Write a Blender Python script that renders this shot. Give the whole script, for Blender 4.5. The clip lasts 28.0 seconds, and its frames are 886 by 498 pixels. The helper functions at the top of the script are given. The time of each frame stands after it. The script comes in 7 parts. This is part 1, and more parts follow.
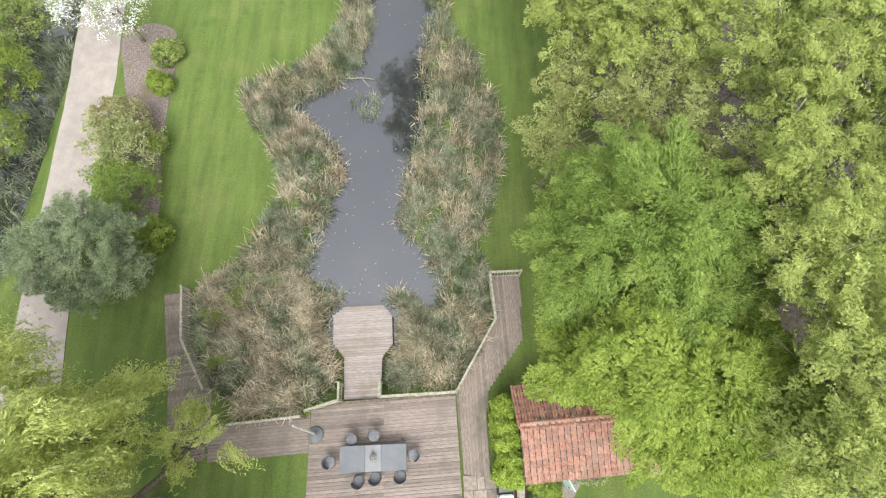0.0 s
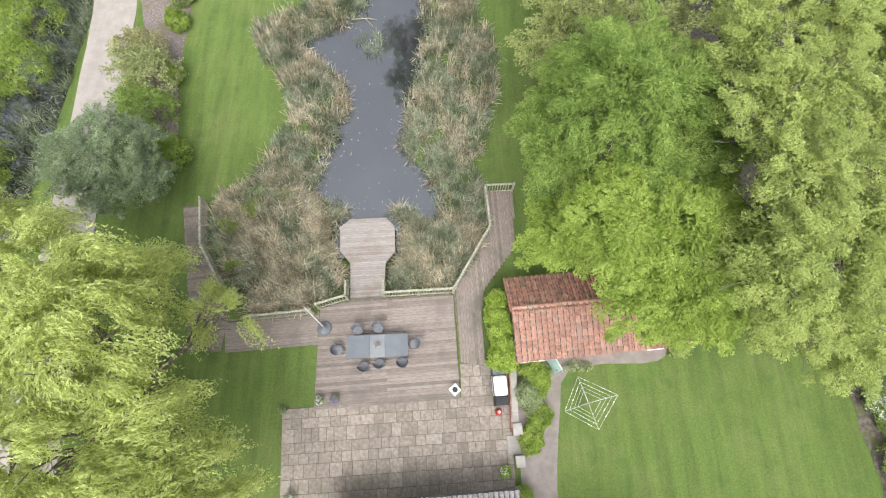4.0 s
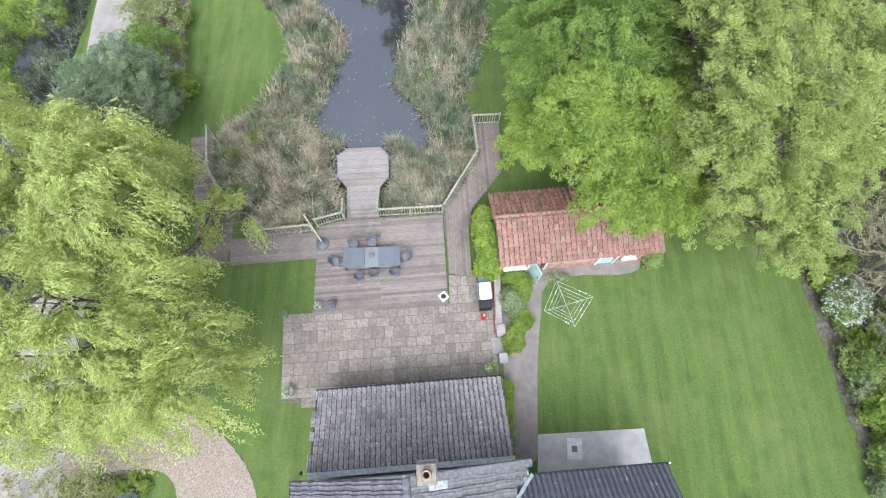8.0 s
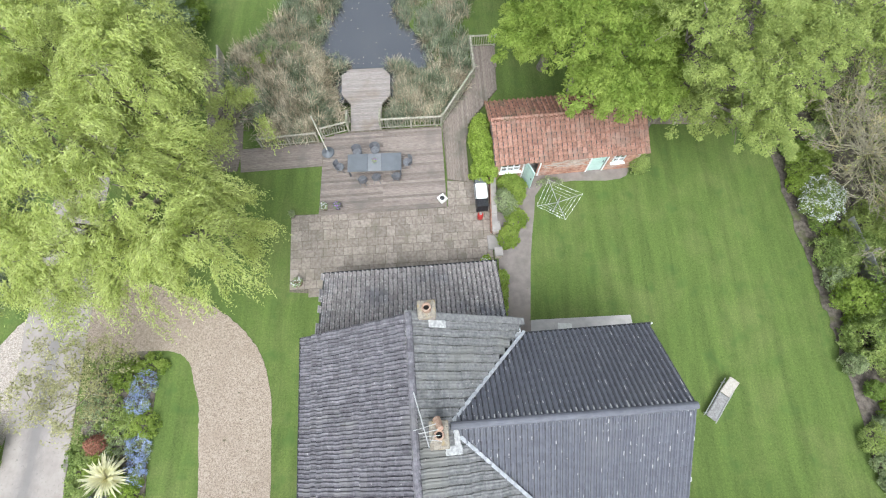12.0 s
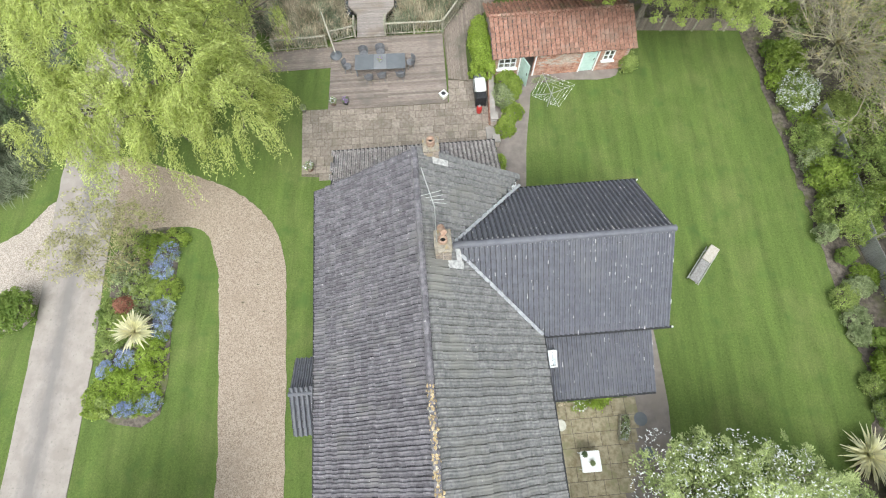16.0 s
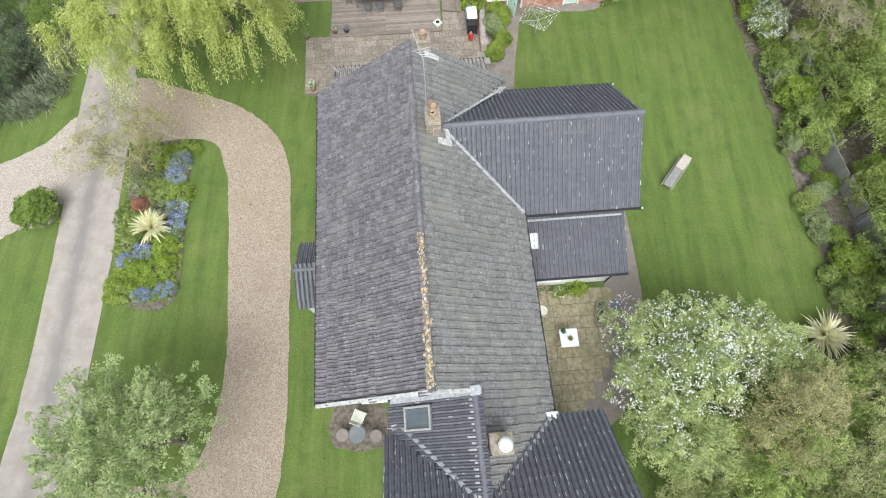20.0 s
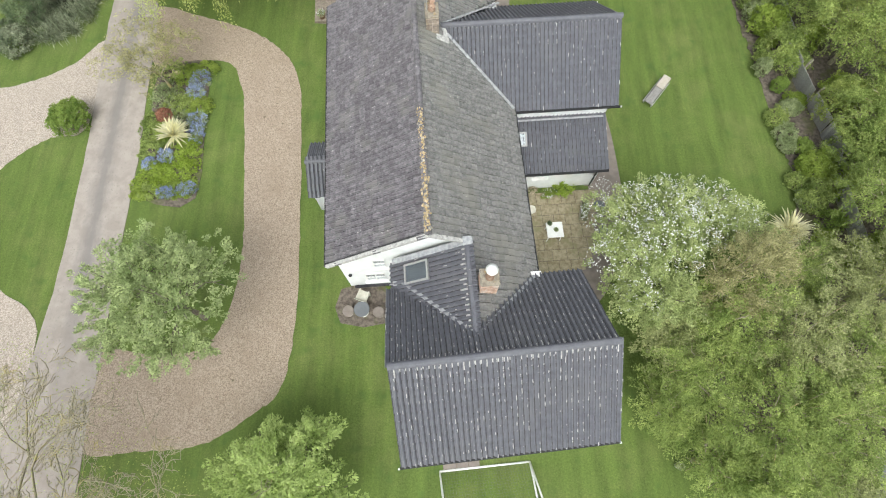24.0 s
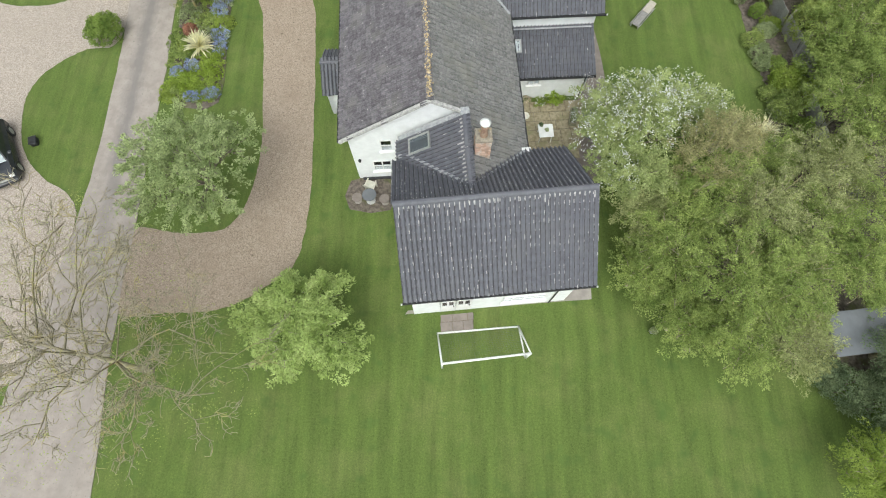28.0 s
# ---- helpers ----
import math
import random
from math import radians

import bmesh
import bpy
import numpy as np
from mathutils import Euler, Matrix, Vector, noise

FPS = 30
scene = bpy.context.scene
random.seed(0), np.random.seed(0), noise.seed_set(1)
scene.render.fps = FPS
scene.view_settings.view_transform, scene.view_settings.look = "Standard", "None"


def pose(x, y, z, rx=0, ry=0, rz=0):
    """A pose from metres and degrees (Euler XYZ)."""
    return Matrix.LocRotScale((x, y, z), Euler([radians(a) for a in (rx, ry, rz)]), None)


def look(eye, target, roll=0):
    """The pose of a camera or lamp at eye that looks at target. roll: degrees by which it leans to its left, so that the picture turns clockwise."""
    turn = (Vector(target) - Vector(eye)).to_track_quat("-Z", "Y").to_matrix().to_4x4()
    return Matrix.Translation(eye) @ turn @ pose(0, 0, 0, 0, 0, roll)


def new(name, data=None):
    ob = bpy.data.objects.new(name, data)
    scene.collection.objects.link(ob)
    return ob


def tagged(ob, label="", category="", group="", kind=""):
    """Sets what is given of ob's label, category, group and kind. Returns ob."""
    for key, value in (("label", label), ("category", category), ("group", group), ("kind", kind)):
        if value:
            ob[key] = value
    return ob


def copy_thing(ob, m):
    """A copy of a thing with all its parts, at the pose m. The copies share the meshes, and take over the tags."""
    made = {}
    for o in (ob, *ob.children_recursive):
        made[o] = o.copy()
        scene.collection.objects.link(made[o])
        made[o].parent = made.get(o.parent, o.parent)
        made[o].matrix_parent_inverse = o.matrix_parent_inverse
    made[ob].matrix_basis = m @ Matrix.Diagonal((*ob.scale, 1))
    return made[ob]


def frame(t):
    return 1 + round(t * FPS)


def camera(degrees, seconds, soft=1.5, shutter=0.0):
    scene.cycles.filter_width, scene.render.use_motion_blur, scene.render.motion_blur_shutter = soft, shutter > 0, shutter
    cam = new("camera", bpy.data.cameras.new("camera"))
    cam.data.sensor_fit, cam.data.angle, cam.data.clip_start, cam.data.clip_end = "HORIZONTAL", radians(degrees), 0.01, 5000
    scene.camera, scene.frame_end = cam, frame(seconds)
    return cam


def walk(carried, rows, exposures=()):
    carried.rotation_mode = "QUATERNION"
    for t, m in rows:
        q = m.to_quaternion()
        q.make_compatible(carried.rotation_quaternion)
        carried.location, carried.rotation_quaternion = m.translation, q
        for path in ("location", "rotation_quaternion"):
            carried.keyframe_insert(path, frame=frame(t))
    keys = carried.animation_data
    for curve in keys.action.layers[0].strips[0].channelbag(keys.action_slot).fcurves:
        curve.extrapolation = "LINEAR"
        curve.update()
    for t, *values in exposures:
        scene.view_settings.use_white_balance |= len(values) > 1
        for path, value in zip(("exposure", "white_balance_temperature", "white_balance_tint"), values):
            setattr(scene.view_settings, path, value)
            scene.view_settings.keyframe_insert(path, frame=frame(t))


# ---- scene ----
cam = camera(84.0, 28.0, soft=1.1)
# seconds, x, y, z, tilt, turn
PATH = [
    (0.0, 0.257, -1.281, 23.536, -70.226, -0.117),
    (0.5, 0.261, -1.751, 23.624, -70.214, -0.097),
    (1.0, 0.272, -2.239, 23.687, -70.202, -0.083),
    (1.5, 0.268, -2.776, 23.695, -70.194, -0.070),
    (2.0, 0.234, -3.411, 23.673, -70.195, -0.054),
    (2.5, 0.132, -4.101, 23.669, -70.199, -0.048),
    (3.0, 0.060, -4.848, 23.700, -70.208, -0.054),
    (3.5, 0.136, -5.535, 23.755, -70.216, -0.076),
    (5.5, 0.913, -7.460, 23.944, -70.180, -0.169),
    (6.0, 0.964, -8.035, 23.941, -70.190, -0.171),
    (6.5, 0.889, -8.727, 23.927, -70.218, -0.150),
    (7.0, 0.788, -9.425, 23.958, -70.240, -0.110),
    (7.5, 0.786, -10.025, 24.044, -70.242, -0.083),
    (8.0, 0.838, -10.558, 24.121, -70.233, -0.084),
    (8.5, 0.907, -11.056, 24.170, -70.217, -0.097),
    (9.0, 0.936, -11.591, 24.181, -70.203, -0.115),
    (9.5, 0.952, -12.237, 24.147, -70.208, -0.142),
    (10.0, 0.924, -12.929, 24.100, -70.220, -0.146),
    (10.5, 0.881, -13.651, 24.039, -70.233, -0.145),
    (11.0, 0.844, -14.371, 23.955, -70.240, -0.137),
    (11.5, 0.855, -15.093, 23.868, -70.243, -0.135),
    (13.5, 0.949, -17.904, 23.743, -70.191, -0.305),
    (14.0, 0.908, -18.734, 23.672, -70.188, -0.351),
    (14.5, 0.808, -19.646, 23.576, -70.198, -0.361),
    (15.0, 0.747, -20.538, 23.481, -70.206, -0.377),
    (15.5, 0.728, -21.374, 23.406, -70.215, -0.379),
    (16.0, 0.731, -22.096, 23.436, -70.210, -0.352),
    (16.5, 0.793, -22.762, 23.517, -70.199, -0.316),
    (17.0, 0.902, -23.481, 23.566, -70.194, -0.289),
    (17.5, 0.985, -24.212, 23.589, -70.192, -0.244),
    (18.0, 1.032, -24.908, 23.580, -70.192, -0.211),
    (18.5, 1.035, -25.563, 23.551, -70.194, -0.200),
    (19.0, 1.037, -26.218, 23.531, -70.197, -0.198),
    (19.5, 1.075, -26.804, 23.559, -70.189, -0.176),
    (20.0, 1.135, -27.405, 23.621, -70.177, -0.149),
    (20.5, 1.200, -28.057, 23.670, -70.173, -0.123),
    (21.0, 1.238, -28.799, 23.697, -70.182, -0.083),
    (21.5, 1.263, -29.531, 23.738, -70.190, -0.030),
    (23.5, 1.289, -32.311, 23.955, -70.204, 0.240),
    (24.0, 1.346, -33.003, 24.004, -70.200, 0.315),
    (24.5, 1.420, -33.715, 24.047, -70.191, 0.369),
    (25.0, 1.445, -34.531, 24.049, -70.187, 0.423),
    (25.5, 1.437, -35.386, 24.030, -70.184, 0.497),
    (26.0, 1.429, -36.242, 23.997, -70.189, 0.619),
    (26.5, 1.436, -37.026, 24.037, -70.190, 0.761),
    (27.0, 1.439, -37.765, 24.144, -70.196, 0.916),
    (27.5, 1.501, -38.513, 24.259, -70.221, 1.079),
    (28.0, 1.570, -39.212, 24.407, -70.241, 1.210),
]
EXPOSURE = 0.71
walk(cam, [(t, pose(x, y, z, 90 + tilt, 0, turn)) for t, x, y, z, tilt, turn in PATH], [(0, EXPOSURE + 0.27, 6400, 8), (3.5, EXPOSURE + 0.25, 6300, 8), (6, EXPOSURE + 0.23, 5700, 9), (10, EXPOSURE + 0.15, 5550, 8), (14, EXPOSURE + 0.04, 6150, 4), (20, EXPOSURE - 0.03, 6150, 5), (24, EXPOSURE - 0.17, 6400, 4), (28, EXPOSURE - 0.41, 6350, 3)])

# ---- sky and sun: bright overcast ----
world = bpy.data.worlds.new("overcast_sky")
scene.world = world
world.use_nodes = True
wn = world.node_tree
sky = wn.nodes.new("ShaderNodeTexSky")
sky.sky_type, sky.sun_disc = "NISHITA", False
sky.sun_elevation, sky.sun_rotation = radians(57), radians(184)
sky.dust_density, sky.air_density, sky.ozone_density = 6.0, 1.0, 1.0
soften = wn.nodes.new("ShaderNodeHueSaturation")
soften.inputs["Saturation"].default_value = 0.25
wn.links.new(sky.outputs["Color"], soften.inputs["Color"])
wn.links.new(soften.outputs["Color"], wn.nodes["Background"].inputs["Color"])
wn.nodes["Background"].inputs["Strength"].default_value = 0.165

sun_data = bpy.data.lights.new("sun", "SUN")
sun_data.energy, sun_data.angle, sun_data.color = 0.5, radians(50), (1.0, 0.98, 0.95)
sun = new("sun", sun_data)
sun.matrix_world = look((0, 0, 60), (3, 38, 0))


# ---- materials ----
def nodes_of(name):
    m = bpy.data.materials.new(name)
    m.use_nodes = True
    return m, m.node_tree.nodes, m.node_tree.links, m.node_tree.nodes["Principled BSDF"]


def noise_at(n, l, scale, detail=4.0, rough=0.6, stretch=None, local=False):
    src = n.new("ShaderNodeTexCoord" if local else "ShaderNodeNewGeometry").outputs["Object" if local else "Position"]
    if stretch:
        mp = n.new("ShaderNodeMapping")
        mp.inputs["Scale"].default_value = stretch
        l.new(src, mp.inputs["Vector"])
        src = mp.outputs["Vector"]
    t = n.new("ShaderNodeTexNoise")
    t.inputs["Scale"].default_value, t.inputs["Detail"].default_value, t.inputs["Roughness"].default_value = scale, detail, rough
    l.new(src, t.inputs["Vector"])
    return t.outputs["Fac"]


def ramp(n, l, fac, stops):
    r = n.new("ShaderNodeValToRGB")
    while len(r.color_ramp.elements) < len(stops):
        r.color_ramp.elements.new(0.5)
    for e, (p, c) in zip(r.color_ramp.elements, stops):
        e.position, e.color = p, (*c, 1)
    l.new(fac, r.inputs["Fac"])
    return r.outputs["Color"]


def blend(n, l, fac, a, b, kind="MIX"):
    m = n.new("ShaderNodeMix")
    m.data_type, m.blend_type = "RGBA", kind
    for sock, v in ((m.inputs[0], fac), (m.inputs[6], a), (m.inputs[7], b)):
        if isinstance(v, bpy.types.NodeSocket):
            l.new(v, sock)
        elif isinstance(v, tuple):
            sock.default_value = (*v, 1)
        else:
            sock.default_value = v
    return m.outputs[2]


def stepped(n, l, fac, lo, hi):
    m = n.new("ShaderNodeMapRange")
    m.inputs["From Min"].default_value, m.inputs["From Max"].default_value = lo, hi
    l.new(fac, m.inputs["Value"])
    return m.outputs["Result"]


def material(name, dark, light, scale=6.0, rough=0.85, bump=0.3, bscale=60.0, vary=0.0, per="object", patch=None, patch_scale=0.8, patch_at=(0.52, 0.66),
             spots=None, spot_scale=12.0, spot_at=(0.66, 0.7), spec=0.3, metal=0.0, patch_stretch=None, stretch=None, sheen=0.0, lucent=0.0, reach=0.01, local=False):
    """Two-tone grain, larger stains (patch), small marks (spots), a shade per piece (vary), and fine relief."""
    m, n, l, b = nodes_of(name)
    col = ramp(n, l, noise_at(n, l, scale, stretch=stretch, local=local), [(0.37, dark), (0.63, light)])
    if patch:
        col = blend(n, l, stepped(n, l, noise_at(n, l, patch_scale, 5, stretch=patch_stretch, local=local), *patch_at), col, patch)
    if spots:
        col = blend(n, l, stepped(n, l, noise_at(n, l, spot_scale, 2, local=local), *spot_at), col, spots)
    if vary:
        src = n.new("ShaderNodeNewGeometry").outputs["Random Per Island"]
        if per == "object":
            both = n.new("ShaderNodeMath")
            both.operation = "ADD"
            l.new(src, both.inputs[0])
            l.new(n.new("ShaderNodeObjectInfo").outputs["Random"], both.inputs[1])
            part_of = n.new("ShaderNodeMath")
            part_of.operation = "FRACT"
            l.new(both.outputs[0], part_of.inputs[0])
            src = part_of.outputs[0]
        hs = n.new("ShaderNodeHueSaturation")
        mr = n.new("ShaderNodeMapRange")
        mr.inputs["To Min"].default_value, mr.inputs["To Max"].default_value = 1 - vary, 1 + vary
        l.new(src, mr.inputs["Value"])
        l.new(mr.outputs["Result"], hs.inputs["Value"])
        l.new(col, hs.inputs["Color"])
        col = hs.outputs["Color"]
    l.new(col, b.inputs["Base Color"])
    b.inputs["Roughness"].default_value, b.inputs["Metallic"].default_value = rough, metal
    b.inputs["Specular IOR Level"].default_value = spec
    if lucent:
        tr = n.new("ShaderNodeBsdfTranslucent")
        l.new(col, tr.inputs["Color"])
        mx = n.new("ShaderNodeMixShader")
        mx.inputs[0].default_value = lucent
        l.new(b.outputs[0], mx.inputs[1])
        l.new(tr.outputs[0], mx.inputs[2])
        l.new(mx.outputs[0], n["Material Output"].inputs["Surface"])
    if bump:
        bp = n.new("ShaderNodeBump")
        bp.inputs["Strength"].default_value, bp.inputs["Distance"].default_value = bump, reach
        l.new(noise_at(n, l, bscale, 3, stretch=stretch, local=local), bp.inputs["Height"])
        l.new(bp.outputs["Normal"], b.inputs["Normal"])
    return m


def grass_material():
    m, n, l, b = nodes_of("lawn_grass")
    pos = n.new("ShaderNodeNewGeometry").outputs["Position"]
    fine = ramp(n, l, noise_at(n, l, 9, 6, 0.75), [(0.25, (0.082, 0.122, 0.032)), (0.75, (0.138, 0.19, 0.053))])
    worn = stepped(n, l, noise_at(n, l, 0.35, 5, 0.7), 0.48, 0.7)
    col = blend(n, l, worn, fine, (0.15, 0.182, 0.062))
    blade = ramp(n, l, noise_at(n, l, 13, 6, 0.85), [(0.34, (0.24, 0.25, 0.24)), (0.66, (0.76, 0.75, 0.68))])
    col = blend(n, l, 0.6, col, blade, "OVERLAY")
    lush = stepped(n, l, noise_at(n, l, 0.9, 3), 0.56, 0.72)
    col = blend(n, l, lush, col, (0.09, 0.142, 0.038))
    # faint swathes left by the mower, running with the length of the lawn
    swath = ramp(n, l, noise_at(n, l, 1.0, 4, 0.7, stretch=(2.2, 0.22, 1)), [(0.36, (0.34, 0.34, 0.34)), (0.64, (0.66, 0.66, 0.6))])
    col = blend(n, l, 0.38, col, swath, "OVERLAY")
    mp = n.new("ShaderNodeMapping")
    mp.inputs["Rotation"].default_value = (0, 0, radians(-3))
    l.new(pos, mp.inputs["Vector"])
    wv = n.new("ShaderNodeTexWave")
    wv.inputs["Scale"].default_value, wv.inputs["Distortion"].default_value, wv.inputs["Detail"].default_value = 0.29, 2.2, 3
    l.new(mp.outputs["Vector"], wv.inputs["Vector"])
    col = blend(n, l, 0.17, col, ramp(n, l, wv.outputs["Fac"], [(0.3, (0.4, 0.4, 0.4)), (0.7, (0.62, 0.62, 0.58))]), "OVERLAY")
    l.new(col, b.inputs["Base Color"])
    b.inputs["Roughness"].default_value, b.inputs["Specular IOR Level"].default_value = 0.9, 0.15
    bp = n.new("ShaderNodeBump")
    bp.inputs["Strength"].default_value, bp.inputs["Distance"].default_value = 0.8, 0.03
    l.new(noise_at(n, l, 30, 5, 0.8), bp.inputs["Height"])
    l.new(bp.outputs["Normal"], b.inputs["Normal"])
    return m


def road_material():
    """Pale concrete with a tar-dark stain along its middle where wheels never scour it."""
    m = material("drive_concrete", (0.305, 0.266, 0.238), (0.375, 0.33, 0.298), 1.4, bump=0.2, bscale=60, patch=(0.275, 0.247, 0.224), patch_scale=0.9, patch_at=(0.5, 0.8), patch_stretch=(1, 0.05, 1), spots=(0.26, 0.23, 0.205), spot_scale=9, spot_at=(0.6, 0.75))
    n, l = m.node_tree.nodes, m.node_tree.links
    b = n["Principled BSDF"]
    col = b.inputs["Base Color"].links[0].from_socket

    def sums(kind, u, v):
        k = n.new("ShaderNodeMath")
        k.operation = kind
        for sock, w in zip(k.inputs, (u, v)):
            if isinstance(w, bpy.types.NodeSocket):
                l.new(w, sock)
            else:
                sock.default_value = w
        return k.outputs[0]

    xyz = n.new("ShaderNodeSeparateXYZ")
    l.new(n.new("ShaderNodeNewGeometry").outputs["Position"], xyz.inputs[0])
    off = sums("ABSOLUTE", sums("ADD", sums("ADD", xyz.outputs[0], sums("MULTIPLY", xyz.outputs[1], 0.0571)), 18.46), 0)
    off = sums("ADD", off, sums("MULTIPLY", sums("SUBTRACT", noise_at(n, l, 2.2, 5, 0.7, stretch=(1, 0.35, 1)), 0.5), 0.9))
    ends = sums("MULTIPLY", stepped(n, l, xyz.outputs[1], -34, -26), stepped(n, l, xyz.outputs[1], -5, -9))
    stain = sums("MULTIPLY", sums("MULTIPLY", stepped(n, l, off, 0.62, 0.12), ends), 0.75)
    l.new(blend(n, l, stain, col, (0.195, 0.18, 0.174)), b.inputs["Base Color"])
    return m


def glass_material(name, tint=(0.75, 0.8, 0.82)):
    m, n, l, b = nodes_of(name)
    b.inputs["Base Color"].default_value = (*tint, 1)
    b.inputs["Transmission Weight"].default_value, b.inputs["Roughness"].default_value, b.inputs["IOR"].default_value = 1.0, 0.02, 1.45
    return m


GRASS = grass_material()
WATER = material("pond_water", (0.026, 0.026, 0.03), (0.034, 0.034, 0.038), 0.5, rough=0.05, bump=0.04, bscale=3, spec=1.0, patch=(0.05, 0.048, 0.044), patch_scale=0.5, patch_at=(0.5, 0.9))
WATER.node_tree.nodes["Principled BSDF"].inputs["IOR"].default_value = 2.15
SOIL = material("bare_soil", (0.095, 0.078, 0.064), (0.2, 0.168, 0.142), 5, bump=0.8, bscale=25, patch=(0.12, 0.13, 0.05), reach=0.03)
MULCH = material("bark_mulch", (0.125, 0.1, 0.088), (0.29, 0.24, 0.215), 14, bump=0.9, bscale=30, patch=(0.16, 0.14, 0.08), reach=0.03)
ROAD = road_material()
GRAVEL = material("gravel_tan", (0.235, 0.18, 0.135), (0.475, 0.388, 0.312), 19, bump=1.0, bscale=45, patch=(0.31, 0.24, 0.185), patch_scale=0.7, patch_at=(0.5, 0.9), spots=(0.13, 0.11, 0.07), spot_scale=4.5, spot_at=(0.69, 0.76), reach=0.03)
GRAVEL_PALE = material("gravel_pale", (0.28, 0.235, 0.195), (0.58, 0.505, 0.44), 19, bump=1.0, bscale=45, patch=(0.4, 0.34, 0.28), patch_scale=0.7, patch_at=(0.5, 0.9), reach=0.03)
TARMAC = material("path_tarmac", (0.205, 0.175, 0.155), (0.265, 0.228, 0.205), 2.2, bump=0.25, bscale=70, patch=(0.24, 0.205, 0.175), patch_scale=0.6, spots=(0.17, 0.165, 0.1), spot_scale=5, spot_at=(0.68, 0.8))
CONCRETE = material("worn_concrete", (0.3, 0.272, 0.25), (0.39, 0.355, 0.325), 2, bump=0.25, bscale=50, patch=(0.27, 0.243, 0.22), patch_scale=0.9, patch_at=(0.5, 0.8), spots=(0.2, 0.185, 0.16), spot_scale=8, spot_at=(0.68, 0.78))
SLAB = material("stone_slab", (0.225, 0.186, 0.152), (0.335, 0.284, 0.24), 7, bump=0.5, bscale=40, vary=0.18, patch=(0.23, 0.198, 0.155), patch_scale=1.3, spots=(0.19, 0.17, 0.14), spot_scale=14)
SLAB_GREEN = material("mossy_slab", (0.25, 0.21, 0.13), (0.4, 0.345, 0.24), 5, bump=0.4, bscale=50, vary=0.08, patch=(0.26, 0.245, 0.14), patch_scale=1.2)
FENCE = material("silvered_fence_board", (0.29, 0.285, 0.28), (0.43, 0.42, 0.41), 7, bump=0.4, bscale=40, vary=0.15, stretch=(6, 6, 0.6))
JOINT = material("patio_joint", (0.11, 0.09, 0.07), (0.2, 0.17, 0.13), 10, bump=0.4)
DECK = material("weathered_decking", (0.2, 0.164, 0.14), (0.305, 0.254, 0.222), 7, rough=0.8, bump=0.5, bscale=40, vary=0.22, stretch=(0.6, 6, 6), patch=(0.2, 0.17, 0.15), patch_scale=0.7)
DECK_LONG = material("weathered_walkway", (0.18, 0.145, 0.12), (0.32, 0.265, 0.225), 7, rough=0.8, bump=0.6, bscale=40, vary=0.2, stretch=(6, 0.6, 6), patch=(0.17, 0.15, 0.12), patch_scale=0.7)
DECK_PALE = material("bleached_decking", (0.26, 0.222, 0.2), (0.38, 0.335, 0.308), 7, rough=0.8, bump=0.6, bscale=40, vary=0.14, stretch=(0.6, 6, 6), patch=(0.26, 0.215, 0.18), patch_scale=0.7)
RAIL = material("mossy_rail_timber", (0.27, 0.25, 0.19), (0.45, 0.42, 0.34), 9, bump=0.4, bscale=50, patch=(0.25, 0.27, 0.17), patch_scale=2)
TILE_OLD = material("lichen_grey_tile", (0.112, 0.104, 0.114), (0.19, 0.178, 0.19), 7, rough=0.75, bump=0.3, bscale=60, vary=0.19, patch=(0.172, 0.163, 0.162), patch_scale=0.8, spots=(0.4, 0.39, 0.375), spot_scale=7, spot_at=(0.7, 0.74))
# Edge and seam colours: dirt in the laps plus painted shade under the tiles.
TILE_EDGE = material("grimy_shaded_tile_edge", (0.03, 0.028, 0.032), (0.115, 0.108, 0.115), 3.2, rough=0.85, bump=0.2, vary=0.3)
SEAM_MOSS_SHADE = material("mossy_shaded_tile_seam", (0.075, 0.073, 0.066), (0.19, 0.185, 0.17), 2.6, rough=0.85, bump=0.2, vary=0.2)
SEAM_DARK = material("dirty_shaded_pantile_seam", (0.055, 0.056, 0.063), (0.095, 0.096, 0.107), 3, rough=0.85, bump=0.2, vary=0.2)
SEAM_EXT = material("dirty_shaded_speckled_seam", (0.12, 0.105, 0.1), (0.2, 0.178, 0.17), 4, rough=0.85, bump=0.2, vary=0.2)
SEAM_CLAY = material("dirty_shaded_clay_seam", (0.16, 0.1, 0.075), (0.28, 0.17, 0.125), 4, rough=0.85, bump=0.2, vary=0.2)
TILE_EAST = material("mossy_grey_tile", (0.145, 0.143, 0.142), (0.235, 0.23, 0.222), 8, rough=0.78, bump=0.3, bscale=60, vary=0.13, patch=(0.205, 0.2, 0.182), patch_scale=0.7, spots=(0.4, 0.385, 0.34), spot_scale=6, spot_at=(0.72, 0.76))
TILE_DARK = material("dark_pantile", (0.115, 0.116, 0.134), (0.145, 0.147, 0.167), 4, rough=0.6, bump=0.15, bscale=50, vary=0.05, patch=(0.148, 0.148, 0.163), patch_scale=0.6, spots=(0.42, 0.42, 0.4), spot_scale=6, spot_at=(0.74, 0.78))
TILE_EXT = material("speckled_pantile", (0.26, 0.232, 0.224), (0.4, 0.358, 0.345), 9, rough=0.75, bump=0.3, bscale=50, vary=0.2, patch=(0.22, 0.21, 0.222), patch_scale=0.5, spots=(0.64, 0.62, 0.58), spot_scale=11, spot_at=(0.64, 0.67))
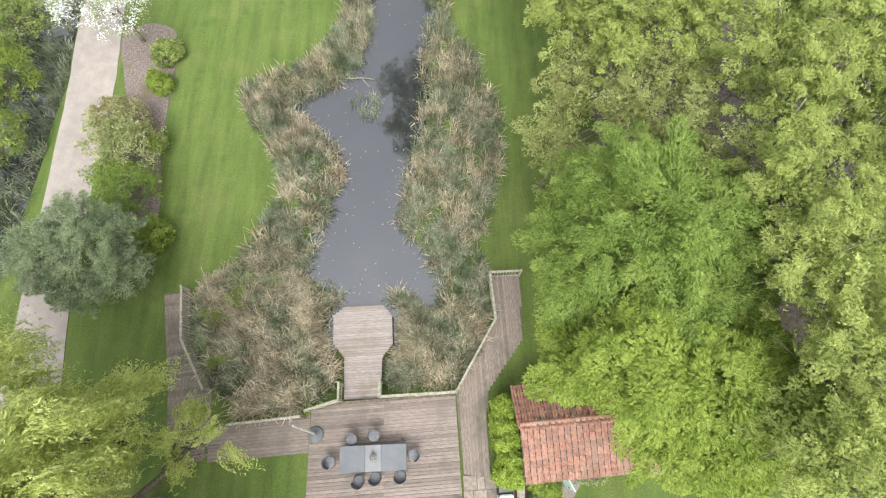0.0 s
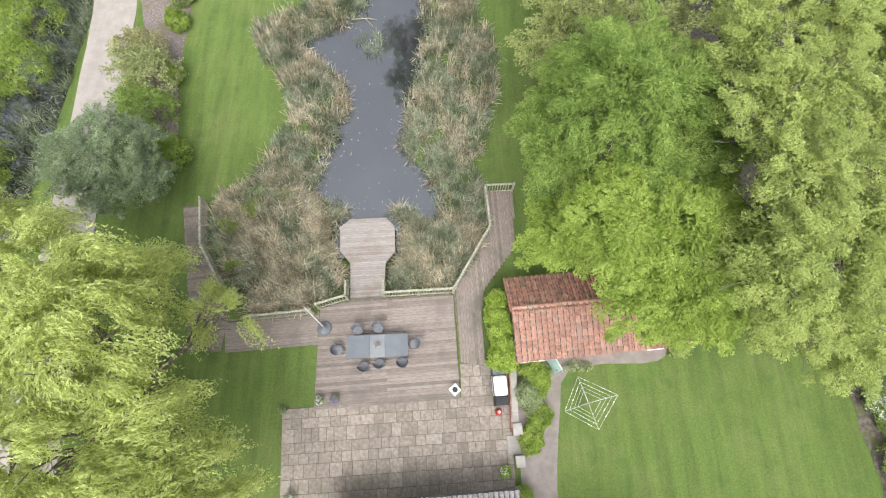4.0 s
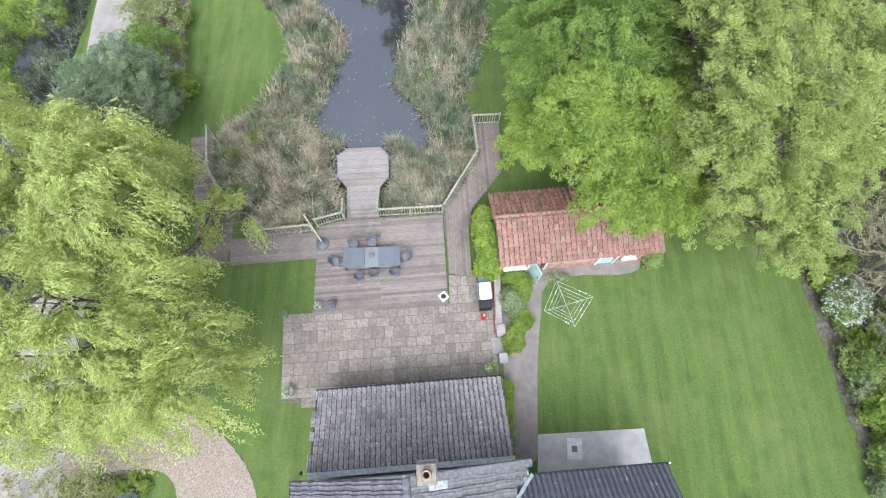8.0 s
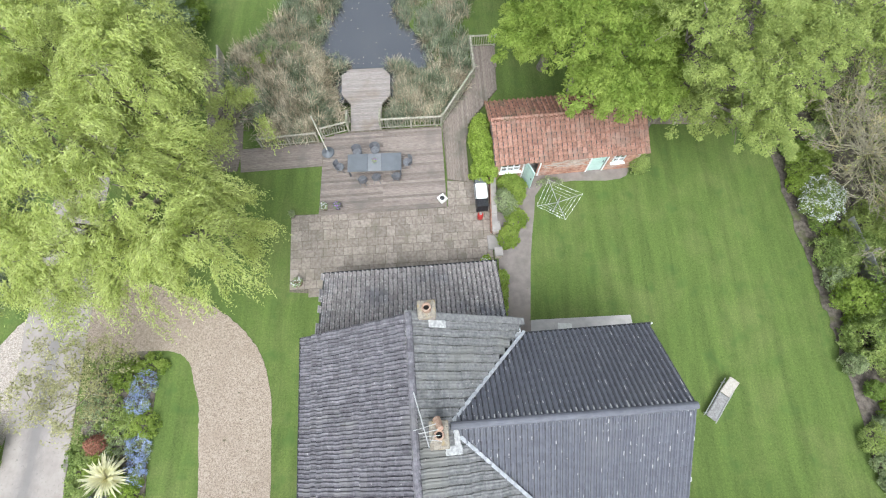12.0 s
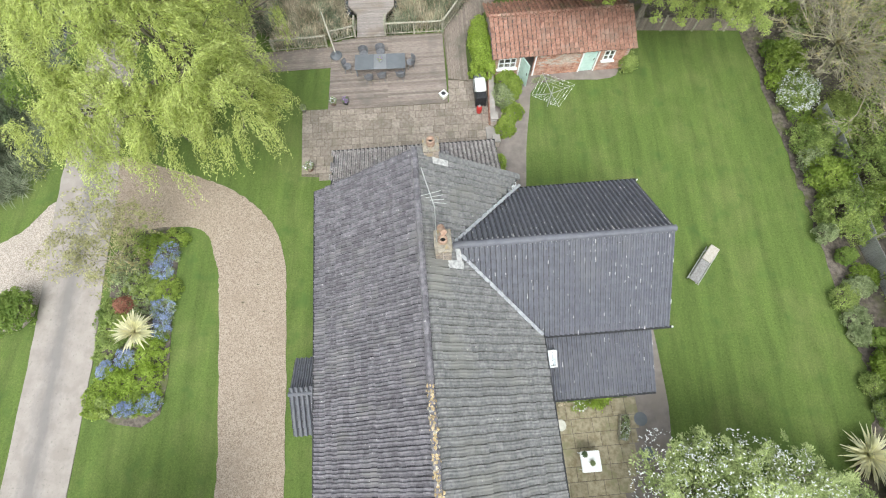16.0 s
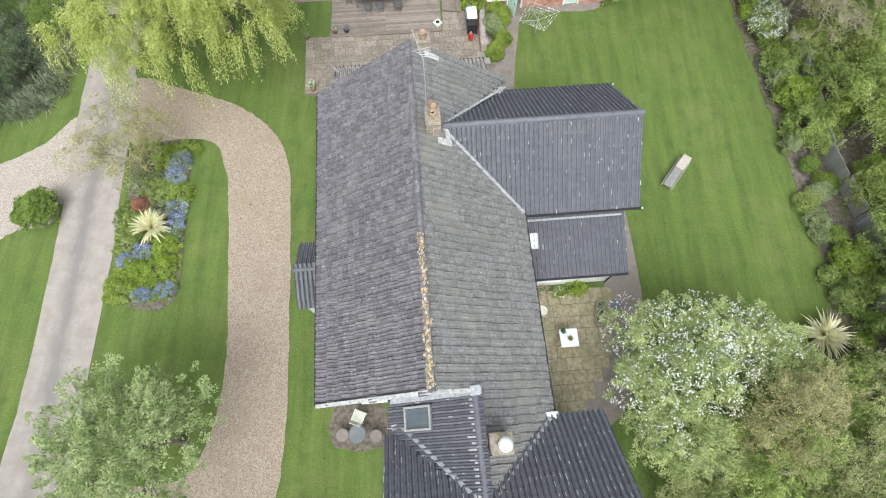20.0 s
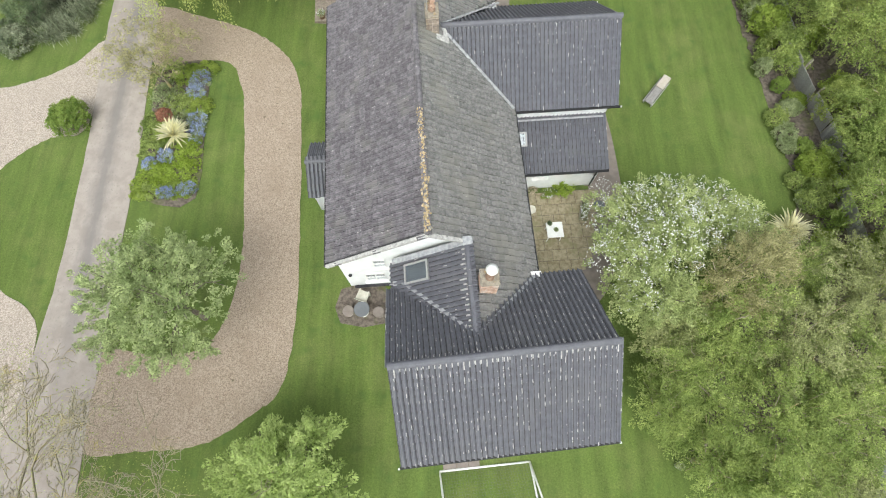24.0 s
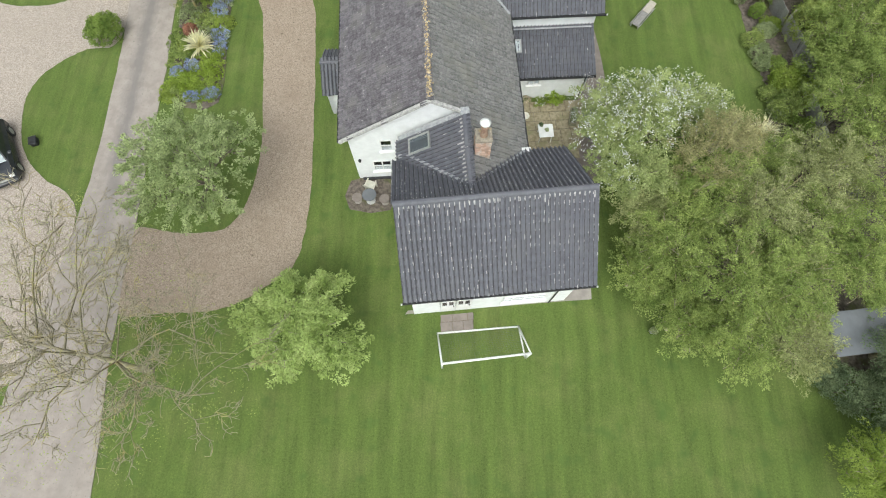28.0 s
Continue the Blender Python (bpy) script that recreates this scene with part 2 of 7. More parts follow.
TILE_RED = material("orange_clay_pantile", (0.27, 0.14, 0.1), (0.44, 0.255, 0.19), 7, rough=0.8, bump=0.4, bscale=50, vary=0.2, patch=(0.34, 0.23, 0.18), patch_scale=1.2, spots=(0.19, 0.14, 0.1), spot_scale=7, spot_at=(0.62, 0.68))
# Outbuilding's north slope: the clay colour is darkened to carry its shade.
TILE_RED_SHADED = material("shaded_clay_pantile", (0.2, 0.1, 0.07), (0.38, 0.2, 0.14), 7, rough=0.85, bump=0.4, bscale=50, vary=0.22, patch=(0.16, 0.13, 0.08), patch_scale=1.2)
ROOF_BASE = material("roof_underlay", (0.05, 0.05, 0.05), (0.08, 0.08, 0.08), 6, bump=0.2)
BEDDING = material("pale_bedding_mortar", (0.34, 0.335, 0.325), (0.56, 0.55, 0.53), 9, bump=0.4)
LEAD = material("lead_flashing", (0.27, 0.275, 0.29), (0.41, 0.42, 0.43), 7, rough=0.5, bump=0.3, bscale=30, spec=0.5)
RENDER = material("white_render", (0.8, 0.81, 0.82), (0.86, 0.87, 0.88), 3, bump=0.3, bscale=70, patch=(0.77, 0.78, 0.78), patch_scale=0.8)
WHITE = material("white_paint", (0.78, 0.78, 0.77), (0.85, 0.85, 0.84), 5, rough=0.4, bump=0.05, spec=0.5)
CREAM = material("cream_board", (0.6, 0.58, 0.5), (0.72, 0.7, 0.62), 6, rough=0.6, bump=0.2, patch=(0.5, 0.5, 0.4))
BRICK = material("red_brick", (0.34, 0.16, 0.11), (0.52, 0.3, 0.22), 6, bump=0.4, vary=0.2, patch=(0.5, 0.38, 0.32))
BRICK_PALE = material("pale_orange_brick", (0.42, 0.27, 0.2), (0.58, 0.42, 0.33), 6, bump=0.4, vary=0.22, patch=(0.58, 0.52, 0.46), patch_scale=2.5)
MORTAR = material("lime_mortar", (0.4, 0.33, 0.28), (0.55, 0.47, 0.41), 9, bump=0.4)
STACK = material("sooty_brick", (0.25, 0.205, 0.165), (0.4, 0.34, 0.29), 9, bump=0.6, vary=0.22, patch=(0.34, 0.27, 0.17), patch_scale=3, spots=(0.13, 0.115, 0.1), spot_scale=9)
CLAY = material("terracotta", (0.3, 0.19, 0.135), (0.43, 0.295, 0.22), 8, bump=0.3, patch=(0.4, 0.33, 0.25), patch_scale=4, spots=(0.2, 0.15, 0.11), spot_scale=9)
SOOT = material("soot", (0.01, 0.01, 0.01), (0.03, 0.03, 0.03), 8)
GLASS = glass_material("window_glass")
DARK = material("dark_interior", (0.03, 0.03, 0.035), (0.06, 0.06, 0.065), 3)
MINT = material("mint_paint", (0.5, 0.66, 0.6), (0.6, 0.75, 0.69), 5, rough=0.55, bump=0.15, patch=(0.45, 0.58, 0.52), patch_scale=2)
GREY_METAL = material("grey_metal", (0.145, 0.154, 0.166), (0.172, 0.182, 0.196), 2, rough=0.5, metal=0.1, bump=0.03)
TABLE_LEAF = material("pale_table_leaf", (0.21, 0.215, 0.225), (0.25, 0.255, 0.265), 2, rough=0.5, metal=0.1, bump=0.03)
CHAIR = material("grey_weave", (0.135, 0.136, 0.146), (0.2, 0.201, 0.214), 12, rough=0.7, bump=0.3)
CAP = material("lichened_mortar", (0.2, 0.175, 0.14), (0.35, 0.31, 0.25), 9, bump=0.6, patch=(0.33, 0.25, 0.14), patch_scale=4, spots=(0.13, 0.12, 0.105), spot_scale=9)
PAD = material("pale_pad_concrete", (0.4, 0.37, 0.34), (0.5, 0.465, 0.43), 2, bump=0.25, bscale=50, patch=(0.35, 0.32, 0.295), patch_scale=0.9, patch_at=(0.5, 0.8), spots=(0.27, 0.25, 0.22), spot_scale=8, spot_at=(0.68, 0.78))
STONE_GREY = material("pale_tan_canvas", (0.37, 0.335, 0.285), (0.46, 0.42, 0.365), 12, bump=0.3)
STEEL = material("galvanised_steel", (0.4, 0.4, 0.39), (0.5, 0.5, 0.48), 9, rough=0.45, metal=0.5, bump=0.05)
BLACK = material("black_plastic", (0.02, 0.02, 0.022), (0.04, 0.04, 0.042), 8, rough=0.5, bump=0.05)
LICHEN = material("orange_lichen", (0.34, 0.24, 0.11), (0.52, 0.42, 0.26), 9, bump=0.6, vary=0.35, per="island", patch=(0.45, 0.43, 0.37), patch_scale=5)
BARK = material("grey_bark", (0.12, 0.1, 0.08), (0.27, 0.24, 0.19), 8, bump=0.8, bscale=30, stretch=(1, 1, 0.3), reach=0.03)
TWIG = material("lichened_twig", (0.27, 0.243, 0.175), (0.42, 0.375, 0.265), 8, bump=0.4, patch=(0.45, 0.385, 0.17), patch_scale=1.5)


def leaf_material(name, dark, light, vary=0.28, lucent=0.42):
    dark, light = (tuple(min(0.85, 1.5 * v) for v in c) for c in (dark, light))
    return material(name, dark, light, 1.3, rough=0.55, bump=0, vary=vary, per="island", spec=0.25, lucent=lucent)


L_WILLOW = leaf_material("willow_leaf", (0.275, 0.31, 0.09), (0.415, 0.45, 0.17), vary=0.24, lucent=0.52)
L_MAPLE = leaf_material("maple_leaf", (0.135, 0.19, 0.03), (0.235, 0.292, 0.062), vary=0.15)
L_MID = leaf_material("field_maple_leaf", (0.11, 0.165, 0.034), (0.19, 0.25, 0.06), vary=0.15)
L_YELLOW = leaf_material("fresh_yellow_leaf", (0.182, 0.222, 0.06), (0.282, 0.324, 0.1), vary=0.13)
L_OLIVE = leaf_material("olive_leaf", (0.15, 0.185, 0.085), (0.28, 0.315, 0.17))
L_YOUNG = leaf_material("pale_young_leaf", (0.19, 0.25, 0.072), (0.32, 0.385, 0.145), vary=0.24)
L_PEAR = leaf_material("grey_pear_leaf", (0.165, 0.21, 0.085), (0.3, 0.345, 0.17))
L_APPLE = leaf_material("apple_leaf", (0.185, 0.225, 0.085), (0.335, 0.375, 0.17))
L_DARK = leaf_material("dark_leaf", (0.085, 0.118, 0.06), (0.158, 0.196, 0.105))
L_HOLM = leaf_material("holm_oak_leaf", (0.115, 0.148, 0.08), (0.215, 0.255, 0.145))
L_HEDGE = leaf_material("hedge_leaf", (0.125, 0.172, 0.044), (0.262, 0.312, 0.1), vary=0.3)
L_GOAT = leaf_material("goat_willow_leaf", (0.165, 0.185, 0.062), (0.27, 0.292, 0.112), vary=0.18)
L_THORN = leaf_material("dull_thorn_leaf", (0.17, 0.19, 0.075), (0.29, 0.31, 0.145), vary=0.3)
L_LIME = leaf_material("lime_leaf", (0.17, 0.235, 0.03), (0.26, 0.33, 0.065))
L_BLUE = leaf_material("forget_me_not", (0.19, 0.23, 0.37), (0.3, 0.35, 0.49))
L_BLOSSOM = leaf_material("white_blossom", (0.62, 0.62, 0.58), (0.82, 0.82, 0.78), vary=0.12)
L_YUCCA = leaf_material("variegated_blade", (0.5, 0.48, 0.3), (0.56, 0.54, 0.39), vary=0.2)
L_REED = leaf_material("dry_reed", (0.2, 0.168, 0.11), (0.405, 0.352, 0.258), vary=0.45, lucent=0.3)
L_SEDGE = leaf_material("grey_green_sedge", (0.08, 0.1, 0.055), (0.23, 0.25, 0.17), vary=0.45, lucent=0.3)
L_PURPLE = leaf_material("purple_flower", (0.2, 0.1, 0.3), (0.35, 0.2, 0.5))
L_BRONZE = leaf_material("budding_bronze_leaf", (0.185, 0.18, 0.08), (0.305, 0.29, 0.148))
L_RED = leaf_material("bronze_leaf", (0.16, 0.07, 0.05), (0.3, 0.15, 0.1))


# ---- building helpers ----
def mesh_of(name, verts, faces, mat, smooth=False):
    me = bpy.data.meshes.new(name)
    me.from_pydata([tuple(map(float, v)) for v in verts], [], [tuple(map(int, f)) for f in faces])
    me.materials.append(mat)
    if smooth:
        me.polygons.foreach_set("use_smooth", [True] * len(me.polygons))
    me.update()
    return me


def quads_of(name, verts, mat):
    """A mesh of loose faces out of an array of 3 or 4 corners each."""
    n = verts.shape[1]
    verts = np.ascontiguousarray(verts, dtype=np.float32).reshape(-1, 3)
    k = len(verts)
    me = bpy.data.meshes.new(name)
    me.vertices.add(k)
    me.vertices.foreach_set("co", verts.ravel())
    me.loops.add(k)
    me.loops.foreach_set("vertex_index", np.arange(k, dtype=np.int32))
    me.polygons.add(k // n)
    me.polygons.foreach_set("loop_start", np.arange(0, k, n, dtype=np.int32))
    me.polygons.foreach_set("loop_total", np.full(k // n, n, dtype=np.int32))
    me.materials.append(mat)
    me.update(calc_edges=True)
    return me


def tiled_mesh(name, base_v, base_f, mats, mat):
    """Many copies of one small shape, joined, at the 4 x 4 matrices given."""
    bv = np.c_[np.array(base_v, float), np.ones(len(base_v))]
    vs, fs = [], []
    for i, m in enumerate(mats):
        vs.append((bv @ np.array(m).T)[:, :3])
        fs += [tuple(k + i * len(bv) for k in f) for f in base_f]
    return mesh_of(name, np.concatenate(vs), fs, mat)


def thing(name, label, category, x=0, y=0, z=0, turn=0, group="", kind=""):
    return_ob = new(name)
    return_ob.empty_display_size = 0.2
    return_ob.matrix_world = pose(x, y, z, 0, 0, turn)
    return tagged(return_ob, label, category, group, kind)


def put(name, me, parent=None, label="", m=None):
    ob = new(name, me)
    ob.parent = parent
    if m is not None:
        ob.matrix_basis = m
    if label:
        ob["label"] = label
    return ob


def part(name, bm, mat, parent=None, label="", m=None, smooth=False):
    me = bpy.data.meshes.new(name)
    bm.to_mesh(me)
    bm.free()
    me.materials.append(mat)
    if smooth:
        me.polygons.foreach_set("use_smooth", [True] * len(me.polygons))
    return put(name, me, parent, label, m)


def boxes(*specs, bevel=0.0):
    """A bmesh of boxes, each (x0, y0, z0, x1, y1, z1), with a small bevel."""
    bm = bmesh.new()
    for x0, y0, z0, x1, y1, z1 in specs:
        bmesh.ops.create_cube(bm, size=1, matrix=Matrix.Translation(((x0 + x1) / 2, (y0 + y1) / 2, (z0 + z1) / 2)) @ Matrix.Diagonal((abs(x1 - x0), abs(y1 - y0), abs(z1 - z0), 1)))
    if bevel:
        bmesh.ops.bevel(bm, geom=bm.edges[:], offset=bevel, segments=1, affect="EDGES")
    return bm


def rods(*specs, sides=8):
    """A bmesh of tapered round bars, each (start, end, radius, end radius)."""
    bm = bmesh.new()
    for a, b, r0, r1 in specs:
        a, b = Vector(a), Vector(b)
        d = b - a
        m = Matrix.Translation((a + b) / 2) @ d.to_track_quat("Z", "Y").to_matrix().to_4x4()
        bmesh.ops.create_cone(bm, cap_ends=True, segments=sides, radius1=r0, radius2=r1, depth=d.length, matrix=m)
    return bm


def lathe(profile, sides=16):
    """A turned shape from (radius, height) rings."""
    bm = bmesh.new()
    rings = [[bm.verts.new((r * math.cos(2 * math.pi * k / sides), r * math.sin(2 * math.pi * k / sides), z)) for k in range(sides)] for r, z in profile]
    for a, b in zip(rings, rings[1:]):
        for k in range(sides):
            bm.faces.new((a[k], a[(k + 1) % sides], b[(k + 1) % sides], b[k]))
    bm.faces.new(rings[0][::-1])
    bm.faces.new(rings[-1])
    return bm


def curve_through(pts, steps=6, closed=True):
    """A smooth line through the points given."""
    pts = [np.array(p, float) for p in pts]
    k = len(pts)
    out = []
    for i in range(k if closed else k - 1):
        if closed:
            p0, p1, p2, p3 = (pts[(i + j) % k] for j in (-1, 0, 1, 2))
        else:
            p0, p1, p2, p3 = (pts[min(max(i + j, 0), k - 1)] for j in (-1, 0, 1, 2))
        for s in range(steps):
            t = s / steps
            out.append(0.5 * (2 * p1 + (p2 - p0) * t + (2 * p0 - 5 * p1 + 4 * p2 - p3) * t * t + (3 * p1 - p0 - 3 * p2 + p3) * t ** 3))
    return out if closed else out + [pts[-1]]


def prism(outline, z0, z1, bm=None):
    """An upright block over a flat outline."""
    bm = bm or bmesh.new()
    lo = [bm.verts.new((p[0], p[1], z0)) for p in outline]
    hi = [bm.verts.new((p[0], p[1], z1)) for p in outline]
    k = len(lo)
    top, bottom = bm.faces.new(hi), bm.faces.new(lo[::-1])
    for i in range(k):
        bm.faces.new((lo[i], lo[(i + 1) % k], hi[(i + 1) % k], hi[i]))
    bmesh.ops.recalc_face_normals(bm, faces=bm.faces[:])
    bmesh.ops.triangulate(bm, faces=[f for f in bm.faces if len(f.verts) > 4])
    return bm


def inside(poly, x, y):
    """Which of the places x, y lie within the outline."""
    x, y = np.asarray(x, float), np.asarray(y, float)
    hit = np.zeros(x.shape, bool)
    for (x0, y0), (x1, y1) in zip(poly, poly[1:] + poly[:1]):
        cross = (y0 > y) != (y1 > y)
        hit ^= cross & (x < (x1 - x0) * (y - y0) / ((y1 - y0) or 1e-9) + x0)
    return hit


def distance_to(poly, x, y):
    """Distance of places from an outline, minus within it."""
    d = np.full(np.shape(x), 1e9)
    for (x0, y0), (x1, y1) in zip(poly, poly[1:] + poly[:1]):
        ex, ey = x1 - x0, y1 - y0
        t = np.clip(((x - x0) * ex + (y - y0) * ey) / (ex * ex + ey * ey + 1e-9), 0, 1)
        d = np.minimum(d, np.hypot(x - x0 - t * ex, y - y0 - t * ey))
    return np.where(inside(poly, x, y), -d, d)


def scatter(poly, count, seed):
    r = np.random.default_rng(seed)
    xs, ys = [p[0] for p in poly], [p[1] for p in poly]
    out = np.zeros((0, 2))
    while len(out) < count:
        p = np.c_[r.uniform(min(xs), max(xs), count * 2), r.uniform(min(ys), max(ys), count * 2)]
        out = np.r_[out, p[inside(poly, p[:, 0], p[:, 1])]]
    return out[:count]


# ---- ground ----
WATER_LEVEL = -0.62
POND = [(-4.8, 40), (-4.7, 22.3), (-5.05, 19.7), (-5.8, 18.3), (-8.3, 17.1), (-8.8, 16.1), (-7.6, 14.5), (-6.4, 13.2), (-5.8, 12.3), (-6.05, 10.5), (-6.5, 8.9), (-7.0, 7.3), (-6.85, 6.0), (-5.2, 5.1),
        (-3.8, 5.0), (-1.4, 4.9), (-0.4, 3.8), (0.5, 5.1), (0.15, 6.3), (-1.0, 7.6), (-1.8, 9.2), (-1.3, 11.6), (-0.7, 14.1), (-0.5, 16.8), (-0.6, 19.7), (-0.2, 22.3), (-0.2, 40)]
JETTY_BAY = [(-5.4, 0.25), (-1.7, 0.35), (-1.4, 5.2), (-5.9, 5.2)]
DITCH = [(-23.2, 26), (-22.6, 18), (-22.5, 12), (-22.9, 4), (-22.6, -2), (-22.2, -6), (-22.9, -8.4), (-25, -8.5), (-25.4, -2), (-25.4, 6), (-25.2, 14), (-25.4, 26)]


def ground_height(x, y):
    z = np.zeros(np.shape(x))
    for poly, bank, wide in ((POND, 1.0, 2.13), (DITCH, 0.6, 2.2), (JETTY_BAY, 0.5, 1.1)):
        s = np.clip((distance_to(poly, x, y) + bank) / wide, 0, 1)
        z = np.minimum(z, -1.15 * (1 - s * s * (3 - 2 * s)) )
    return z


def build_ground():
    xs = np.r_[-900, -300, -120, -60, np.arange(-40, 40.1, 0.5), 60, 120, 300, 900]
    ys = np.r_[-900, -300, -120, -80, np.arange(-60, 45.1, 0.5), 70, 120, 300, 900]
    gx, gy = np.meshgrid(xs, ys)
    gz = ground_height(gx, gy)
    r = np.random.default_rng(3)
    gz = gz + np.where(np.abs(gx) < 40, r.uniform(-0.012, 0.004, gx.shape), 0)
    v = np.c_[gx.ravel(), gy.ravel(), gz.ravel()]
    w = len(xs)
    f = [(j * w + i, j * w + i + 1, (j + 1) * w + i + 1, (j + 1) * w + i) for j in range(len(ys) - 1) for i in range(w - 1)]
    tagged(put("ground", mesh_of("ground", v, f, GRASS, True)), "mown green lawn with faint mower stripes", "lawn", kind="structure")


def patch_of(name, outline, mat, label, category, top=0.02, steps=12, rough=0.035, seed=1, low=-0.06):
    """A flat surface laid in the lawn, with an uneven edge."""
    r = np.random.default_rng(seed)
    line = curve_through(outline, steps) if steps > 1 else [np.array(p, float) for p in outline]
    line = [p + r.uniform(-rough, rough, 2) for p in line]
    ob = part(name, prism(line, low, top), mat)
    return tagged(ob, label, category, kind="structure")


build_ground()
tagged(part("water", boxes((-9.5, 2.2, -1.0, 1.9, 40, WATER_LEVEL)), WATER), "still grey pond water with murky patches", "pond", kind="structure")
tagged(part("water", boxes((-25.6, -9, -1.0, -22, 27, WATER_LEVEL)), WATER), "narrow dark ditch of still water", "ditch", kind="structure")

ROAD_L = [(-22.4, 40), (-21.9, 23.7), (-21.4, 18), (-20.9, 12), (-20.5, 5.7), (-20.1, 0), (-19.7, -6.7), (-19.4, -11.3), (-18.95, -15.6), (-18.6, -19.4), (-18.4, -23), (-18.3, -27.8), (-18.6, -32.6), (-19.2, -36), (-19.4, -42), (-20, -60)]
ROAD_R = [(-19.8, 40), (-19.3, 23.7), (-18.7, 18), (-18.4, 12), (-18.1, 5.7), (-17.3, 0), (-16.9, -6.7), (-16.3, -11.3), (-15.95, -15.6), (-15.6, -19.4), (-15.5, -23), (-15.2, -28), (-15.0, -33), (-14.6, -38), (-14.1, -42.5), (-13.2, -60)]
patch_of("road", curve_through(ROAD_L, 5, False) + curve_through(ROAD_R, 5, False)[::-1], ROAD, "pale worn concrete farm drive with darker wheel patches", "drive", top=0.03, steps=1, rough=0.04)
patch_of("gravel_drive", [(-16.9, -8.4), (-13.6, -9.1), (-10.5, -10.2), (-8.4, -11.8), (-7.25, -13.9), (-6.75, -17.6), (-6.3, -22.5), (-5.95, -27.6), (-6.25, -31.2), (-7.4, -32.5), (-9.5, -33.8), (-12.3, -34.15), (-15.2, -34.0),
                          (-15.5, -29.8), (-12.5, -29.85), (-10.3, -29.5), (-9.3, -27.7), (-9.1, -24.5), (-9.55, -20.6), (-10.2, -16), (-10.6, -14.3), (-11.5, -12.6), (-13.5, -12.4), (-16.1, -12.6)],
         GRAVEL, "curved tan gravel drive looping off the road", "gravel drive", top=0.022)
patch_of("gravel_yard", [(-19.1, -17.3), (-21.0, -17.9), (-22.9, -19.6), (-23.5, -21.7), (-22.7, -24.7), (-21.2, -26.5), (-18.8, -28.2), (-18.4, -31), (-19, -37), (-21, -38), (-27, -36), (-34, -30), (-34, -14), (-26, -14.5),
                         (-22.9, -13.9), (-20.8, -12.6), (-19.4, -11.0), (-19.0, -14)], GRAVEL_PALE, "pale gravel parking yard beside the drive", "gravel yard", top=0.02)
patch_of("shrub_bed", [(-18.9, 21), (-15.8, 21), (-15.2, 13.5), (-14.6, 9.8), (-14.5, 7.2), (-15.4, 6.4), (-16.8, 7.4), (-17.2, 12), (-17.7, 16)], MULCH, "bark-mulched shrub border beside the drive", "border")
patch_of("flower_bed", [(-15.6, -12.6), (-12.9, -12.6), (-12.45, -16), (-12.0, -21.5), (-15.0, -21.6), (-15.3, -18.5)], SOIL, "planted island bed of dark soil", "flower bed", steps=3, rough=0.08)
patch_of("tarmac_path", [(3.8, -2.9), (5.6, -2.85), (10.6, -2.5), (11.0, -2.4), (10.9, -3.0), (9.75, -3.3), (6.3, -3.55), (5.75, -5.2), (5.35, -8), (5.2, -10.9), (5.1, -12), (4.1, -12), (3.8, -9), (3.7, -6)],
         TARMAC, "narrow weathered tarmac path past the outbuilding", "path", top=0.024, steps=2, rough=0.03)
patch_of("concrete_pad", [(5.2, -10.95), (10.1, -10.7), (10.25, -12.1), (9.9, -13.4), (5.0, -13.6)], PAD, "cracked pale concrete pad beside the wing", "concrete", top=0.03, steps=1, rough=0.02)
patch_of("rear_path", [(8.9, -20.1), (9.9, -14.0), (10.6, -16), (10.95, -20.1), (10.75, -23.4), (9.6, -26.5), (8.2, -27.6), (6.6, -27.2), (8.6, -24.6), (9.2, -21)], TARMAC, "curved concrete path round the back patio", "path", top=0.02, steps=3, rough=0.03)
patch_of("far_border", [(19.0, 3), (19.1, -3), (19.6, -9.2), (19.9, -13), (20.1, -17.6), (20.5, -20.1), (19.9, -22.5), (18.4, -24.3), (16.5, -27.0), (15.0, -30), (13.4, -33.4), (15.6, -34.8), (19.0, -35.4), (22, -36.4), (26, -38), (34, -40), (34, 4), (24, 6)],
         SOIL, "dark soil border under the boundary shrubs", "border", rough=0.12)
patch_of("wood_floor", [(9.4, 5.6), (12, 0.9), (19, 0.9), (30, 4), (38, 40), (9, 40), (8.6, 25), (8.8, 14)], SOIL, "leaf litter in the shade of the trees", "ground", rough=0.15, top=0.012)


# ---- house ----
A = 4.4
house = thing("house", "white rendered house with dark tiled roofs and chimneys", "house", 0, -12, 0, A)
RU, RZ, EZ = -0.33, 7.05, 4.2


def plane(a, b, c):
    """A roof slope's own axes: a is the eave's left end seen from below the slope, b its right end, c a place higher up."""
    a, b, c = Vector(a), Vector(b), Vector(c)
    u = (b - a).normalized()
    n = u.cross(c - a).normalized()
    v = n.cross(u)
    return Matrix(((u.x, v.x, n.x, a.x), (u.y, v.y, n.y, a.y), (u.z, v.z, n.z, a.z), (0, 0, 0, 1)))


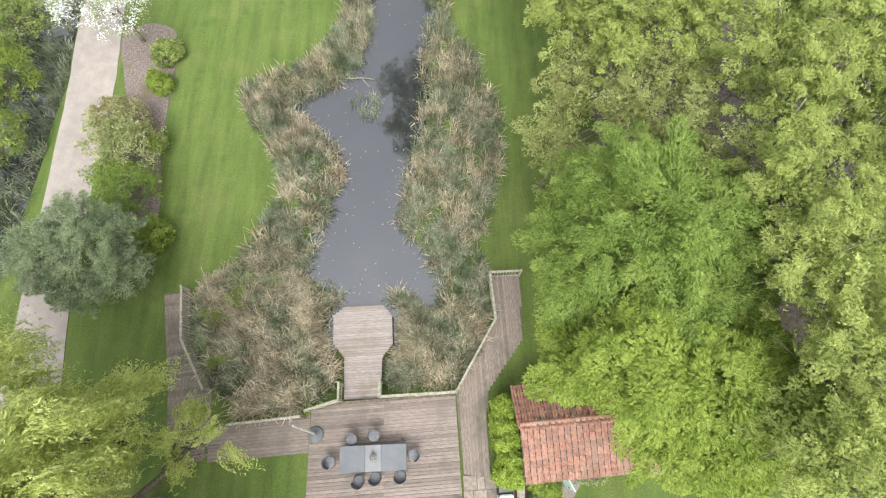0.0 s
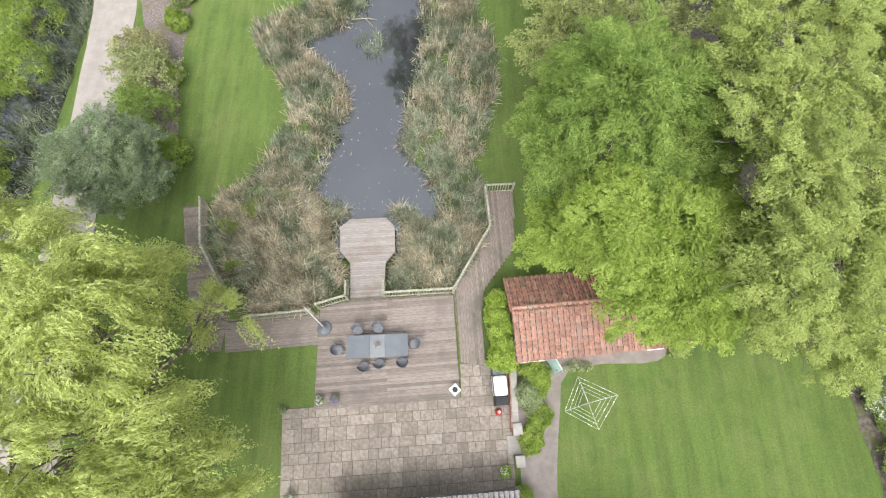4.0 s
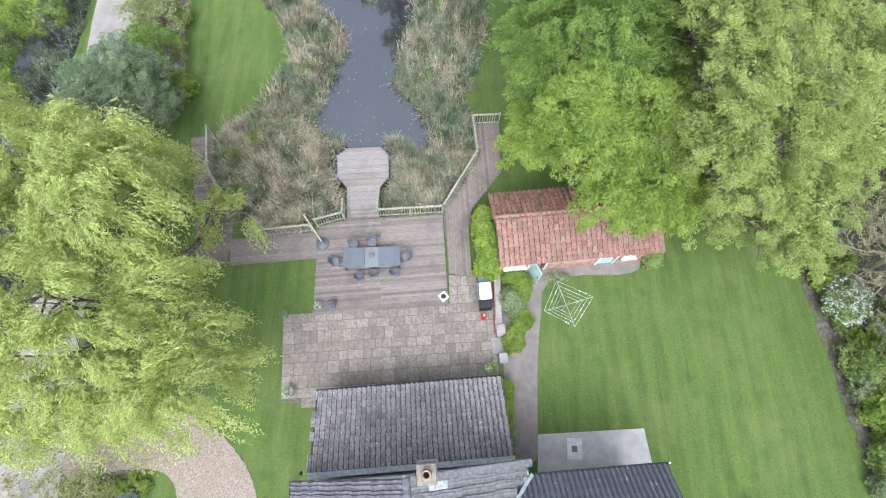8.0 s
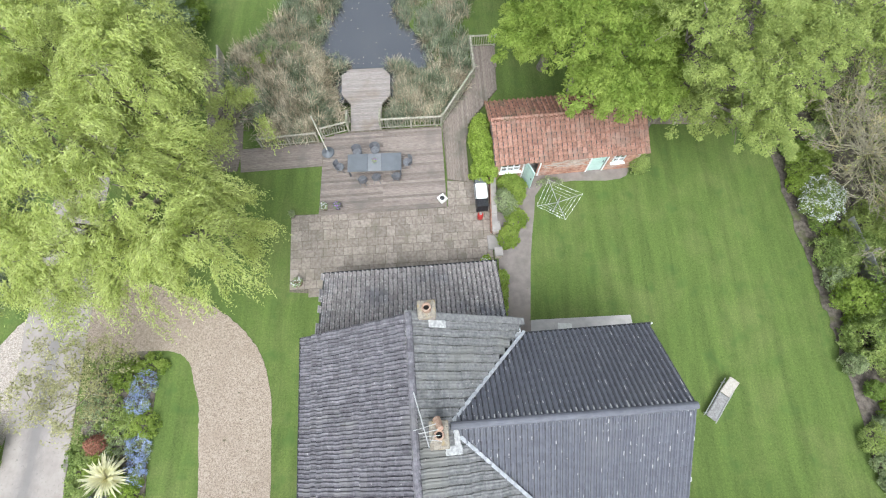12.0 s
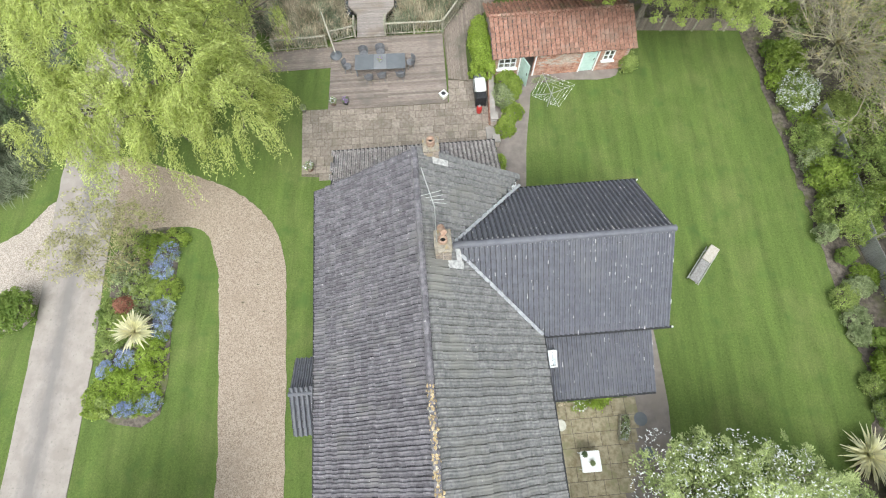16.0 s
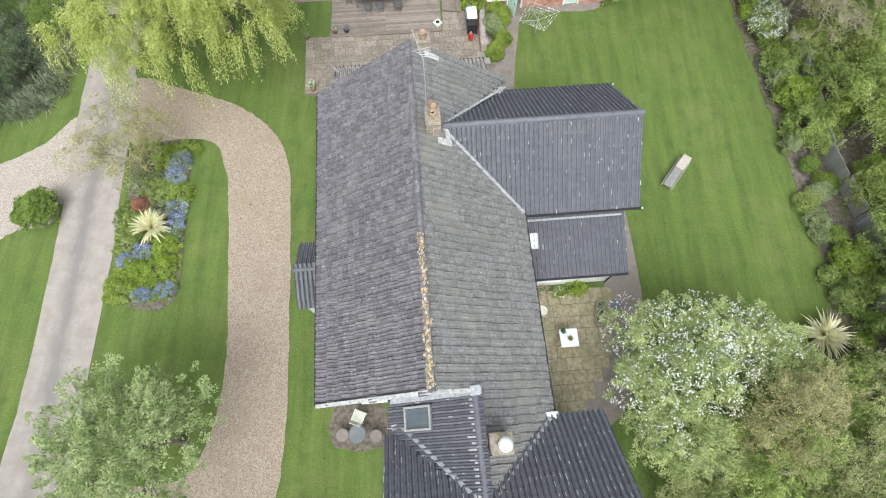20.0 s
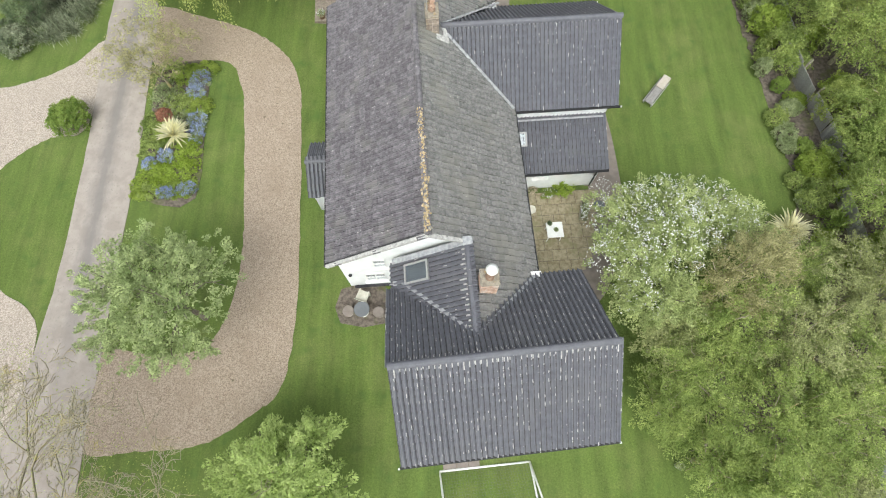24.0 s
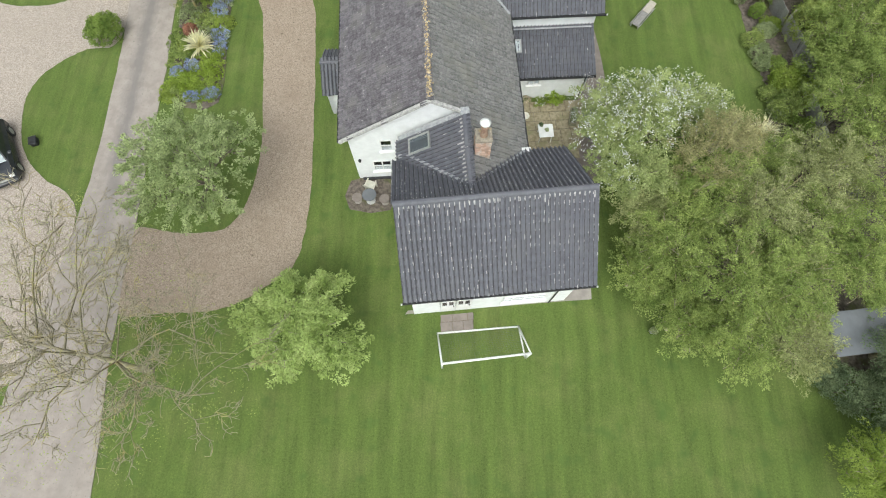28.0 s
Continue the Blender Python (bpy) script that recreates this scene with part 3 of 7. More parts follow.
def tile_shape(kind, w, g, roll=0.04):
    """One tile: its left end at 0, its lower edge at 0, laid so that it overlaps the next above. Its second strip is
    the seam, coloured dark for dirt and shade.
    """
    lap, th, rise, lip = 0.06, 0.022, 0.03, 0.065
    if kind == "roman":
        prof = [(0.0, 0.012), (0.008, -0.016), (0.042, -0.016), (0.052, 0.018), (w * 0.4, 0.0), (w * 0.5, 0.0), (w * 0.57, roll), (w * 0.7, roll), (w * 0.77, 0.004), (w, 0.012)]
    else:
        q = min(1.0, w / 0.22)
        prof = [(0.0, -0.02), (0.008, -0.042), (0.04, -0.042), (0.054, -0.012), (w * 0.52, -0.004), (w * 0.62, 0.03), (w * 0.72, 0.066), (w * 0.88, 0.066), (w * 0.96, 0.03), (w, -0.02)]
        prof = [(x, z * q) for x, z in prof]
    k = len(prof)
    rows = [(0.0, th + rise), (lip, 0.015 + (th + rise - 0.015) * (1 - lip / (g + lap))), (g + lap, 0.015), (0.0, 0.012)]
    v = [(x, y, z + dz) for y, dz in rows for x, z in prof]
    f = [(k + i, k + i + 1, 2 * k + i + 1, 2 * k + i) for i in range(k - 1)] + [(i, i + 1, k + i + 1, k + i) for i in range(k - 1)] + [(3 * k + i, 3 * k + i + 1, i + 1, i) for i in range(k - 1)]
    f += [(3 * k, 0, k), (k, 2 * k, 3 * k), (k - 1, 4 * k - 1, 2 * k - 1), (2 * k - 1, 4 * k - 1, 3 * k - 1)]
    return v, f


def grime_and_shade(me, seam, count):
    """Dark colour for dirt and shade in the seams, and for shadow under the lower edges of the tiles; count is the
    faces of one tile.
    """
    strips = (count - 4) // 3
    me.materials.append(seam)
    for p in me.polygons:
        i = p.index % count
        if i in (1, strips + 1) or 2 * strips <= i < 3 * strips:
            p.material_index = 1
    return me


def frame_spot(x, y, w, r):
    """Where a fleck of pale lichen sits on a tile: on the crown of its roll."""
    k = r.uniform(0.4, 0.95)
    return pose(x + w * 0.8 + r.normal() * 0.014, y + r.uniform(-0.02, 0.06), 0.04) @ Matrix.Diagonal((k, k * r.uniform(0.7, 4.2), 1, 1))


def roof_slope(name, parent, frame_m, outline, mat, kind, w, g, singles=300, seed=0, label="", thick=0.08, loose=0.8, fleck=0.0, roll=0.045, seam=None):
    """A roof slope: a boarded base with courses of overlapping tiles on it."""
    base = part(name, prism(outline, -thick, 0.0), ROOF_BASE, parent, label, frame_m)
    v, f = tile_shape(kind, w, g, roll)
    r = np.random.default_rng(seed)
    xs, ys = [p[0] for p in outline], [p[1] for p in outline]
    spots = []
    for j in range(int(math.ceil((max(ys) - min(ys)) / g))):
        y = min(ys) - 0.04 + j * g
        shift = r.uniform(-0.012, 0.012) * loose
        for i in range(-1, int(math.ceil((max(xs) - min(xs)) / w)) + 1):
            spots.append((min(xs) + shift + i * w, y))
    s = np.array(spots)
    ok = inside(outline, np.clip(s[:, 0] + w / 2, min(xs) + 0.02, max(xs) - 0.02), np.clip(s[:, 1] + g * 0.5, min(ys) + 0.01, max(ys) - 0.01)) & (s[:, 0] + w * 0.75 < max(xs) + 0.06) & (s[:, 0] + w * 0.25 > min(xs) - 0.06)
    s = s[ok]
    order = r.permutation(len(s)) if len(s) <= singles else np.argsort(s[:, 1], kind="stable")
    seam = seam or SEAM_DARK
    me = grime_and_shade(mesh_of("tile", v, f, mat), seam, len(f))
    mats = []
    for n_done, q in enumerate(order):
        m = pose(s[q, 0], s[q, 1] + r.uniform(-0.015, 0.015) * loose, r.uniform(0, 0.007) * loose, r.uniform(-loose, 0.4 * loose), r.uniform(-loose, loose), r.uniform(-loose, loose))
        if n_done < singles:
            put("tile", me, base, m=m)
        else:
            mats.append(m)
    if fleck:
        fv = [(-0.02, -0.01, 0.07), (0.02, -0.01, 0.07), (0.016, 0.06, 0.068), (-0.016, 0.06, 0.068), (-0.02, -0.012, 0.045), (0.02, -0.012, 0.045)]
        spots = [frame_spot(x, y, w, r) for x, y in s if r.random() < fleck * (0.4 + 0.6 * (y - min(ys)) / (max(ys) - min(ys)))]
        tagged(put("lichen", tiled_mesh("lichen", fv, [(0, 1, 2, 3), (4, 5, 1, 0)], spots, BEDDING), base), kind="stuff")
    if mats:
        tagged(put("tiles", grime_and_shade(tiled_mesh("tiles", v, f, mats, mat), seam, len(f)), base), kind="stuff")
    return base


def ridge_tiles(parent, a, b, mat, r=0.13, step=0.42, name="ridge_tile", lift=0.0):
    """Half-round ridge tiles end to end along a line."""
    a, b = Vector(a), Vector(b)
    d = (b - a).normalized()
    k = max(1, int((b - a).length / step))
    prof = [(-r, -0.05), (-r * 0.8, r * 0.4), (-r * 0.3, r * 0.75), (r * 0.3, r * 0.75), (r * 0.8, r * 0.4), (r, -0.05)]
    ln = (b - a).length / k
    v = [(x, 0, z) for x, z in prof] + [(x * 0.94, ln * 1.04, z * 0.94) for x, z in prof]
    f = [(i, i + 1, 7 + i, 6 + i) for i in range(5)] + [(0, 5, 4, 3, 2, 1), (6, 7, 8, 9, 10, 11)]
    me = mesh_of(name, v, f, mat)
    turn = d.to_track_quat("Y", "Z").to_matrix().to_4x4()
    for i in range(k):
        put(name, me, parent, m=Matrix.Translation(a + d * ln * i + Vector((0, 0, lift + 0.03))) @ turn @ pose(0, 0, 0, random.uniform(-0.6, 0.6), random.uniform(-2, 2), random.uniform(-1, 1)))


def ridge_bedding(parent, a, b, down, step, seed):
    """Pale mortar squares that fill the hollows of the top course below a ridge."""
    a, b, down = Vector(a), Vector(b), Vector(down).normalized()
    d = (b - a).normalized()
    n = d.cross(down)
    n = n if n.z > 0 else -n
    r = np.random.default_rng(seed)
    v, f = [], []
    for i in range(int((b - a).length / step)):
        if r.random() < 0.04:
            continue
        p = a + d * (i + 0.72) * step + down * 0.1
        ln = r.uniform(0.1, 0.2) * (1.8 if r.random() < 0.15 else 1)
        w = step * 0.16
        k = len(v)
        for x, y, z in ((-w, 0, 0.05), (w, 0, 0.05), (w, ln, 0.035), (-w, ln, 0.035), (-w, 0, 0.0), (w, 0, 0.0), (w, ln, 0.0), (-w, ln, 0.0)):
            v.append(p + d * x + down * y + n * (z + 0.012))
        f += [(k, k + 1, k + 2, k + 3), (k + 3, k + 2, k + 6, k + 7), (k, k + 3, k + 7, k + 4), (k + 1, k + 5, k + 6, k + 2)]
    tagged(put("ridge_bedding", mesh_of("ridge_bedding", v, f, BEDDING), parent), kind="stuff")


def strip(name, a, b, width, mat, parent, up=0.05, thick=0.03, label=""):
    """A flat strip of flashing, gutter or board between two places."""
    a, b = Vector(a), Vector(b)
    d = b - a
    m = Matrix.Translation((a + b) / 2 + Vector((0, 0, up))) @ d.to_track_quat("Y", "Z").to_matrix().to_4x4()
    bm = boxes((-width / 2, -d.length / 2, -thick / 2, width / 2, d.length / 2, thick / 2), bevel=0.006)
    return part(name, bm, mat, parent, label, m)


def wall_panel(name, length, height, mat, parent, m, openings=(), thick=0.3, label=""):
    """A wall standing on its own x axis, its outer face at y = 0, with openings (x0, z0, x1, z1) right through."""
    xs = sorted({0, length, *(o[0] for o in openings), *(o[2] for o in openings)})
    zs = sorted({0, height, *(o[1] for o in openings), *(o[3] for o in openings)})
    sp = []
    for x0, x1 in zip(xs, xs[1:]):
        for z0, z1 in zip(zs, zs[1:]):
            cx, cz = (x0 + x1) / 2, (z0 + z1) / 2
            if not any(o[0] < cx < o[2] and o[1] < cz < o[3] for o in openings):
                sp.append((x0, 0, z0, x1, thick, z1))
    bm = boxes(*sp)
    bmesh.ops.remove_doubles(bm, verts=bm.verts[:], dist=0.001)
    return part(name, bm, mat, parent, label, m)


def window_in(parent, m_wall, x0, z0, x1, z1, panes=2, mat=WHITE, name="window", sill=True, rows=1):
    """A casement set in a wall's opening: frame, bars, glass and sill."""
    f = 0.055
    m = m_wall @ Matrix.Translation((0, -0.085, 0))
    w = put(name, boxes_mesh("window_frame", mat, (x0, 0.05, z0, x1, 0.11, z0 + f), (x0, 0.05, z1 - f, x1, 0.11, z1), (x0, 0.05, z0, x0 + f, 0.11, z1), (x1 - f, 0.05, z0, x1, 0.11, z1)), parent, m=m)
    for k in range(1, panes):
        c = x0 + (x1 - x0) * k / panes
        put("glazing_bar", boxes_mesh("glazing_bar", mat, (c - 0.03, 0.048, z0 + f, c + 0.03, 0.112, z1 - f)), w)
    for k in range(1, rows):
        c = z0 + (z1 - z0) * k / rows
        put("glazing_bar", boxes_mesh("glazing_bar", mat, (x0 + f, 0.05, c - 0.02, x1 - f, 0.108, c + 0.02)), w)
    for k in range(panes):
        a, b = x0 + (x1 - x0) * k / panes + 0.03, x0 + (x1 - x0) * (k + 1) / panes - 0.03
        pane = put("pane", boxes_mesh("pane", GLASS, (a, 0.075, z0 + 0.03, b, 0.083, z1 - 0.03)), w)
        pane.visible_shadow = False
    if sill:
        put("sill", boxes_mesh("sill", mat, (x0 - 0.08, -0.09, z0 - 0.05, x1 + 0.08, 0.06, z0)), w)
    return w


def boxes_mesh(name, mat, *specs):
    bm = boxes(*specs)
    me = bpy.data.meshes.new(name)
    bm.to_mesh(me)
    bm.free()
    me.materials.append(mat)
    return me


def wall_at(x, y, turn=0, z=0):
    return pose(x, y, z, 0, 0, turn)


# main range: ridge north to south
NV, SV = -0.1, -14.35
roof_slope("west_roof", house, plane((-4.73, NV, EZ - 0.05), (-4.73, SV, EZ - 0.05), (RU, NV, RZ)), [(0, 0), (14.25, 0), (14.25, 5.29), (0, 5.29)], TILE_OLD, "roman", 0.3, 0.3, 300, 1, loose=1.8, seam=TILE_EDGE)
PE = plane((4.09, SV - 4.2, EZ - 0.03), (4.09, NV, EZ - 0.03), (RU, NV, RZ))
SL = math.hypot(4.42, RZ - EZ + 0.03)
roof_slope("east_roof", house, PE, [(3.0, 0), (11.4, 0), (4.2 + 10.5, SL * 0.735), (4.2 + 14.25 - 0.15, 0), (18.45, 0), (18.45, SL), (4.2, SL), (4.2, SL * 0.665), (0.55, SL * 0.665)], TILE_EAST, "roman", 0.3, 0.3, 300, 2, loose=2.0, roll=0.02, seam=SEAM_MOSS_SHADE)
ridge_tiles(house, (RU, NV, RZ), (RU, SV, RZ), TILE_OLD, 0.14, 0.44)
strip("verge", (RU + 0.1, NV - 0.06, RZ - 0.06), (4.1, NV - 0.06, EZ - 0.02), 0.26, TILE_EAST, house, 0.09, 0.05)
# link range with its ridge a little lower and further east
LU, LZ = 1.13, 6.1
roof_slope("link_roof", house, plane((-2.0, -14.4, 4.15), (-2.0, -18.3, 4.15), (LU, -14.4, LZ)), [(0, 0), (1.15, 0), (3.75, 3.69), (0, 3.69)], TILE_DARK, "pan", 0.2, 0.33, 300, 3, fleck=0.3, loose=0.4)
ridge_tiles(house, (LU, -14.4, LZ), (LU + 0.05, -18.0, LZ), TILE_DARK, 0.13, 0.44)
# east wing
WZ, WE = 6.32, 4.03
roof_slope("wing_north_roof", house, plane((9.24, -0.68, WE), (0.6, -0.68, WE), (9.24, -3.87, WZ)), [(0, 0), (5.15, 0), (8.45, 3.93), (0, 3.93)], TILE_DARK, "pan", 0.2, 0.33, 200, 4, fleck=0.3, loose=0.4)
roof_slope("wing_south_roof", house, plane((0.6, -7.08, WE), (9.24, -7.08, WE), (9.24, -3.87, WZ)), [(3.5, 0), (8.64, 0), (8.64, 3.94), (0.2, 3.94)], TILE_DARK, "pan", 0.2, 0.33, 300, 5, fleck=0.25, loose=0.4)
ridge_tiles(house, (0.85, -3.87, WZ), (9.24, -3.87, WZ), TILE_DARK, 0.14, 0.4)
# lean-to behind the wing
roof_slope("lean_to_roof", house, plane((4.15, -9.45, 2.04), (8.88, -9.45, 2.04), (8.88, -6.9, 2.95)), [(0, 0), (4.73, 0), (4.73, 2.7), (0, 2.7)], TILE_DARK, "pan", 0.2, 0.33, 300, 6, fleck=0.2, loose=0.4)
# north extension
roof_slope("extension_roof", house, plane((3.66, 3.16, 1.9), (-4.42, 3.16, 1.9), (3.66, 0, 3.1)), [(0, 0), (8.08, 0), (8.08, 3.3), (0, 3.3)], TILE_EXT, "pan", 0.21, 0.3, 300, 7, fleck=0.85, seam=SEAM_EXT)
# porch
roof_slope("porch_north_roof", house, plane((-4.5, -6.95, 2.0), (-6.15, -6.95, 2.0), (-4.5, -8.4, 2.75)), [(0, 0), (1.65, 0), (1.65, 1.63), (0, 1.63)], TILE_DARK, "pan", 0.2, 0.33, 300, 8)
roof_slope("porch_south_roof", house, plane((-6.15, -9.97, 2.0), (-4.5, -9.97, 2.0), (-4.5, -8.4, 2.75)), [(0, 0), (1.65, 0), (1.65, 1.75), (0, 1.75)], TILE_DARK, "pan", 0.2, 0.33, 300, 9)
ridge_tiles(house, (-4.6, -8.42, 2.75), (-6.15, -8.42, 2.75), TILE_DARK, 0.1, 0.4)

# garage range, turned a little more than the rest
G = pose(2.02, -18.85, 0, 0, 0, 2.2)
GZ, GE = 6.9, 4.35


def g_at(x, y, z):
    return G @ Vector((x, y, z))


roof_slope("garage_south_roof", house, plane(g_at(-4.06, -3.3, GE), g_at(4.06, -3.3, GE), g_at(4.06, 0, GZ)), [(0, 0), (8.12, 0), (8.12, 4.17), (0, 4.17)], TILE_DARK, "pan", 0.2, 0.33, 300, 10, fleck=0.8, loose=0.4)
roof_slope("garage_north_roof", house, plane(g_at(4.06, 3.35, GE), g_at(-4.06, 3.35, GE), g_at(4.06, 0, GZ)), [(0, 0), (2.5, 0), (4.95, 2.85), (7.72, 0.0), (8.12, 0.0), (8.12, 4.2), (0, 4.2)], TILE_DARK, "pan", 0.2, 0.33, 300, 11, fleck=0.7, loose=0.4)
ridge_tiles(house, g_at(-4.06, 0, GZ), g_at(4.06, 0, GZ), TILE_DARK, 0.14, 0.4)

ridge_bedding(house, g_at(-4.0, 0, GZ), g_at(4.0, 0, GZ), G.to_3x3() @ Vector((0, -3.3, GE - GZ)), 0.2, 1)
ridge_bedding(house, g_at(-4.0, 0, GZ), g_at(4.0, 0, GZ), G.to_3x3() @ Vector((0, 3.3, GE - GZ)), 0.2, 2)
ridge_bedding(house, (1.2, -3.87, WZ), (9.2, -3.87, WZ), (0, -3.2, WE - WZ), 0.2, 3)
ridge_bedding(house, (1.6, -3.87, WZ), (9.2, -3.87, WZ), (0, 3.2, WE - WZ), 0.2, 4)
ridge_bedding(house, (LU, -17.8, LZ), (LU, -14.5, LZ), (-3.1, 0, 4.15 - LZ), 0.2, 5)

# valleys and flashings
strip("valley_flashing", (0.85, -3.8, 6.3), (4.1, -0.55, 4.2), 0.13, LEAD, house)
strip("valley_flashing", (0.85, -3.95, 6.3), (4.12, -7.1, 4.2), 0.13, LEAD, house)
strip("valley_flashing", (LU + 0.08, -18.05, 6.12), (-1.6, -15.3, 4.3), 0.14, LEAD, house, 0.12)
strip("valley_flashing", (LU + 0.1, -18.05, 6.12), (3.95, -15.45, 4.3), 0.14, LEAD, house, 0.12)
strip("flashing", (-4.45, -0.05, 3.12), (3.66, -0.05, 3.12), 0.22, LEAD, house, label="white-streaked lead flashing over the extension roof")
strip("flashing", (4.1, -7.0, 2.98), (8.8, -7.0, 2.98), 0.1, LEAD, house)
strip("flashing", (-1.95, -14.4, 4.25), (1.0, -14.4, 6.08), 0.24, LEAD, house, 0.06)
strip("flashing", (-1.95, -15.35, 4.2), (-1.4, -15.3, 4.28), 0.2, LEAD, house, 0.07)
part("flashing", boxes((0.95, -14.55, 6.12, 1.35, -14.2, 6.3), bevel=0.03), LEAD, house)
part("flashing", boxes((3.75, -15.6, 4.2, 4.25, -15.25, 4.42), bevel=0.03), WHITE, house)
# barge boards, gutters
strip("barge_board", (-4.73, SV - 0.02, EZ - 0.02), (RU, SV - 0.02, RZ - 0.02), 0.14, BEDDING, house, 0.0, 0.16)
strip("barge_board", (RU, SV - 0.02, RZ - 0.02), (LU, SV - 0.02, 6.1), 0.14, BEDDING, house, 0.0, 0.16)
for a, b in (((-4.8, NV, EZ - 0.08), (-4.8, SV, EZ - 0.08)), ((4.17, -7.1, EZ - 0.08), (4.17, -15.3, EZ - 0.08)), ((4.1, -7.16, WE - 0.06), (9.3, -7.16, WE - 0.06)), ((4.1, -0.6, WE - 0.06), (9.3, -0.6, WE - 0.06)),
             ((4.2, -9.53, 1.98), (8.95, -9.53, 1.98)), ((3.7, 3.24, 1.85), (-4.45, 3.24, 1.85)), (g_at(-4.1, -3.38, GE - 0.06), g_at(4.1, -3.38, GE - 0.06)), ((-4.75, 0, 3.0), (-4.75, 0.1, 2.9))):
    strip("gutter", a, b, 0.11, BLACK, house, 0.0, 0.09)
for x, y in ((9.36, -7.16), (9.36, -0.6)):
    part("gutter_end", boxes((x - 0.03, y - 0.04, WE - 0.1, x + 0.03, y + 0.03, WE - 0.02), bevel=0.01), WHITE, house)
part("gutter_end", boxes((-0.03, -0.04, -0.1, 0.03, 0.03, -0.02), bevel=0.01), WHITE, house, m=Matrix.Translation(g_at(-4.14, -3.4, GE)))
part("gutter_end", boxes((-0.03, -0.04, -0.1, 0.03, 0.03, -0.02), bevel=0.01), WHITE, house, m=Matrix.Translation(g_at(4.16, -3.4, GE)))

# walls
S_GABLE = [(0.92, 0.85, 1.9, 1.8), (1.5, 2.8, 2.1, 3.72)]
wall_panel("south_gable_wall", 8.4, 4.0, RENDER, house, wall_at(-4.4, SV + 0.28), S_GABLE)
window_in(house, wall_at(-4.4, SV + 0.28), 0.92, 0.85, 1.9, 1.8, 2, rows=2)
window_in(house, wall_at(-4.4, SV + 0.28), 1.5, 2.8, 2.1, 3.72, 1, rows=2)


def gable(x0, x1, apex_x, z0, z1, y, parent, mat, thick=0.3, m=None):
    bm = bmesh.new()
    a = [bm.verts.new((px, y, pz)) for px, pz in ((x0, z0), (x1, z0), (apex_x, z1))]
    b = [bm.verts.new((px, y + thick, pz)) for px, pz in ((x0, z0), (x1, z0), (apex_x, z1))]
    bm.faces.new(a), bm.faces.new(b[::-1])
    for i in range(3):
        bm.faces.new((a[i], b[i], b[(i + 1) % 3], a[(i + 1) % 3]))
    bmesh.ops.recalc_face_normals(bm, faces=bm.faces[:])
    return part("gable", bm, mat, parent, m=m)


gable(-4.4, 4.0, RU, 4.0, RZ - 0.25, SV + 0.28, house, RENDER)
wall_panel("north_wall", 8.4, 4.0, RENDER, house, wall_at(4.0, NV - 0.2, 180))
gable(-4.0, 4.4, -RU, 4.0, RZ - 0.2, 0, house, RENDER, m=wall_at(0, NV - 0.2, 180))
wall_panel("west_wall", 13.6, 4.0, RENDER, house, wall_at(-4.4, NV - 0.25, -90))
wall_panel("east_wall", 14.6, 4.0, RENDER, house, wall_at(3.9, -15.2, 90))
wall_panel("wing_south_wall", 5.0, 3.9, RENDER, house, wall_at(3.95, -6.8))
wall_panel("wing_east_wall", 5.8, 3.9, RENDER, house, wall_at(8.95, -6.8, 90))
gable(0, 5.8, 2.9, 3.9, WZ - 0.2, 0, house, RENDER, m=wall_at(8.95, -6.8, 90))
wall_panel("wing_north_wall", 5.0, 3.9, RENDER, house, wall_at(8.95, -0.98, 180))
LEAN = [(1.05, 1.25, 1.75, 1.7)]
wall_panel("lean_to_wall", 4.45, 1.98, RENDER, house, wall_at(4.2, -9.28), LEAN, 0.25)
window_in(house, wall_at(4.2, -9.28), 1.05, 1.25, 1.75, 1.7, 2)
wall_panel("lean_to_side_wall", 2.3, 1.98, RENDER, house, wall_at(8.65, -9.28, 90), thick=0.25)
wall_panel("extension_wall", 7.6, 1.85, RENDER, house, wall_at(3.45, 2.95, 180), [(2.6, 0.05, 4.6, 1.75)])
window_in(house, wall_at(3.45, 2.95, 180), 2.6, 0.05, 4.6, 1.75, 3, sill=False)
wall_panel("extension_side_wall", 3.0, 1.85, RENDER, house, wall_at(3.45, -0.05, 90))
wall_panel("extension_side_wall", 3.0, 1.85, RENDER, house, wall_at(-4.15, 2.95, -90))
wall_panel("link_wall", 1.4, 4.0, RENDER, house, wall_at(-1.75, -14.0, -90))
GW = G @ wall_at(-3.8, -2.9)
wall_panel("garage_south_wall", 7.6, 4.25, RENDER, house, GW, [(1.3, 0.05, 2.85, 2.05), (4.3, 1.0, 6.4, 1.75)])
wall_panel("garage_west_wall", 5.9, 4.25, RENDER, house, G @ wall_at(-3.8, 3.0, -90))
wall_panel("garage_east_wall", 5.9, 4.25, RENDER, house, G @ wall_at(3.8, -2.9, 90))
wall_panel("garage_north_wall", 7.6, 4.25, RENDER, house, G @ wall_at(3.8, 3.0, 180))
gable(0, 5.9, 2.95, 4.25, GZ - 0.2, 0, house, RENDER, m=G @ wall_at(-3.8, 2.95, -90))
gable(0, 5.9, 2.95, 4.25, GZ - 0.2, 0, house, RENDER, m=G @ wall_at(3.8, -2.95, 90))
window_in(house, GW, 4.3, 1.0, 6.4, 1.75, 4, rows=2)
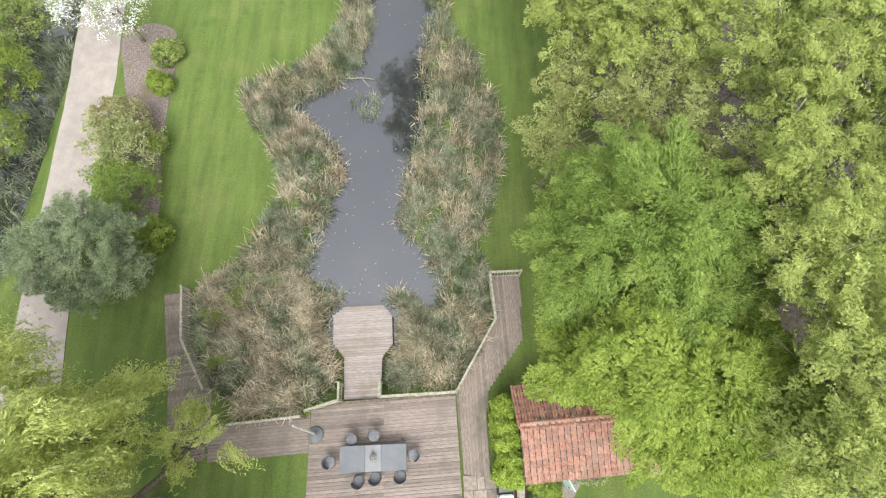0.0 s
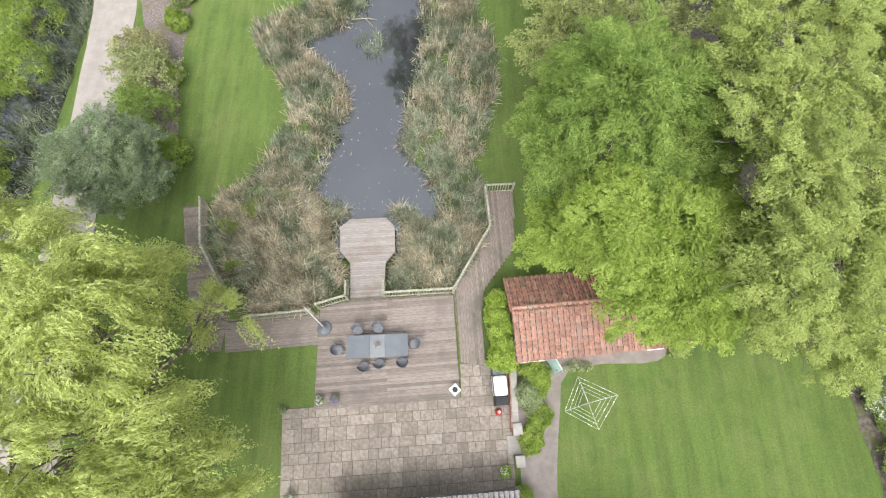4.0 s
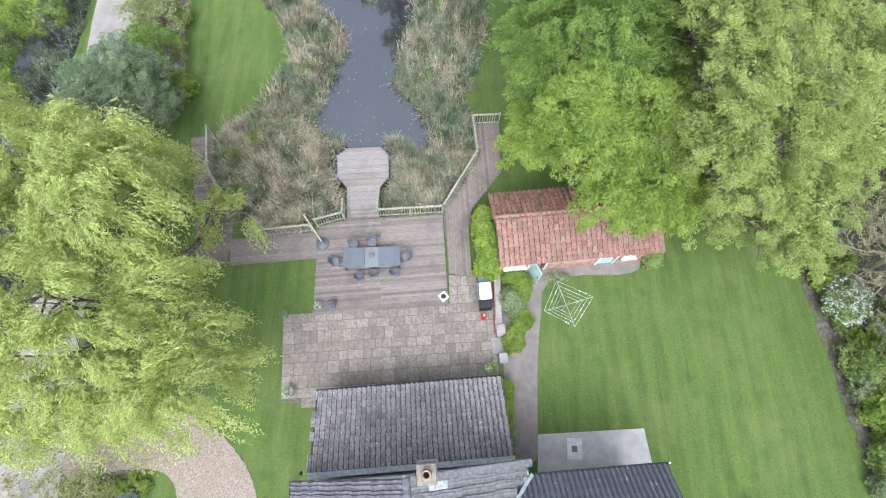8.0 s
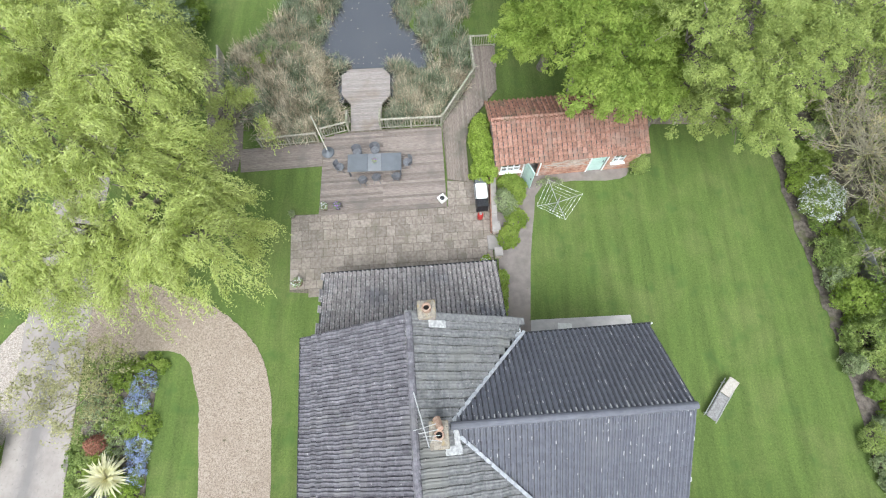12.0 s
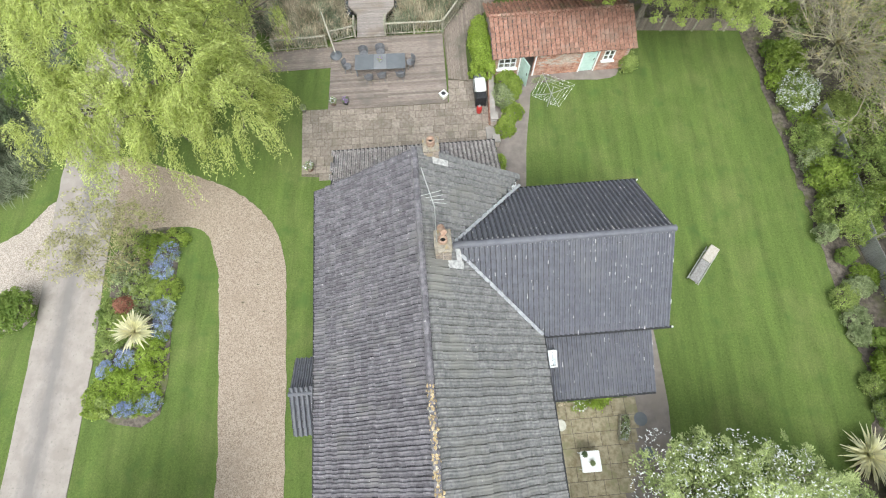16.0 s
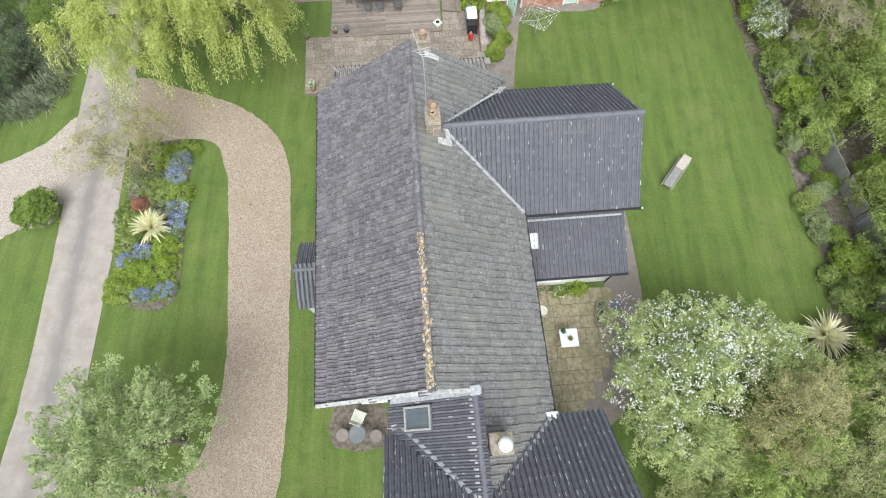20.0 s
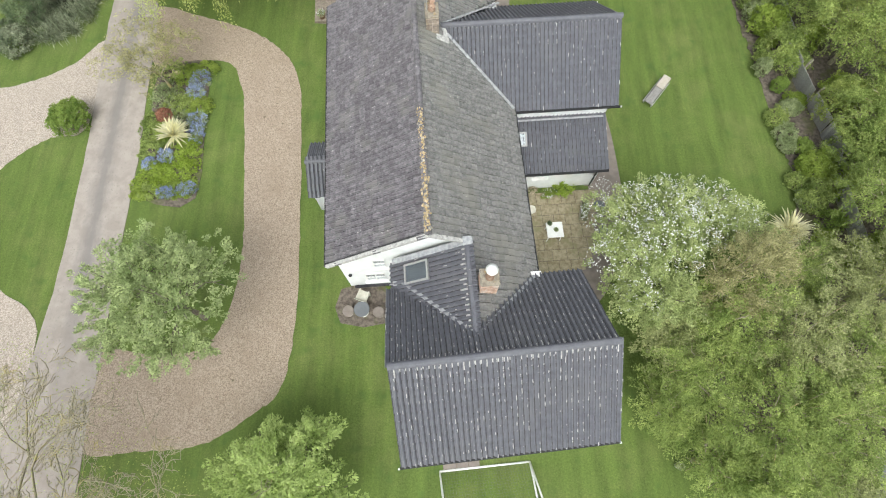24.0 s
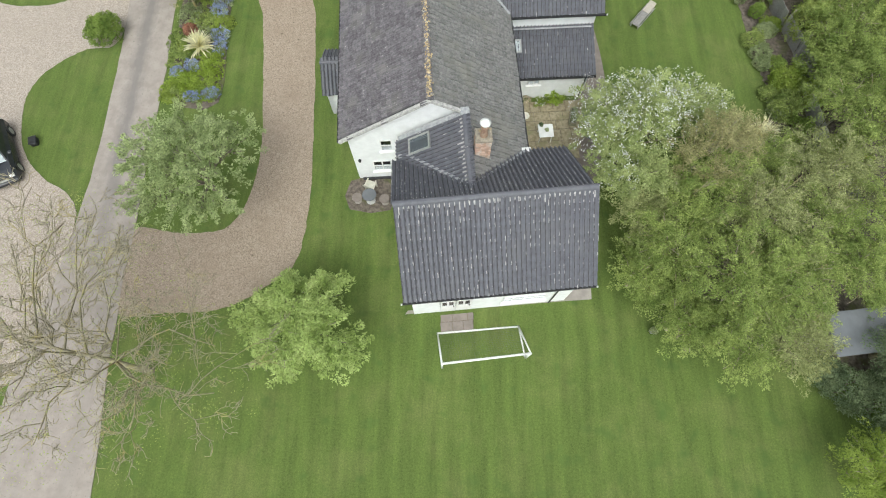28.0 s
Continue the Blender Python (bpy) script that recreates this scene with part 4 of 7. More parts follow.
for x0 in (1.32, 2.09):
    leaf = put("door_leaf", boxes_mesh("door_leaf", WHITE, (x0, 0.04, 0.06, x0 + 0.74, 0.1, 1.1), (x0, 0.04, 1.1, x0 + 0.1, 0.1, 2.04), (x0 + 0.64, 0.04, 1.1, x0 + 0.74, 0.1, 2.04), (x0 + 0.32, 0.04, 1.1, x0 + 0.42, 0.1, 2.04), (x0, 0.04, 1.92, x0 + 0.74, 0.1, 2.04)), house, m=GW @ Matrix.Translation((0, -0.06, 0)))
    for k in (0.1, 0.42):
        put("pane", boxes_mesh("pane", GLASS, (x0 + k, 0.065, 1.1, x0 + k + 0.22, 0.075, 1.92)), leaf).visible_shadow = False
    put("handle", boxes_mesh("handle", BLACK, (x0 + 0.6, 0.0, 1.05, x0 + 0.66, 0.04, 1.17)), leaf)
part("dark_interior_fill", boxes((-4.2, -14.2, 0.0, 3.8, -0.3, 0.1)), DARK, house)
part("dark_interior_fill", boxes((-3.6, -2.7, 0.0, 3.6, 2.8, 0.1)), DARK, house, m=G)
part("dark_interior_fill", boxes((-4.0, 0.0, 0.0, 3.3, 2.8, 0.1)), DARK, house)
# Includes an upright dark sheet, added so the lean-to window looks dark inside.
part("dark_interior_fill", boxes((4.3, -8.95, 0.0, 8.3, -7.2, 0.1), (4.3, -8.2, 0.1, 8.3, -8.1, 1.9)), DARK, house)
wall_panel("porch_wall", 1.5, 1.95, RENDER, house, wall_at(-5.95, -9.75))
wall_panel("porch_front_wall", 2.6, 1.95, RENDER, house, wall_at(-5.95, -7.15, -90), [(0.8, 0.05, 1.7, 1.9)])
put("door_leaf", boxes_mesh("door_leaf", MINT, (0.82, 0.06, 0.06, 1.68, 0.11, 1.88)), house, m=wall_at(-5.95, -7.15, -90))


# ---- trees and shrubs ----
def unit(v):
    return v / (np.linalg.norm(v, axis=-1, keepdims=True) + 1e-9)


def leaf_quads(p, size, r, up=0.7, along=None, thin=0.55, facing=None, stray=1.0):
    """Leaves as small pointed blades at the places p, facing mostly up and outward."""
    k = len(p)
    nrm = unit(r.normal(size=(k, 3)) * stray + np.array([0, 0, up * 1.6]) + (0 if facing is None else facing))
    a = unit(np.cross(nrm, r.normal(size=(k, 3)))) if along is None else along
    b = unit(np.cross(nrm, a))
    s = size * r.uniform(0.6, 1.3, (k, 1))
    a, b = a * s, b * s * thin
    return np.stack([p - a * 0.8 - b, p - a * 0.8 + b, p + a * 1.1], 1)


def shell(lobes, count, r, low=-0.35, thick=0.22, wild=0.16):
    """Places on the uneven outside of rounded lobes, none of them within another lobe."""
    lob = np.array(lobes, float)
    area = lob[:, 3] * lob[:, 4] + lob[:, 3] * lob[:, 5]
    pick = r.choice(len(lob), count * 2, p=area / area.sum())
    d = unit(r.normal(size=(count * 2, 3)))
    d[:, 2] = np.where(d[:, 2] < low, -d[:, 2], d[:, 2])
    ph = r.uniform(0, 6.28, 6)
    bumps = 1 + wild * (np.sin(5 * d[:, 0] + ph[0] + pick) * np.sin(4 * d[:, 1] + ph[1] + 2 * pick) + 0.6 * np.sin(9 * d[:, 0] + ph[2]) * np.sin(8 * d[:, 2] + ph[3]))
    rad = bumps * (1 - thick * r.uniform(0, 1, count * 2) ** 2)
    p = lob[pick, :3] + d * lob[pick, 3:] * rad[:, None]
    keep = np.ones(len(p), bool)
    for i, q in enumerate(lob):
        e = ((p - q[:3]) / (q[3:] * 0.8))
        keep &= (pick == i) | ((e ** 2).sum(1) > 1)
    return p[keep][:count], d[keep][:count]


def crown_mesh(name, lobes, count, size, mat, seed, spread=0.3, per=14, up=0.7, low=-0.35, thick=0.3, wild=0.16, tuft=None):
    """A crown built of tufts, each a small uneven dome of leaf sprays, with dark gaps between them."""
    r = np.random.default_rng(seed)
    lob = np.array(lobes, float)
    mean = float(np.mean(lob[:, 3:]))
    tuft = tuft or min(0.4, 0.27 * mean)
    area = float((lob[:, 3] * lob[:, 4] + lob[:, 3] * lob[:, 5] + lob[:, 4] * lob[:, 5]).sum()) * 3.2
    c, d = shell(lobes, int(max(5, area / (tuft * tuft * 1.5))), r, low, thick, wild)
    rad = tuft * r.uniform(0.55, 1.3, len(c))
    pick = r.choice(len(c), count, p=rad ** 2 / (rad ** 2).sum())
    o = unit(r.normal(size=(count, 3)) * 0.75 + d[pick] * 0.8 + np.array([0, 0, 0.55]))
    reach = 1.1 - 0.7 * r.uniform(0, 1, (count, 1)) ** 2 + 0.25 * (r.uniform(0, 1, (count, 1)) > 0.9)
    p = c[pick] + o * rad[pick, None] * reach * np.array([1, 1, 0.72])
    return quads_of(name, leaf_quads(p, size, r, up, None, 0.55, o * 0.9), mat)


def spray_mesh(name, lobes, sprays, per, size, mat, seed, length=(0.6, 1.2), wide=0.5, droop=0.25, thick=0.45, wild=0.22, low=-0.25, thin=0.5, up=1.0, core=0.12):
    """A crown of leafy sprays: flat drooping fans of leaves that point outward, layered with gaps between them, over a thin inner crown."""
    r = np.random.default_rng(seed)
    lob = np.array(lobes, float)
    c, d = shell(lobes, sprays, r, low, thick, wild)
    k = len(c)
    mid = (lob[:, :2] * lob[:, 3:4]).sum(0) / lob[:, 3].sum()
    away = unit(np.c_[c[:, :2] - mid, np.zeros(k)])
    out = unit(away * 0.7 + d * np.array([0.8, 0.8, 0.45]) + r.normal(size=(k, 3)) * np.array([0.4, 0.4, 0.12]) - np.array([0, 0, droop * 0.6]))
    side = unit(np.cross(out, np.array([0, 0, 1.0]) + r.normal(size=(k, 3)) * 0.12))
    ln = r.uniform(*length, (k, 1))
    pick = np.repeat(np.arange(k), per)
    n = len(pick)
    t = r.uniform(0, 1, (n, 1)) ** 0.8
    across = r.uniform(-1, 1, (n, 1))
    taper = np.sin(np.pi * np.clip(0.1 + 0.86 * t, 0, 1)) ** 0.7 * (0.75 + 0.25 * np.cos(14 * t))
    p = c[pick] + out[pick] * ln[pick] * (t - 0.45) + side[pick] * across * taper * ln[pick] * wide
    p[:, 2:] -= droop * ln[pick] * (0.55 * t * t + 0.3 * across * across)
    p += r.normal(size=(n, 3)) * np.array([0.03, 0.03, 0.025])
    along = unit(out[pick] * 0.8 + side[pick] * across * 0.9 + r.normal(size=(n, 3)) * 0.4)
    q = leaf_quads(p, size, r, up * 0.6, along, thin, np.cross(side, out)[pick] * 0.9 + d[pick] * 0.3, 0.6)
    if core:
        inner = lob * np.array([1, 1, 1, 0.68, 0.68, 0.68])
        pc, dc = shell(inner, int(n * core), r, low, 0.5, wild)
        q = np.concatenate([q, leaf_quads(pc, size * 1.35, r, up, None, thin, dc * 0.6)])
    return quads_of(name, q, mat)


def leafy(name, label, x, y, lobes, mat, sprays, per, size, seed, girth=0.2, fork=None, bark=BARK, subs=5, category="tree", **shape):
    """A tree of trunk and limbs with a crown of layered sprays."""
    t = thing(name, label, category, x, y, 0)
    r = np.random.default_rng(seed)
    rel = [(q[0] - x, q[1] - y, *q[2:]) for q in lobes]
    branches(t, (0, 0, 0), fork or (0, 0, max(q[2] for q in rel) * 0.45), rel, girth, r, bark, subs)
    put("crown", spray_mesh("crown", rel, sprays, per, size, mat, seed, **shape), t)
    return t


def willow_mesh(name, lobes, boughs, mat, seed, strands=27, n=20):
    """Feathery boughs: each a fan of narrow-leaved strands that arch out and hang, longer towards the skirts of the crown."""
    r = np.random.default_rng(seed)
    c, d = shell(lobes, boughs, r, -0.2, 0.45, 0.32)
    lead = unit(np.c_[d[:, :2] * 1.1 + r.normal(size=(len(c), 2)) * 0.4, np.full(len(c), 0.15)])
    skirt = np.clip(1.5 - d[:, 2:], 0.7, 1.7)
    pick = np.repeat(np.arange(len(c)), strands)
    k = len(pick)
    base = c[pick] + r.normal(size=(k, 3)) * np.array([0.19, 0.19, 0.15])
    out = unit(lead[pick] + r.normal(size=(k, 3)) * np.array([0.12, 0.12, 0.05])) * r.uniform(0.4, 1.0, (k, 1))
    ln = (r.uniform(1.0, 1.9, (len(c), 1)) * skirt)[pick] * r.uniform(0.7, 1.1, (k, 1))
    t = np.linspace(0, 1, n)[None, :, None]
    fall = np.array([0, 0, 1.0])
    line = base[:, None, :] + out[:, None, :] * (t * 1.3 - 0.4 * t * t) * ln[:, None] * 0.6 - fall * (t ** 1.8) * ln[:, None] * 0.85
    step = unit(np.gradient(line, axis=1))
    p = line.reshape(-1, 3) + r.normal(size=(k * n, 3)) * 0.04
    p[:, 2] = np.maximum(p[:, 2], 0.15)
    along = unit(step.reshape(-1, 3) * np.array([1, 1, 0.4]) + r.normal(size=(k * n, 3)) * 0.35)
    return quads_of(name, leaf_quads(p, 0.075, r, 1.2, along, 0.33), mat)


def limb_mesh(name, lines, mat, sides=7):
    """Tapered limbs: each a run of (place, radius)."""
    bm = bmesh.new()
    for line in lines:
        rings = []
        for i, (p, rad) in enumerate(line):
            p = Vector(p)
            q = Vector(line[min(i + 1, len(line) - 1)][0]) - Vector(line[max(i - 1, 0)][0])
            m = q.to_track_quat("Z", "Y").to_matrix()
            rings.append([bm.verts.new(p + m @ Vector((rad * math.cos(6.2832 * k / sides), rad * math.sin(6.2832 * k / sides), 0))) for k in range(sides)])
        for a, b in zip(rings, rings[1:]):
            for k in range(sides):
                bm.faces.new((a[k], a[(k + 1) % sides], b[(k + 1) % sides], b[k]))
        bm.faces.new(rings[-1])
    me = bpy.data.meshes.new(name)
    bm.to_mesh(me)
    bm.free()
    me.materials.append(mat)
    me.polygons.foreach_set("use_smooth", [True] * len(me.polygons))
    return me


def bent(a, b, r0, r1, r, sag=0.12, steps=5):
    """A crooked limb from a to b."""
    a, b = Vector(a), Vector(b)
    ln = (b - a).length
    out = []
    bow = Vector((r.uniform(-1, 1), r.uniform(-1, 1), r.uniform(-0.2, 0.9))) * ln * sag
    for i in range(steps + 1):
        t = i / steps
        w = math.sin(math.pi * t)
        out.append((a.lerp(b, t) + bow * w + Vector((r.uniform(-1, 1), r.uniform(-1, 1), r.uniform(-1, 1))) * w * ln * sag * 0.22, r0 + (r1 - r0) * t ** 0.8))
    return out


def branches(parent, base, fork, lobes, girth, r, mat=BARK, subs=4):
    """A trunk from base to its fork and a limb with side branches to each lobe."""
    trunk = limb_mesh("trunk", [[(Vector(base) + Vector((0, 0, -0.15)), girth * 1.5), (Vector(base) + Vector((0, 0, 0.4)), girth * 1.1)] + bent(Vector(base) + Vector((0, 0, 0.5)), fork, girth, girth * 0.8, r, 0.04)], mat, 10)
    put("trunk", trunk, parent)
    for q in lobes:
        c = Vector(q[:3])
        lines = [bent(fork, c, girth * 0.55, girth * 0.18, r, 0.1)]
        for _ in range(subs):
            d = Vector(unit(r.normal(size=3) + np.array([0, 0, 0.5])))
            lines.append(bent(Vector(fork).lerp(c, r.uniform(0.55, 1)), c + Vector((d.x * q[3], d.y * q[4], d.z * q[5])) * 0.85, girth * 0.18, 0.015, r, 0.1, 4))
        put("limb", limb_mesh("limb", lines, mat, 6), parent)


def tree(name, label, x, y, lobes, mat, leaves, size, seed, girth=0.2, fork=None, spread=0.3, per=14, bark=BARK, up=1.15, low=-0.35, thick=0.3, wild=0.16, category="tree", subs=4):
    t = thing(name, label, category, x, y, 0)
    r = np.random.default_rng(seed)
    rel = [(a - x, b - y, c, d, e, f) for a, b, c, d, e, f in lobes]
    top = max(q[2] for q in rel)
    branches(t, (0, 0, 0), fork or (0, 0, top * 0.45), rel, girth, r, bark, subs)
    put("crown", crown_mesh("crown", rel, leaves, size, mat, seed, spread, per, up, low, thick, wild), t)
    return t


def shrub(name, label, x, y, rx, ry, h, mat, leaves, size, seed, flowers=None, count=0, category="shrub", fsize=0.05, wild=0.2, lift=0.0):
    """A rounded bush of stems and leaves, with blossom on it where flowers is given."""
    t = thing(name, label, category, x, y, lift)
    r = np.random.default_rng(seed)
    lobes = [(r.uniform(-0.35, 0.35) * rx, r.uniform(-0.35, 0.35) * ry, h * r.uniform(0.4, 0.55), rx * r.uniform(0.6, 0.8), ry * r.uniform(0.6, 0.8), h * r.uniform(0.4, 0.55)) for _ in range(4)]
    lines = [bent((r.uniform(-0.2, 0.2) * rx, r.uniform(-0.2, 0.2) * ry, -0.1), (r.uniform(-0.8, 0.8) * rx, r.uniform(-0.8, 0.8) * ry, h * r.uniform(0.5, 0.85)), 0.03, 0.008, r) for _ in range(9)]
    tagged(put("stem", limb_mesh("stem", lines, BARK, 5), t), kind="stuff")
    put("foliage", crown_mesh("foliage", lobes, int(leaves * 2.2), size * 0.9, mat, seed, 0.16, 12, 0.7, -0.6, 0.4, wild), t)
    if flowers:
        put("blossom", crown_mesh("blossom", lobes, count, fsize, flowers, seed + 50, 0.08, 5, 0.9, 0.0, 0.08, wild), t)
    return t


def plant_trees():
    # weeping willow by the drive
    wl = [(-10.6, -3.3, 8.6, 1.9, 2.3, 3.0), (-10.6, -7.2, 7.4, 2.6, 2.6, 3.0), (-13.6, -1.6, 7.0, 2.6, 2.1, 2.8), (-13.6, -6.0, 7.4, 2.9, 3.0, 3.2), (-10.0, -5.0, 5.8, 1.2, 2.0, 2.3), (-8.6, -9.0, 5.8, 1.8, 1.8, 2.8), (-7.8, -8.5, 5.0, 1.2, 1.4, 2.4), (-15.8, -3.6, 6.2, 2.6, 2.8, 3.0), (-11.2, -1.2, 5.0, 1.4, 1.4, 2.2), (-8.9, -1.6, 3.7, 1.5, 0.9, 1.4), (-17.2, -0.2, 6.8, 2.5, 2.2, 2.6), (-14.4, -9.2, 5.0, 2.4, 1.9, 2.6), (-11.4, -9.6, 5.2, 1.8, 1.5, 2.6)]
    t = thing("willow_tree", "large weeping willow with yellow-green hanging strands", "tree", -12.0, -4.6)
    r = np.random.default_rng(11)
    rel = [(a + 12, b + 4.6, *q) for a, b, *q in wl]
    branches(t, (0, 0, 0), (0.1, 0.1, 3.2), rel, 0.4, r, BARK, 11)
    put("crown", willow_mesh("crown", rel, 470, L_WILLOW, 5), t)
    # broad-leaved trees behind the outbuilding
    leafy("field_maple", "mid-green maple with layered outward sprays beside the pond walkway", 6.8, 4.2, [(6.4, 4.3, 9.0, 2.3, 2.2, 2.9), (4.9, 4.6, 7.2, 1.6, 1.9, 2.1), (8.3, 4.2, 8.6, 1.8, 1.8, 2.4), (6.5, 6.3, 8.4, 1.9, 1.5, 2.3), (5.4, 2.9, 7.4, 1.6, 1.4, 2.0), (7.6, 2.5, 7.8, 1.7, 1.5, 2.0), (9.3, 3.0, 7.4, 1.6, 1.6, 1.9)], L_MID, 330, 300, 0.06, 21, 0.25, length=(1.0, 1.9), wide=0.36, droop=0.32, thick=0.4)
    leafy("norway_maple", "bright lime-green maple leaning over the tiled outbuilding", 7.6, 0.9, [(6.6, 0.5, 7.8, 2.1, 1.8, 2.3), (4.9, 0.7, 6.2, 1.5, 1.3, 1.9), (8.6, -0.4, 7.8, 2.0, 1.7, 2.1), (8.2, -1.7, 6.2, 1.8, 1.5, 1.9), (9.7, -1.7, 6.0, 1.7, 1.5, 1.8), (10.2, 0.2, 7.2, 1.7, 1.7, 2.2)], L_MAPLE, 420, 200, 0.064, 22, 0.22, length=(0.6, 1.25), wide=0.6, droop=0.4, thin=0.62)
    airy = dict(length=(0.35, 0.8), wide=0.62, droop=0.25, thick=0.75, wild=0.3, thin=0.6, core=0.2, subs=9)
    leafy("poplar_tree", "tall airy tree with fresh yellow-green leaves", 11.8, -0.6, [(9.9, -1.9, 10.2, 1.6, 1.6, 2.2), (11.9, -2.6, 8.0, 1.9, 1.6, 2.2), (12.6, -0.6, 10.0, 2.1, 2.1, 2.3), (14.0, -2.7, 7.2, 1.8, 1.7, 2.1), (10.8, 0.6, 10.4, 1.8, 1.8, 2.3), (14.9, -0.6, 8.2, 1.9, 1.9, 2.2), (14.7, -3.8, 5.6, 1.4, 1.4, 1.7), (12.4, -1.9, 4.6, 1.4, 1.2, 1.4), (13.4, -2.1, 4.4, 1.6, 1.2, 1.4), (15.4, -1.9, 4.4, 1.6, 1.2, 1.4)], L_YELLOW, 640, 165, 0.046, 23, 0.26, **airy)
    leafy("poplar_tree", "tall airy tree with fresh yellow-green leaves", 10.4, 4.6, [(10.3, 2.6, 10.8, 1.7, 1.7, 2.3), (10.2, 5.2, 10.8, 1.4, 1.7, 2.1), (12.0, 4.2, 10.4, 2.0, 2.0, 2.3), (11.2, 8.0, 10.4, 1.9, 2.0, 2.3), (13.4, 7.2, 10.6, 2.2, 2.1, 2.3), (14.2, 3.6, 9.6, 2.1, 2.1, 2.3)], L_YELLOW, 450, 165, 0.046, 24, 0.28, **airy)
    leafy("poplar_tree", "tall airy tree with fresh yellow-green leaves", 18.5, 3.6, [(17.0, 2.6, 8.6, 2.4, 2.4, 2.7), (19.6, 4.6, 8.4, 2.6, 2.6, 2.7), (16.6, 0.0, 6.6, 2.0, 2.0, 2.4), (20.4, 0.8, 5.8, 2.3, 2.3, 2.4)], L_YELLOW, 460, 95, 0.055, 25, 0.26, **airy)
    leafy("poplar_tree", "tall airy tree with fresh yellow-green leaves", 15.6, 7.6, [(14.4, 10.0, 10.4, 2.6, 2.5, 2.8), (16.6, 6.4, 9.4, 2.4, 2.4, 2.6), (11.6, 11.0, 9.4, 2.4, 2.3, 2.6), (17.4, 9.4, 9.0, 2.4, 2.4, 2.6)], L_YELLOW, 460, 95, 0.056, 20, 0.26, **airy)
    leafy("goat_willow", "brownish half-bare tree at the wood's edge", 5.4, 10.4, [(4.8, 10.4, 5.3, 1.3, 1.6, 1.6), (5.8, 12.4, 6.0, 1.6, 1.7, 1.8), (5.6, 8.6, 5.8, 1.2, 1.3, 1.5), (7.4, 10.2, 7.2, 1.7, 1.8, 1.8), (8.6, 8.2, 7.6, 1.8, 1.7, 1.9), (9.2, 10.8, 7.8, 1.8, 1.8, 2.0), (9.2, 6.4, 8.4, 1.6, 1.6, 2.0)], L_GOAT, 460, 60, 0.06, 30, 0.14, **airy)
    leafy("ash_tree", "yellow-green tree at the wood's edge beside the pond", 6.8, 14.2, [(7.8, 13.0, 7.8, 2.0, 2.0, 2.3), (6.4, 15.2, 7.2, 2.1, 2.1, 2.5), (5.6, 17.8, 6.0, 1.8, 2.2, 2.2), (9.4, 13.6, 8.8, 2.2, 2.2, 2.4), (4.8, 20.4, 5.2, 1.6, 2.2, 2.0)], L_YELLOW, 520, 95, 0.062, 26, 0.24, **airy)
    leafy("ash_tree", "yellow-green tree at the wood's edge", 11.0, 18.2, [(9.0, 17.4, 9.0, 2.9, 2.9, 2.9), (12.6, 16.4, 9.6, 2.9, 2.9, 2.9), (10.8, 21.0, 8.6, 3.1, 3.1, 2.9), (15.8, 14.0, 9.0, 2.9, 2.9, 2.9), (7.0, 22.6, 8.0, 2.7, 2.7, 2.7)], L_MAPLE, 560, 80, 0.08, 27, 0.3, **airy)
    leafy("ash_tree", "yellow-green tree at the wood's edge", 20.6, 9.6, [(19.4, 8.6, 9.0, 2.9, 2.9, 3.0), (22.6, 11.0, 8.6, 3.0, 3.0, 2.9), (18.6, 13.2, 9.0, 3.0, 3.0, 2.9), (23.4, 6.0, 7.4, 2.7, 2.7, 2.7)], L_YELLOW, 420, 75, 0.085, 28, 0.3, **airy)
    tree("alder_tree", "thin-leaved alder leaning over the head of the pond", 1.6, 24.6, [(-2.0, 20.6, 8.8, 1.4, 2.1, 1.5), (-2.3, 23.4, 9.8, 1.6, 2.2, 1.8), (-1.2, 25.6, 8.6, 1.5, 1.8, 1.8), (-0.9, 22.4, 8.2, 1.4, 1.9, 1.3), (-1.4, 19.0, 8.6, 0.9, 1.0, 0.9), (-2.9, 24.6, 8.4, 1.2, 1.6, 1.2), (-3.9, 25.6, 8.4, 0.9, 1.4, 1.1), (-3.7, 21.4, 8.6, 0.7, 0.9, 0.8), (-2.0, 19.2, 8.4, 0.9, 1.0, 0.9), (-0.9, 27.6, 8.6, 1.5, 1.6, 1.4)], L_DARK, 34000, 0.06, 29, 0.16, fork=(-0.8, -0.4, 4.6), wild=0.35, thick=0.7)
    # west side
    leafy("holm_oak", "rounded dark grey-green tree overhanging the drive", -15.9, 5.9, [(-15.6, 6.6, 2.9, 2.1, 1.8, 1.9), (-17.2, 5.8, 2.7, 1.7, 1.7, 1.7), (-14.6, 5.4, 2.4, 1.6, 1.5, 1.6), (-15.8, 4.8, 2.3, 1.6, 1.4, 1.5)], L_HOLM, 600, 80, 0.05, 31, 0.16, length=(0.3, 0.7), wide=0.6, droop=0.2)
    leafy("young_tree", "small bright-green tree on the front lawn", -4.6, -35.0, [(-4.6, -35.0, 3.0, 2.0, 1.8, 1.5), (-6.4, -35.0, 2.3, 1.3, 1.4, 0.9), (-3.1, -36.0, 2.3, 1.2, 1.2, 0.9), (-4.2, -33.6, 2.5, 1.4, 1.0, 1.0), (-5.6, -36.5, 2.0, 1.3, 0.9, 0.8), (-6.1, -33.9, 2.2, 1.0, 0.9, 0.8)], L_YOUNG, 215, 92, 0.066, 32, 0.08, length=(0.6, 1.15), wide=0.42, droop=0.3, thick=0.6, wild=0.3, thin=0.6, core=0.06)
